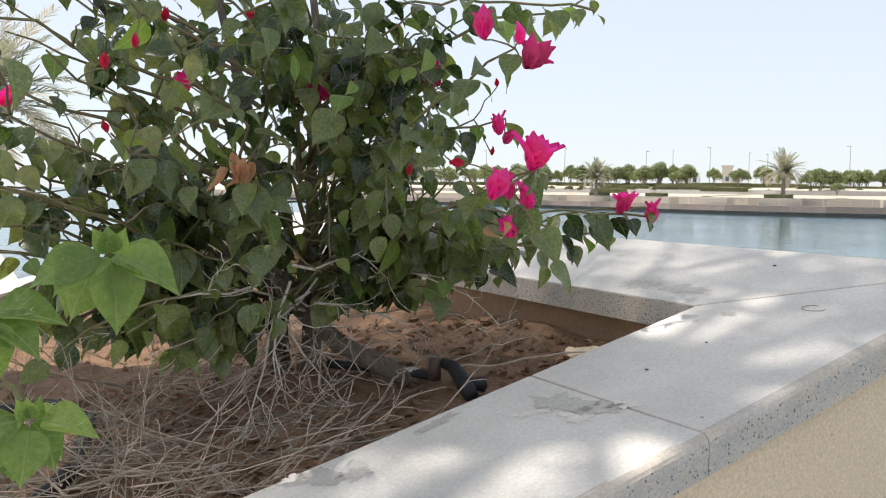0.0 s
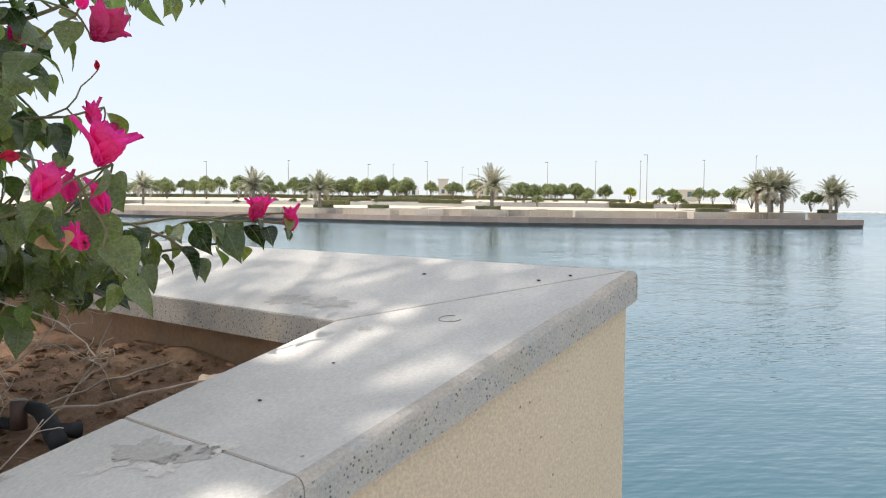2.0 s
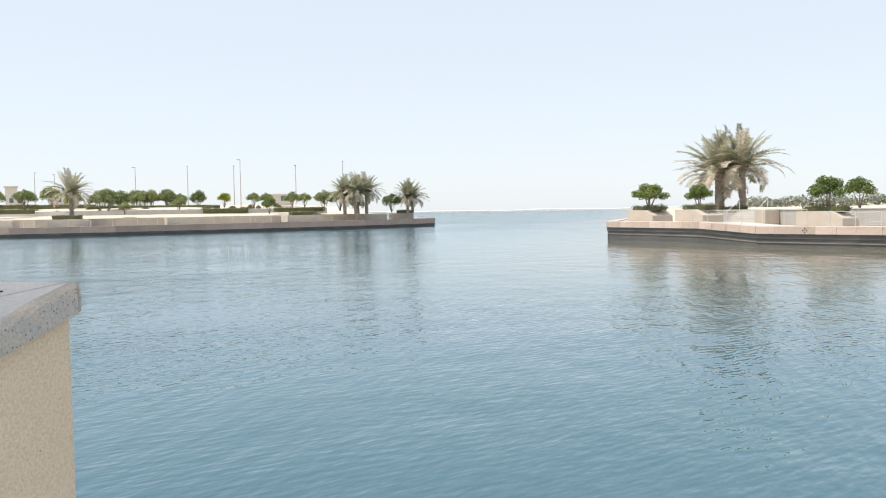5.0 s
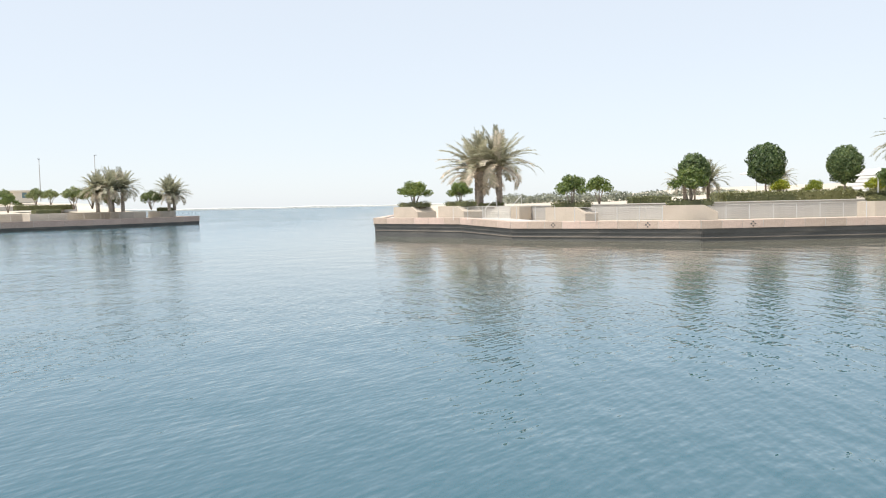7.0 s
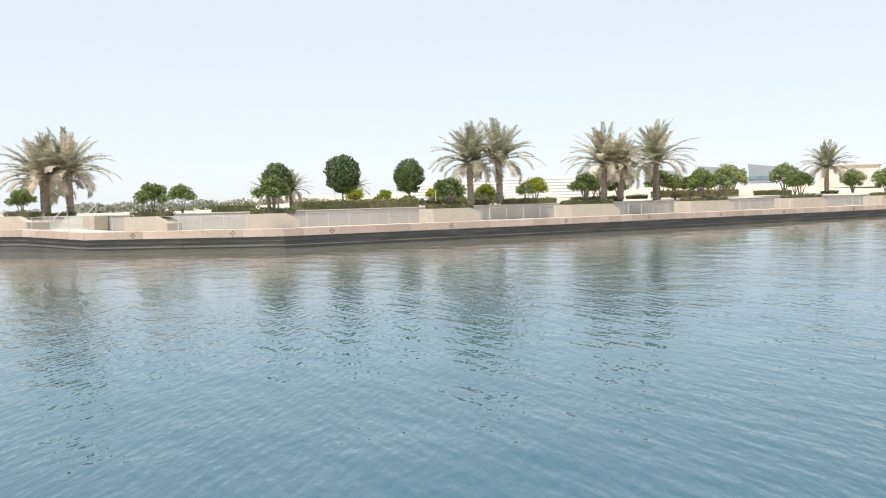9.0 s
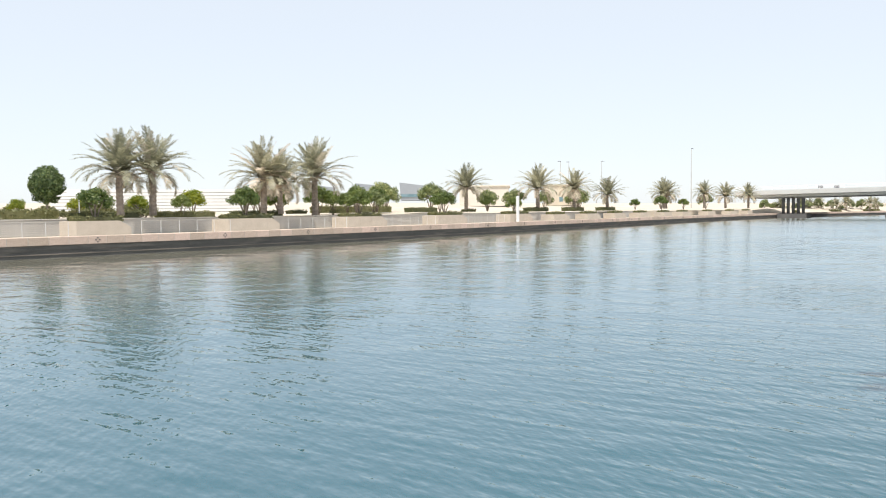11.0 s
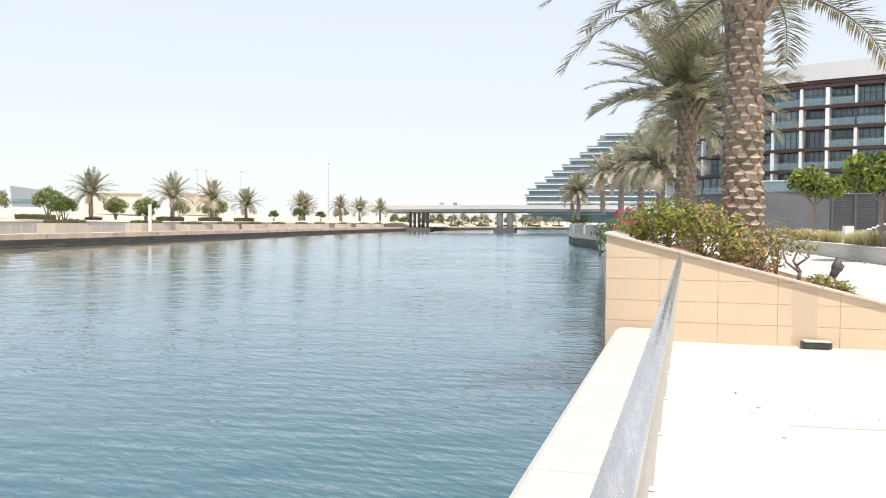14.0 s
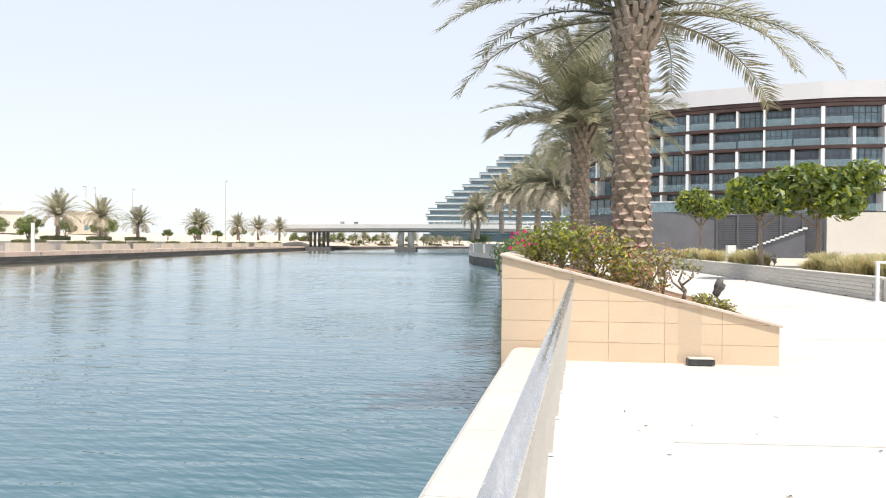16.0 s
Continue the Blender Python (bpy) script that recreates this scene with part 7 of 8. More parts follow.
# the white terrace wall with horizontal courses
WALL = thing("terrace_wall", "white terrace wall of thin horizontal courses", "wall", kind="structure")
for (p0, p1) in zip(inland(ALL, 8.3)[1:9], inland(ALL, 8.3)[2:10]):
    a, b = Vector(p0), Vector(p1)
    L = (b - a).length
    ang = math.degrees(math.atan2(b.y - a.y, b.x - a.x))
    bm = bmesh.new()
    box(bm, 0, 0.0, -0.1, L, 0.25, 1.14)
    part("wall_core", bm, "low_wall", WALL, at=pose(a.x, a.y, 0, 0, 0, ang))
    bm = bmesh.new()
    box(bm, 0, -0.05, 0, L, 0.02, 0.118, 0.0)
    course = mesh_of("course", bm, "white_wall")
    for k in range(8):
        part("course", course, None, WALL, at=pose(a.x, a.y, -0.04 + 0.145 * k, 0, 0, ang))
    bm = bmesh.new()
    box(bm, 0, -0.12, 1.143, L, 0.35, 1.22, 0.01)
    part("wall_cap", bm, "ledge", WALL, at=pose(a.x, a.y, 0, 0, 0, ang))


# the short stair from the quay up to the tip's terrace
TIP_STAIR = thing("outdoor_stair", "short pale stone stair with white handrails against the terrace wall", "stairs", at=pose(76.33, -6.66, 0, 0, 0, math.degrees(math.atan2(-5.61, -4.89))))
for k in range(6):
    bm = bmesh.new()
    box(bm, 3.8, -0.13 - 0.32 * (6 - k), 0.0 if k == 0 else 0.19 * k - 0.02, 6.6, -0.13, 0.19 * (k + 1) - 0.024, 0.01)
    part("step", bm, "low_wall", TIP_STAIR)
bm = bmesh.new()
box(bm, 6.61, -2.1, -0.05, 7.5, -0.13, 1.2, 0.02)
part("cheek_block", bm, "box", TIP_STAIR, "beige stone cheek block")
for x in (3.9, 6.5):
    bm = bmesh.new()
    tube(bm, [(x, -2.0, 0.1), (x, -2.0, 1.0), (x, -0.2, 2.1), (x, -0.2, 1.1)], 0.03, 6)
    part("handrail", bm, "railing_paint", TIP_STAIR)


def planter_box(x, y0, y1, z, h, ang=0.0, depth=2.2):
    """A beige quay planter with sloping shoulders."""
    t = thing("planter", "beige rendered planter box on the far quay", "planter", "planters on the far quay")
    L = abs(y1 - y0)
    bm = bmesh.new()
    sh = 0.9
    prof = [(0, 0), (L, 0), (L, h * 0.55), (L - sh, h), (0, h)]
    f1 = [bm.verts.new((s_, 0, z_)) for s_, z_ in prof]
    f2 = [bm.verts.new((s_, depth, z_)) for s_, z_ in prof]
    bm.faces.new(f1)
    bm.faces.new(f2[::-1])
    for i in range(5):
        bm.faces.new((f1[i], f2[i], f2[(i + 1) % 5], f1[(i + 1) % 5]))
    bmesh.ops.recalc_face_normals(bm, faces=bm.faces[:])
    bmesh.ops.bevel(bm, geom=bm.edges[:], offset=0.03, segments=2, affect="EDGES")
    t.matrix_basis = pose(x, max(y0, y1), z, 0, 0, -90 + ang)
    part("body", bm, "box", t)
    return t


# trees of a few builds, then copied about
r1 = random.Random(31)
tree_a = bushy_tree("small_tree", "small round-headed green tree in a quay planter", r1, 2.6, 2.7, 0.75, "tree_leaf", 3000, 0.19, 8, group="small quay trees")
tree_b = bushy_tree("small_tree", "small spreading green tree in a quay planter", r1, 2.75, 2.8, 0.85, "tree_leaf", 2600, 0.19, 5, group="small quay trees")
ball = bushy_tree("clipped_tree", "tree clipped to a dark green ball", r1, 4.6, 3.4, 1.3, "tree_leaf_dark", 8500, 0.24, round_=True, group="clipped ball trees", trunk_r=0.1)
tree_y = bushy_tree("small_tree", "small yellow-green tree on the bank", r1, 2.6, 2.4, 0.6, "tree_leaf_yellow", 2400, 0.18, 6, group="yellow-green trees")
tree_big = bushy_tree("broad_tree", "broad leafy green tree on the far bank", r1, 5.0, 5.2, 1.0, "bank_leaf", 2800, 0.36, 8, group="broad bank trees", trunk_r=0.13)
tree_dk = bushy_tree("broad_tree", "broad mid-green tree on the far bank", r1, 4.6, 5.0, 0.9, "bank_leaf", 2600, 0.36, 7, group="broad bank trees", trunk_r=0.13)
PALMS = []
for k, (h, ln) in enumerate(((2.9, 3.2), (3.4, 3.3), (2.5, 3.2))):
    t = thing("date_palm", "date palm with a dusty grey-green crown", "palm tree", "date palms on the far banks")
    part("trunk", trunk_mesh("trunk", r1, h + 0.1, 0.25, 0.2), None, t)
    part("crown", crown_mesh("crown", r1, 54, ln, 36, 0.046), None, t, at=pose(0, 0, h))
    PALMS.append((t, h + ln * 0.93))
# a fuller one for the home bank
FULL_PALM = thing("date_palm", "full-crowned dusty date palm on the home quay", "palm tree", "date palms on the home quay")
part("trunk", trunk_mesh("trunk", r1, 3.7, 0.27, 0.22), None, FULL_PALM)
part("crown", crown_mesh("crown", r1, 76, 2.8, 42, 0.050, 0.42), None, FULL_PALM, at=pose(0, 0, 3.6))


used = set()


def put(ob, x, y, z, s=1.0, sz=None):
    m = pose(x, y, z, 0, 0, RNG.uniform(0, 360)) @ Matrix.Diagonal((s, s, sz or s, 1))
    if ob.name not in used:
        used.add(ob.name)
        ob.matrix_basis = m
        return ob
    new_ob = copy_thing(ob, m)
    new_ob.matrix_basis = m
    return new_ob


def palm(x, y, z, top, k=None):
    t, full = PALMS[RNG.randrange(3) if k is None else k]
    s = (top - z) / full
    return put(t, x, y, z, s * 1.12, s * 0.955)


HEDGES = [hedge_mesh("hedge", r1, 2.2, 1.3, 0.4), hedge_mesh("hedge", r1, 6.0, 1.4, 0.6), hedge_mesh("hedge", r1, 14.0, 1.6, 0.8, per=40, leaf=0.2)]


def hedge(x, y, z, k, ang, label="low clipped green hedge", s=1.0):
    return part("hedge", HEDGES[k], None, None, label, at=pose(x, y, z, 0, 0, ang) @ Matrix.Diagonal((s, 1, 1, 1)), category="hedge", group="clipped hedges")


# planters with their trees along the quay (y range of the box, tree offset)
for y0, y1, tr, s in ((-9.6, -12.4, tree_a, 0.95), (-18.2, -21.6, tree_b, 1.0), (-32.4, -36.7, tree_a, 1.0), (-45.8, -51.5, tree_b, 1.05), (-60.5, -66.5, tree_a, 1.15), (-75.5, -81.5, tree_b, 1.05), (-91.5, -97.5, tree_a, 0.95)):
    xx = 53.4
    if y0 > -20:
        continue
    planter_box(xx, y0, y1, -0.05, 1.12)
    put(tr, xx + 1.2, (y0 + y1) / 2, 1.0, s)
    hedge(xx + 1.1, (y0 + y1) / 2, 1.02, 0, 90, "low hedge topping a quay planter", (abs(y1 - y0) - 0.6) / 2.2)
for x, y, L, ang, tr in ((61.3, -11.6, 3.3, -39.7, tree_a), (54.9, -18.4, 3.6, -22, tree_b)):
    planter_box(x, y, y - L, -0.05, 1.12, ang)
    c_ = Vector((x, y)) + Vector((math.cos(radians(ang - 90)), math.sin(radians(ang - 90)))) * L * 0.5 + Vector((math.cos(radians(ang)), math.sin(radians(ang)))) * 1.1
    put(tr, c_.x, c_.y, 1.0, 1.0)
    hedge(c_.x, c_.y, 1.02, 0, ang - 90, "low hedge topping a quay planter", (L - 0.6) / 2.2)
for y0, y1, xx in ((-107, -112, 55.2), (-120, -125, 56.0), (-133, -138, 57.0), (-146, -151, 57.6), (-160, -165, 58.2), (-172, -178, 58.6), (-190, -196, 58.8), (-208, -214, 58.8), (-222, -227, 58.4)):
    planter_box(xx, y0, y1, -0.05, 0.95)
    hedge(xx + 1.1, (y0 + y1) / 2, 0.86, 0, 90, "low hedge topping a quay planter", 1.8)
quay_palms = [(78.4, -8.45, 1.1, 8.2, 0), (77.7, -10.2, 1.1, 8.5, 1), (81.0, -8.6, 1.1, 8.1, 2), (60.6, -40.6, 1.4, 8.4, 1), (60.8, -43.8, 1.4, 8.7, 1), (61.8, -57.3, 1.1, 8.8, 1), (60.8, -58.7, 1.4, 7.6, 0), (61.6, -64.4, 1.1, 9.3, 1), (66, -100.3, 1.8, 8.2, 0)]
quay_palms += [(62, -114.6, 1.5, 8.5, 0), (62, -127.6, 1.5, 8.5, 1), (62, -141.2, 1.5, 7.5, 2), (64, -175.9, 1.6, 8.2, 0), (64.5, -178.5, 1.6, 7.6, 2), (62, -197.4, 1.6, 8.2, 1), (62, -214.9, 1.6, 8.2, 2), (60, -228.7, 1.5, 8.2, 0), (76, -27.5, 1.2, 4.8, 2), (76.5, -30, 1.2, 5.0, 0), (80, -38.5, 1.2, 5.0, 1)]
for x, y, z, top, k in quay_palms:
    palm(x, y, z, top, k)
for x, y, s in ((75, -28.1, 0.95), (72, -33.5, 1.08), (70, -39.6, 0.98)):
    put(ball, x, y, 1.2, s * 0.87, s * 1.03)
put(tree_b, 66.0, -16.9, 1.2, 0.85)
planter_box(74.9, -0.2, -3.6, 0.26, 1.05, -51.5)
planter_box(70.2, -4.0, -7.2, 0.26, 1.05, -51.5)
put(tree_a, 74.25, -2.1, 1.25, 1.25, 0.95)
put(tree_a, 69.6, -5.86, 1.25, 0.85)
hedge(74.2, -2.1, 1.28, 0, 38.5, "low hedge topping a quay planter", 1.4)
hedge(69.6, -5.9, 1.28, 0, 38.5, "low hedge topping a quay planter", 1.2)
hedge(77.2, -9.4, 1.1, 0, 100)
for x, y, s, tr in ((74.5, -36.0, 0.85, tree_y), (71.0, -43.0, 0.8, tree_y), (70.5, -37.2, 0.75, tree_y), (67, -46.5, 0.9, tree_y), (66, -52.0, 1.15, tree_y), (64, -49.2, 0.8, tree_b), (64, -74, 1.2, tree_b), (66, -80, 1.25, tree_a), (72, -88, 0.85, tree_big), (76, -94, 0.85, tree_big), (62, -88, 1.05, tree_a), (70, -97, 0.95, tree_dk), (66, -106, 0.75, tree_dk),
                    (66, -114, 0.8, tree_dk), (64, -103, 0.9, tree_a), (68, -128, 0.7, tree_big), (66, -135, 0.7, tree_dk), (72, -150, 0.9, tree_big), (60, -149.4, 0.85, tree_a), (60, -163.4, 1.05, tree_b), (60, -176.7, 0.95, tree_a), (78, -162, 0.9, tree_dk), (70, -190, 0.7, tree_big), (64, -205, 0.8, tree_big), (84, -76, 0.7, tree_big), (88, -84, 0.8, tree_dk), (62, -70, 0.95, tree_a)):
    put(tr, x, y, (1.15 if y > -60 else 1.4 + 0.02 * max(x - 62, 0)), s)
for x, y, k, a_ in ((66, -30, 1, 93), (65, -42, 1, 90), (64.5, -50, 1, 90), (63.5, -58, 1, 90), (66, -66, 0, 90), (66, -73, 0, 90), (68, -92, 1, 90), (66.4, -101.5, 0, 90), (62.3, -114.6, 1, 90), (62.3, -127.6, 1, 90), (62.3, -141, 1, 90), (70, -80, 2, 90)):
    hedge(x, y, 1.12 if y > -60 else 1.3 + 0.015 * (x - 60), k, a_)

hedge(66.0, -21.0, 1.13, 1, 93, "dark clipped hedge above the terrace wall", 0.55)
hedge(66.5, -32.4, 1.13, 2, 92, "long dark clipped hedge above the terrace wall", 0.85)
railing_run([(52.9, -22), (52.9, -31.5)], 0.04, "white quay railing with thin wires")
railing_run([(52.9, -37.2), (52.9, -45.5)], 0.04, "white quay railing with thin wires")
railing_run([(52.9, -52), (53.2, -60)], 0.04, "white quay railing with thin wires")
railing_run([(53.2, -67), (53.4, -75)], 0.04, "white quay railing with thin wires")
railing_run([(53.6, -82), (54.0, -91)], 0.04, "white quay railing with thin wires")
railing_run([(57.6, -13.0), (53.6, -18)], 0.04, "white quay railing with thin wires")
railing_run([(66.0, -5.0), (62.4, -8.2), (58.6, -11.8)], 0.2, "white quay railing with thin wires")

# ---- the northern bank across the water ----
NORTH = [(70, 330), (88, 240), (99, 140), (101.5, 112), (102, 98), (103.5, 88), (110, 75), (125, 58), (140, 45.5), (153, 38.5), (161, 37.5), (172, 46)]
quay_run(NORTH, 0.25, -0.72, 4.5, "long brown stone quay wall of the northern bank", 4.0, 0, "quay_brown")


land("ground", NORTH, ((2.5, 0.10), (14.2, 0.05), (16.6, 1.3), (19, 1.6), (45, 3.4), (110, 5.0), (220, 5.2)), "sand", "pale sandy ground of the northern bank", (60, 30, 330, 420))
terrace(NORTH, 10.3, 17.5, 1.32, "pale sandy terrace of the northern bank")
NW = thing("terrace_wall", "low pale terrace wall along the northern bank", "wall", kind="structure")
line = inland(NORTH, 10.0)
for p0, p1 in zip(line, line[1:]):
    a, b = Vector(p0), Vector(p1)
    bm = bmesh.new()
    box(bm, 0, 0, 0.1, (b - a).length, 0.4, 1.38)
    part("wall_run", bm, "bank_wall", NW, at=pose(a.x, a.y, 0, 0, 0, math.degrees(math.atan2(b.y - a.y, b.x - a.x))))

line = inland(NORTH, 24.0)
for p0, p1 in zip(line[1:-1], line[2:]):
    a, b = Vector(p0), Vector(p1)
    bm = bmesh.new()
    box(bm, 0, 0, 1.5, (b - a).length, 0.3, 2.75)
    part("wall_run", bm, "white_wall", NW, at=pose(a.x, a.y, 0, 0, 0, math.degrees(math.atan2(b.y - a.y, b.x - a.x))))


def bank_box(p, L, h, ang):
    t = thing("planter", "beige rendered planter box on the northern quay", "planter", "planters on the northern quay")
    bm = bmesh.new()
    box(bm, -L / 2, 0, 0, L / 2, 2.4, h, 0.04)
    t.matrix_basis = pose(p[0], p[1], 0.1, 0, 0, ang)
    part("body", bm, "bank_wall", t)


mid_line = inland(NORTH, 4.6)
for i in range(2, len(mid_line) - 2):
    a, b = Vector(mid_line[i]), Vector(mid_line[i + 1])
    ang = math.degrees(math.atan2(b.y - a.y, b.x - a.x))
    n = max(int((b - a).length / 14), 1)
    for k in range(n):
        p = a.lerp(b, (k + 0.5) / n)
        bank_box(p, 6.0, 1.25, ang)
        if (i + k) % 2:
            hedge(p.x + 0.6, p.y + 0.6, 1.34, 1, ang, "low clipped hedge on a quay planter", 0.7)
    railing_run([tuple(a.lerp(b, 0.02)), tuple(a.lerp(b, 0.98))], 0.15, "white quay railing of the northern bank", 3.0)
for x, y, z, top, k in ((99.8, 133.5, 1.2, 9.0, 1), (103.5, 118, 1.2, 8.2, 0), (113.5, 85.0, 1.2, 9.1, 1), (142.5, 47.9, 1.4, 8.9, 1), (146.0, 47.0, 1.4, 8.9, 1), (144, 50.5, 1.4, 8.4, 0), (148.5, 49.5, 1.4, 8.2, 0), (154.0, 41.2, 1.4, 7.8, 0), (157.5, 41.2, 1.4, 7.4, 2), (97, 170, 1.6, 8.8, 1), (92, 215, 1.8, 8.6, 0), (95, 195, 1.6, 8.2, 2)):
    palm(x, y, z, top, k)
bank_trees = [(140, 143, 3.2, 8.8, tree_big), (146, 144, 3.2, 10.0, tree_big), (138, 150, 3.2, 8.6, tree_big), (145.6, 137.5, 3.2, 7.8, tree_dk), (135, 152, 3.2, 8.4, tree_big), (128, 165, 3.2, 8.4, tree_big), (124, 172, 3.2, 8.0, tree_dk), (131, 175, 3.4, 8.6, tree_big), (120, 180, 3.2, 8.4, tree_big), (146.7, 121, 3.3, 7.9, tree_dk), (140, 96.8, 2.4, 7.3, tree_big), (144, 97, 2.6, 7.0, tree_big), (160, 103, 3.3, 7.6, tree_big), (163, 98.4, 3.3, 7.8, tree_big), (158, 100.5, 3.2, 7.4, tree_dk), (152, 105, 3.2, 7.2, tree_big), (147, 86, 2.4, 5.4, tree_dk)]
bank_trees += [(169, 87.7, 3.3, 6.9, tree_y), (172, 82, 3.3, 6.8, tree_dk), (164, 75.3, 3.0, 6.4, tree_dk), (166, 70.2, 3.0, 6.6, tree_big), (170, 69, 3.0, 6.4, tree_dk), (150, 56.8, 2.0, 6.3, tree_dk), (152.5, 54.5, 2.0, 6.5, tree_dk), (154, 44.5, 1.6, 5.4, tree_dk), (137, 62.3, 1.6, 4.6, tree_a), (149, 50, 1.6, 4.6, tree_a), (126, 84, 2.0, 4.2, tree_dk), (118, 195, 3.2, 8.0, tree_big), (112, 210, 3.2, 8.2, tree_big), (108, 240, 3.2, 8.6, tree_big), (104, 225, 3.2, 8.0, tree_dk), (115, 230, 3.4, 9.0, tree_big)]
for x, y, z, top, tr in bank_trees:
    full = {tree_big: 5.0, tree_dk: 4.6, tree_y: 2.6, tree_a: 2.45}[tr]
    s = (top - z) / full
    put(tr, x, y, z, min(s, 1.25) if tr is not tree_y else s, s)
# a row of trees along the road behind the bank
r6 = random.Random(91)
for i in range(34):
    t = i / 33
    x, y = 108 + 50 * t + r6.uniform(-2, 2), 232 - 118 * t + r6.uniform(-3, 3)
    if 0.86 < t < 0.93:
        continue
    if r6.random() < 0.2:
        continue
    put(tree_big if r6.random() < 0.72 else tree_dk, x, y, 3.6, r6.uniform(0.6, 1.15), r6.uniform(0.7, 1.15))
for i in range(12):
    t = i / 11
    put(tree_big if r6.random() < 0.6 else tree_dk, 168 - 22 * t + r6.uniform(-1, 1), 92 + 16 * t + r6.uniform(-2, 2), 3.2, r6.uniform(0.6, 0.8), r6.uniform(0.7, 0.9))
for x, y, z, k, a_, s in ((128, 120, 2.6, 2, 125, 0.8), (122, 104, 2.4, 2, 130, 0.6), (140, 130, 3.2, 2, 130, 0.9), (133, 142, 3.0, 2, 130, 0.8), (112, 124, 1.9, 2, 95, 0.6), (143, 74, 2.0, 2, 130, 0.6), (158, 92, 3.0, 2, 125, 0.9), (150, 62, 2.0, 2, 130, 0.7)):
    hedge(x, y, z, k, a_, "long clipped hedge on the northern bank", s)

for i in range(11):
    t = (i + 0.5) / 11
    hedge(106 + 50 * t, 230 - 118 * t, 3.5 + 0.25 * r6.random(), 2, -67 + r6.uniform(-3, 3), "long clipped hedge under the trees of the northern bank", 0.95)
for i in range(5):
    t = (i + 0.5) / 5
    hedge(168 - 22 * t - 2, 92 + 16 * t - 4, 3.0, 2, 144, "long clipped hedge under the trees of the northern bank", 0.45)
# loose shrubs on the slope and a second row of trees behind
SHRUB = bushy_tree("shrub", "low olive-green shrub on the northern bank", r6, 1.2, 2.0, 0.05, "hedge_leaf", 500, 0.22, 6, group="shrubs on the northern bank", trunk_r=0.04, category="shrub")
for i in range(34):
    t = r6.random()
    x, y = 106 + 44 * t + r6.uniform(0, 12), 165 - 98 * t + r6.uniform(-4, 8)
    put(SHRUB, x, y, 1.7 + 0.055 * max(min(x - 100 - 44 * t, 20), 0), r6.uniform(0.6, 1.2), r6.uniform(0.6, 1.1))
for i in range(26):
    t = i / 25
    if t > 0.88:
        continue
    put(r6.choice((tree_big, tree_big, tree_dk)), 122 + 52 * t + r6.uniform(-2, 2), 262 - 124 * t + r6.uniform(-3, 3), 4.2, r6.uniform(0.9, 1.25), r6.uniform(1.0, 1.4))

for i in range(30):
    x, y = r6.uniform(66, 88), r6.uniform(-58, -36)
    put(SHRUB, x, y, 1.13, r6.uniform(0.7, 1.5), r6.uniform(0.6, 1.35))
for x, y, s, tr in ((66.0, -58.5, 1.2, tree_a), (67.5, -62.0, 1.1, tree_b), (64.8, -62.4, 1.15, tree_a), (66.0, -69.5, 1.25, tree_b), (66.5, -72.5, 1.2, tree_a), (60.5, -70.0, 1.0, tree_b), (64.0, -77.0, 1.25, tree_dk)):
    put(tr, x, y, 1.15, s if tr is not tree_dk else s * 0.55)


def lamp_post(x, y, z, h, arm=0.9):
    t = thing("street_lamp", "tall thin grey street lamp", "street lamp", "street lamps on the banks", at=pose(x, y, z, 0, 0, RNG.uniform(0, 360)))
    bm = bmesh.new()
    tube(bm, [(0, 0, 0), (0, 0, h * 0.5), (0, 0, h)], [0.14, 0.11, 0.07], 8)
    part("pole", bm, "concrete", t)
    bm = bmesh.new()
    box(bm, -0.1, -0.12, h - 0.06, arm, 0.12, h + 0.06, 0.02)
    part("lamp_head", bm, "grey_wall", t)


for x, y, z, top in ((195.3, 172, 4.6, 16.2), (197.4, 97.8, 3.6, 15.9), (217.2, 76.8, 4.3, 16.0), (180, 183, 4.6, 14.8), (186, 178, 4.6, 15.0), (160, 197, 4.6, 15.4), (142, 213, 4.6, 14.6), (198, 160, 4.8, 14.2), (201, 156, 4.8, 13.8), (203, 132, 4.8, 15.2), (208, 119, 4.6, 15.4), (204, 103, 4.2, 14.8), (213, 89, 4.4, 15.0),
                     (80, -242.3, 1.6, 19.3), (110, -245.5, 5.0, 17.0), (110, -216.7, 4.6, 15.7), (96, -96, 3.0, 9.6), (104, -210, 4.0, 15.0)):
    lamp_post(x, y, z, top - z)

# low buildings behind the northern bank
def flat_building(name, label, x, y, z, sx, sy, h, ang, mat, windows=3, overhang=0.3):
    t = thing(name, label, "building", at=pose(x, y, z, 0, 0, ang))
    bm = bmesh.new()
    box(bm, -sx / 2, -sy / 2, 0, sx / 2, sy / 2, h)
    part("wall", bm, mat, t)
    bm = bmesh.new()
    box(bm, -sx / 2 - overhang, -sy / 2 - overhang, h + 0.004, sx / 2 + overhang, sy / 2 + overhang, h + 0.35, 0.03)
    part("roof", bm, mat, t)
    bm = bmesh.new()
    box(bm, -0.5, -0.04, 0, 0.5, 0.02, 1.3)
    me = mesh_of("window", bm, "glass")
    for s in (-1, 1):
        for i in range(windows):
            part("window", me, None, t, at=pose(-sx / 2 + sx * (i + 0.5) / windows, s * sy / 2 + 0.001 * s, 1.1, 0, 0, 0 if s < 0 else 180))
    for s in (-1, 1):
        part("window", me, None, t, at=pose(s * sx / 2 + 0.001 * s, 0, 1.1, 0, 0, 90 * s))
    return t


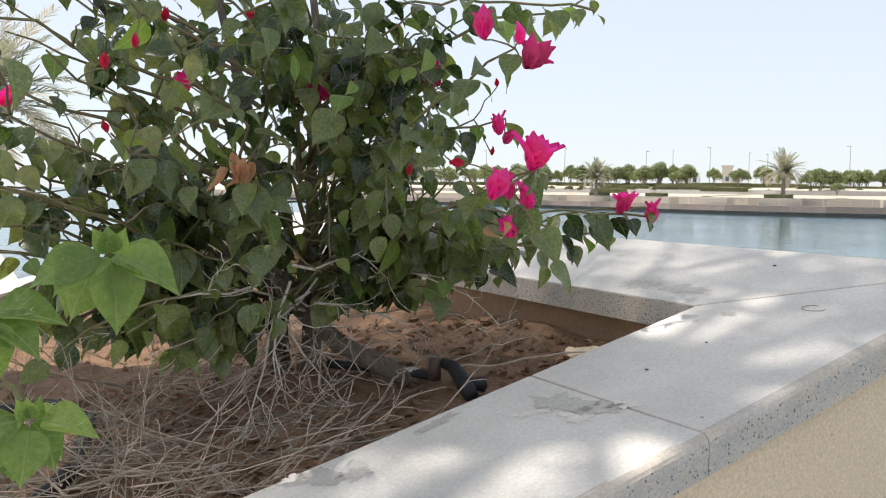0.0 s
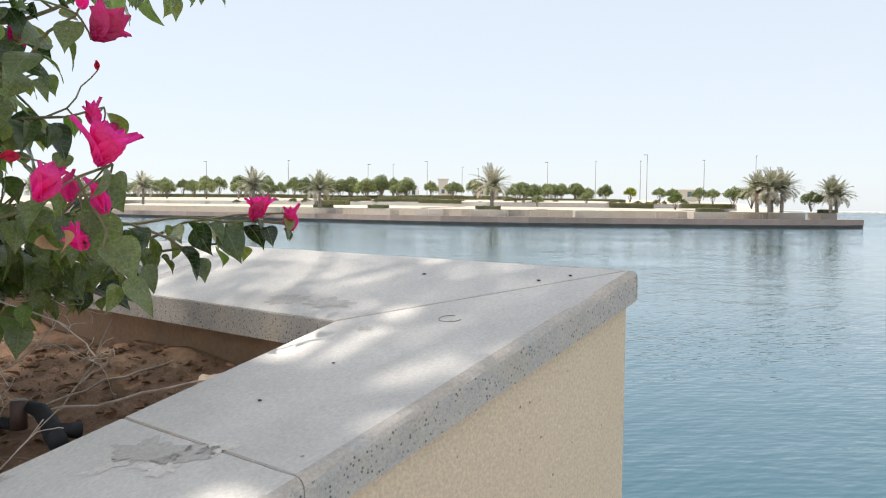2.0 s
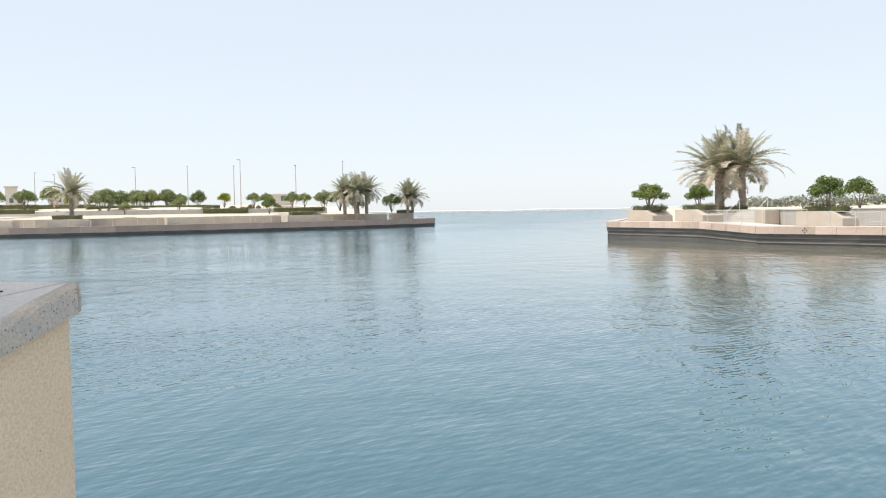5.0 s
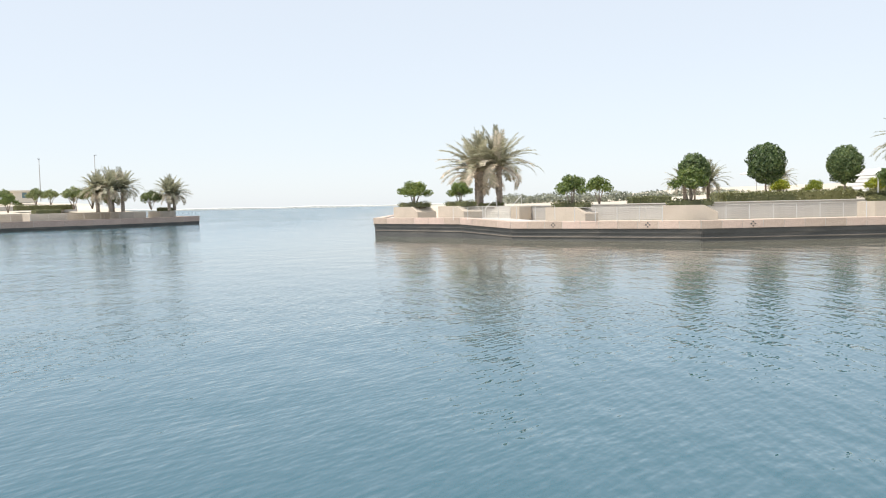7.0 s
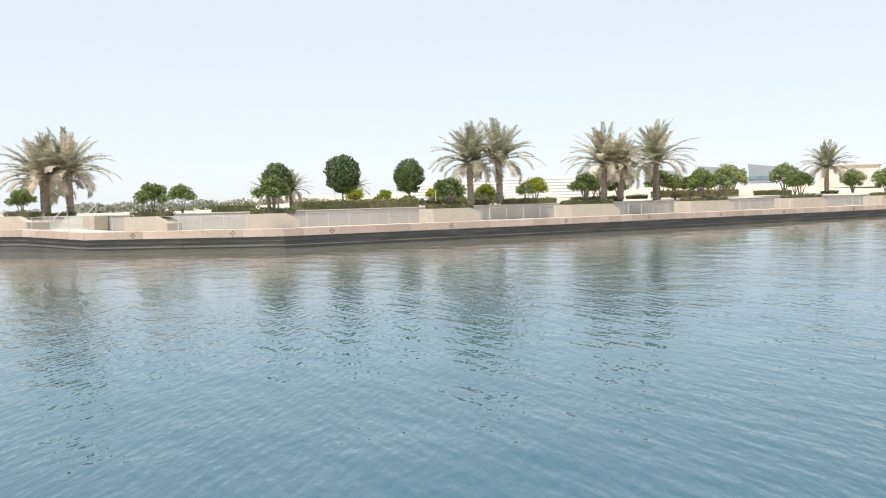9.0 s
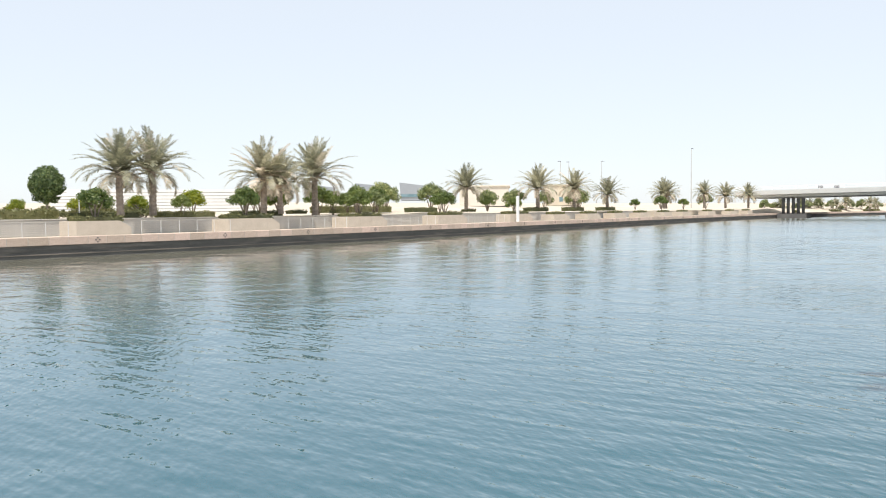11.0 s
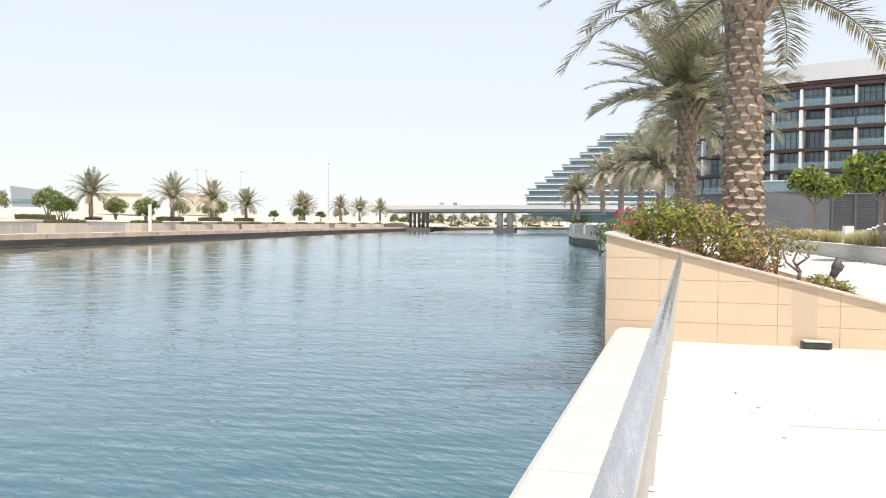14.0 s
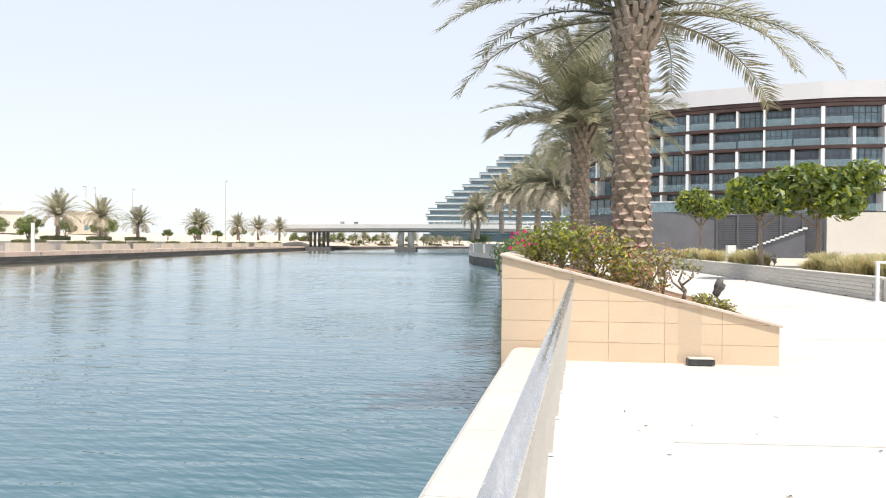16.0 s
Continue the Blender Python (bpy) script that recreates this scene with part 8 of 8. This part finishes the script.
flat_building("kiosk_tower", "cream stucco kiosk tower among trees", 199, 168.5, 5.0, 5.2, 3.0, 5.4, 40, "cream_wall", 1)
flat_building("pavilion", "white flat-roofed pavilion behind the bank", 205, 158, 5.0, 9.0, 5.0, 3.4, 40, "cream_wall", 3, 0.9)
flat_building("pavilion", "long cream flat-roofed pavilion behind the bank", 192, 178, 4.8, 10.0, 5.0, 3.3, 40, "white_paint", 4, 1.2)
flat_building("pavilion", "low cream gatehouse beside a kiosk tower", 203, 170, 5.0, 5.0, 3.6, 3.8, 40, "cream_wall", 2, 0.25)
flat_building("cabin", "small white site cabin on the bank", 187, 170, 4.4, 6.0, 2.6, 2.6, 40, "white_paint", 3, 0.15)
flat_building("pavilion", "small pale pavilion on the bank", 205, 90, 4.0, 9, 5, 2.6, 30, "cream_wall", 2, 0.8)
flat_building("house", "cream low house behind far palms", 104, -168, 2.6, 14, 9, 4.5, 120, "cream_wall", 3, 0.3)
flat_building("house", "tan low villa behind the sandy bank", 110, -217, 2.8, 17, 10, 5.6, 117, "tan_wall", 4, 0.3)
flat_building("house", "cream low house on the far sand", 118, -186, 3.0, 22, 10, 4.5, 120, "cream_wall", 5, 0.3)
# the long white louvred building behind the palms
LB = thing("building", "long low white louvred building behind the palms", "building", at=pose(107, -78.0, 1.0, 0, 0, 54))
bm = bmesh.new()
box(bm, -14, 0, 0, 14, 8, 3.9)
part("wall", bm, "white_wall", LB)
bm = bmesh.new()
box(bm, -14.2, 0, 0, 14.2, 0.22, 0.37)
slat = mesh_of("louvre", bm, "white_paint")
for k in range(8):
    part("louvre", slat, None, LB, at=pose(0, 7.9, 0.4 + 0.46 * k))
    part("louvre", slat, None, LB, at=pose(0, -0.35, 0.4 + 0.46 * k))
# tilted grey-blue roofs far off
for x, y, z0, z1, w in ((179, -189, 5.0, 9.6, 7.5), (167.6, -199.3, 5.0, 9.9, 8.5), (157.5, -207.6, 5.0, 10.0, 7)):
    t = thing("building", "grey-blue metal building with a tilted upper storey", "building", "tilted grey buildings", at=pose(x, y, z0, 0, 0, math.degrees(math.atan2(y, x)) + 90))
    bm = bmesh.new()
    vs = box(bm, -w / 2, -6, 0, w / 2, 6, z1 - z0)
    for v in vs:
        if v.co.z > 1:
            v.co.x *= 1.12
            v.co.z += 0.9 * v.co.x / w
    part("body", bm, "dome_metal", t)
    bm = bmesh.new()
    box(bm, -w / 2 - 0.6, 6.01, 1.0, w / 2, 6.2, 1.9)
    part("window_band", bm, "glass", t)

# sunshade umbrellas on the terrace
for x, y, z in ((64.5, -39.3, 1.35), (84, -38, 2.2)):
    t = thing("parasol", "white square garden parasol", "parasol", "white parasols", at=pose(x, y, z))
    bm = bmesh.new()
    tube(bm, [(0, 0, 0), (0, 0, 2.2)], 0.05, 6)
    part("pole", bm, "white_metal", t)
    bm = bmesh.new()
    a_ = [bm.verts.new((sx * 1.25, sy * 1.25, 1.75)) for sx, sy in ((-1, -1), (1, -1), (1, 1), (-1, 1))]
    b_ = [bm.verts.new((sx * 1.22, sy * 1.22, 1.71)) for sx, sy in ((-1, -1), (1, -1), (1, 1), (-1, 1))]
    tp, tp2 = bm.verts.new((0, 0, 2.3)), bm.verts.new((0, 0, 2.22))
    for i in range(4):
        bm.faces.new((a_[i], a_[(i + 1) % 4], tp))
        bm.faces.new((b_[(i + 1) % 4], b_[i], tp2))
        bm.faces.new((a_[(i + 1) % 4], a_[i], b_[i], b_[(i + 1) % 4]))
    part("canopy", bm, "white_paint", t)
# the white marker pillar
bm = bmesh.new()
box(bm, -0.16, -0.14, 0, 0.16, 0.14, 3.4, 0.02)
part("pillar", bm, "white_paint", None, "tall slim white marker pillar on the quay", at=pose(52.95, -92.6, -0.02), category="pillar")

# ---- road bridge ----
BR = thing("bridge", "pale concrete road bridge over the channel", "bridge")
bm = bmesh.new()
prof = [(-16, 4.35), (16, 4.35), (16, 4.9), (19, 5.1), (19, 6.3), (-19, 6.3), (-19, 5.1), (-16, 4.9)]
xs_ = [66, 45, 25, 0, -30, -70]
rings = []
for x in xs_:
    arch = 0.5 * math.sin(max(0.0, min(1.0, (66 - x) / 136)) * math.pi)
    rings.append([bm.verts.new((x, -257 + q, z + arch)) for q, z in prof])
for a, b in zip(rings, rings[1:]):
    for i in range(8):
        bm.faces.new((a[i], a[(i + 1) % 8], b[(i + 1) % 8], b[i]))
bm.faces.new(rings[0])
bm.faces.new(rings[-1][::-1])
bmesh.ops.recalc_face_normals(bm, faces=bm.faces[:])
part("deck", bm, "fascia", BR)
for k in (0.35, 0.7, 1.05):
    bm = bmesh.new()
    tube(bm, [(x, -238.2, 6.3 + k + 0.5 * math.sin(max(0.0, min(1.0, (66 - x) / 136)) * math.pi)) for x in xs_], 0.04, 4)
    part("guard_rail", bm, "white_metal", BR)
bm = bmesh.new()
box(bm, -0.05, -0.05, 0, 0.05, 0.05, 1.05)
me = mesh_of("guard_post", bm, "white_metal")
for i in range(45):
    x = 65 - 3 * i
    part("guard_post", me, None, BR, at=pose(x, -238.2, 6.3 + 0.5 * math.sin(max(0.0, min(1.0, (66 - x) / 136)) * math.pi)))
bm = bmesh.new()
lathe(bm, [(0.42, 0), (0.42, 3.4), (0.5, 4.3)], 14)
col = mesh_of("column", bm, "dark", True)
bm = bmesh.new()
lathe(bm, [(0.95, 0), (0.95, 4.4)], 16)
col2 = mesh_of("column", bm, "concrete", True)
for i in range(5):
    for j in range(1):
        part("column", col, None, BR, at=pose(48.6 + 1.3 * i, -241 - 13 * j, -0.1))
for i in range(2):
    for j in range(1):
        part("column", col2, None, BR, at=pose(23.9 + 3.0 * i, -241 - 13 * j, -0.1))
bm = bmesh.new()
box(bm, 22.3, -245, WATER_Z - 1, 28.5, -238.6, 0.0, 0.1)
part("pile_cap", bm, "dark", BR)
bm = bmesh.new()
box(bm, 47.4, -245, WATER_Z - 1, 55.0, -238.6, -0.1, 0.1)
part("pile_cap", bm, "dark", BR)
for x in (44, 40, -2):
    bm = bmesh.new()
    box(bm, x - 0.6, -239.6, 6.7, x + 0.6, -239.0, 7.4, 0.1)
    part("sign_box", bm, "grey_wall", BR)

# planting on the bank beyond the bridge
r8 = random.Random(17)
for i in range(20):
    t = i / 19
    x, y = 60 - 46 * t + r8.uniform(-2, 2), -285 - 105 * t + r8.uniform(-3, 3)
    put(r8.choice((tree_dk, tree_big, tree_a)), x + 9, y, -0.1, r8.uniform(0.7, 1.0), r8.uniform(0.75, 1.05))

for i in range(16):
    t = i / 15
    palm(66 - 50 * t + r8.uniform(-2, 2), -292 - 100 * t + r8.uniform(-4, 4), -0.1, r8.uniform(4.4, 6.4))
for i in range(6):
    hedge(62 - 9 * i, -291 - 20 * i, -0.1, 2, -66, "long clipped hedge on the bank beyond the bridge")

# ---- terraced glass hotel far behind the bridge ----
HOT = thing("hotel", "terraced glass hotel with white floor edges", "building", at=pose(0, -480, 0))
n = 13
for i in range(n):
    z = 6.5 + 3.35 * i
    left = 37.5 - max(0, i - 3) * 4.75 - (0.8 if i % 2 else 0)
    if i < 3:
        left = 37.0 + 0.6 * i
    bm = bmesh.new()
    vs = box(bm, -95, -22, z, left - 1.2, 18, z + 2.92)
    part("window_band", bm, "glass_teal", HOT)
    bm = bmesh.new()
    box(bm, -95, -22.5, z + 2.924, left, 20.5, z + 3.346, 0.12)
    part("floor_slab", bm, "white_paint", HOT)
    bm = bmesh.new()
    box(bm, -95, 19.6, z + 3.35 - 0.004, left - 0.3, 19.8, z + 4.3)
    part("balustrade", bm, "rail_glass", HOT)
bm = bmesh.new()
box(bm, -95, -20, 50.2, -3, 18, 51.0, 0.1)
part("roof", bm, "white_paint", HOT)
bm = bmesh.new()
box(bm, -95, -20, -1, 40, 10, 6.4)
part("podium", bm, "glass_teal", HOT)

# far planters and quay of the home bank beyond the bay
line = [(-1.1, -84), (-0.6, -94), (2.6, -112), (3.6, -128), (2.5, -160), (-2, -232)]
for (x0, y0), (x1, y1) in zip(line, line[1:]):
    d = Vector((x0 - x1, y0 - y1))
    L = d.length
    ang = math.degrees(math.atan2(d.y, d.x))
    q = thing("quay_wall", "pale planter parapet over a dark tidal quay wall", "quay wall", kind="structure", at=pose(x1, y1, 0, 0, 0, ang))
    bm = bmesh.new()
    box(bm, 0, 0.05, WATER_Z - 1, L, 8, -0.35)
    part("tidal_base", bm, "quay_base", q)
    bm = bmesh.new()
    box(bm, 0, 0.0, -0.346, L, 8, 0.25)
    part("quay_stone", bm, "low_wall", q)
    k = max(int(L / 9), 1)
    for i in range(k):
        bm = bmesh.new()
        box(bm, L * i / k + 0.3, 0.1, 0.252, L * (i + 1) / k - 1.0, 3.4, 1.4, 0.04)
        part("parapet", bm, "ledge", q)

# distant sand bank on the horizon
verts, faces = [], []
for i in range(81):
    a_ = radians(-12 + 62 * i / 80)
    d = 2300
    h = 2.5 + 5.0 * max(0.0, noise.noise(Vector((i * 0.33, 2, 0))) + 0.35)
    verts += [(d * math.cos(a_), d * math.sin(a_), WATER_Z - 0.5), (d * math.cos(a_), d * math.sin(a_), h * 0.7), ((d + 300) * math.cos(a_), (d + 300) * math.sin(a_), h)]
for i in range(80):
    k = i * 3
    faces += [(k, k + 3, k + 4, k + 1), (k + 1, k + 4, k + 5, k + 2)]
part("backdrop", raw_mesh("backdrop", verts, faces, "far_sand"), None, label="distant low pale sand bank on the horizon", category="land", kind="structure")
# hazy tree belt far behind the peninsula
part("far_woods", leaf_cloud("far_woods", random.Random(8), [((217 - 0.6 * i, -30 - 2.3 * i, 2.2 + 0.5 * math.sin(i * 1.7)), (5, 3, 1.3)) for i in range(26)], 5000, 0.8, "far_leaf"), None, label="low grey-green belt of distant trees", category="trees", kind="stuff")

# ---- palms further along the home quay ----
for x, y, zc, s_ in ((-3.0, -27.0, 4.35, 0.60), (-2.6, -32.8, 3.6, 0.64), (-2.5, -44.6, 4.3, 0.70), (-1.9, -56, 4.7, 0.74), (-0.9, -71, 5.2, 0.80), (1.6, -96, 5.0, 0.85), (2.4, -104, 4.7, 0.8)):
    put(FULL_PALM, x, y, zc - 3.6 * s_, s_)
shr = random.Random(81)
for x, y, w, h in ((-1.6, -30, 3.0, 1.6), (-1.8, -40, 3.0, 1.8), (-1.4, -52, 3.0, 1.7), (0.8, -98, 2.6, 1.2), (2.0, -108, 2.6, 1.2), (-3.2, -70, 2.6, 1.5)):
    t = thing("shrub", "green shrub below the quay palms", "shrub", "shrubs below the quay palms", at=pose(x, y, 0.2 if y > -80 else 1.38))
    part("foliage", leaf_cloud("foliage", shr, [((0, 0, h * 0.5), (w * 0.4, w * 0.5, h * 0.5)), ((0.5, 1.0, h * 0.42), (w * 0.3, w * 0.4, h * 0.45))], 900, 0.16, "tree_leaf_dark", 0.6), None, t)
# planter edge that carries them
HP = thing("planter", "long pale planter wall under the quay palms", "planter")
bm = bmesh.new()
prism(bm, [(-0.55, -17.5), (-4.6, -17.2), (-4.6, -80), (-0.9, -80)], -1.6, 0.45)
part("body", bm, "ledge", HP)
# a palm further north, its fronds at the edge of the first view
palm(0.6, 30.0, 0.0, 7.4, 1)
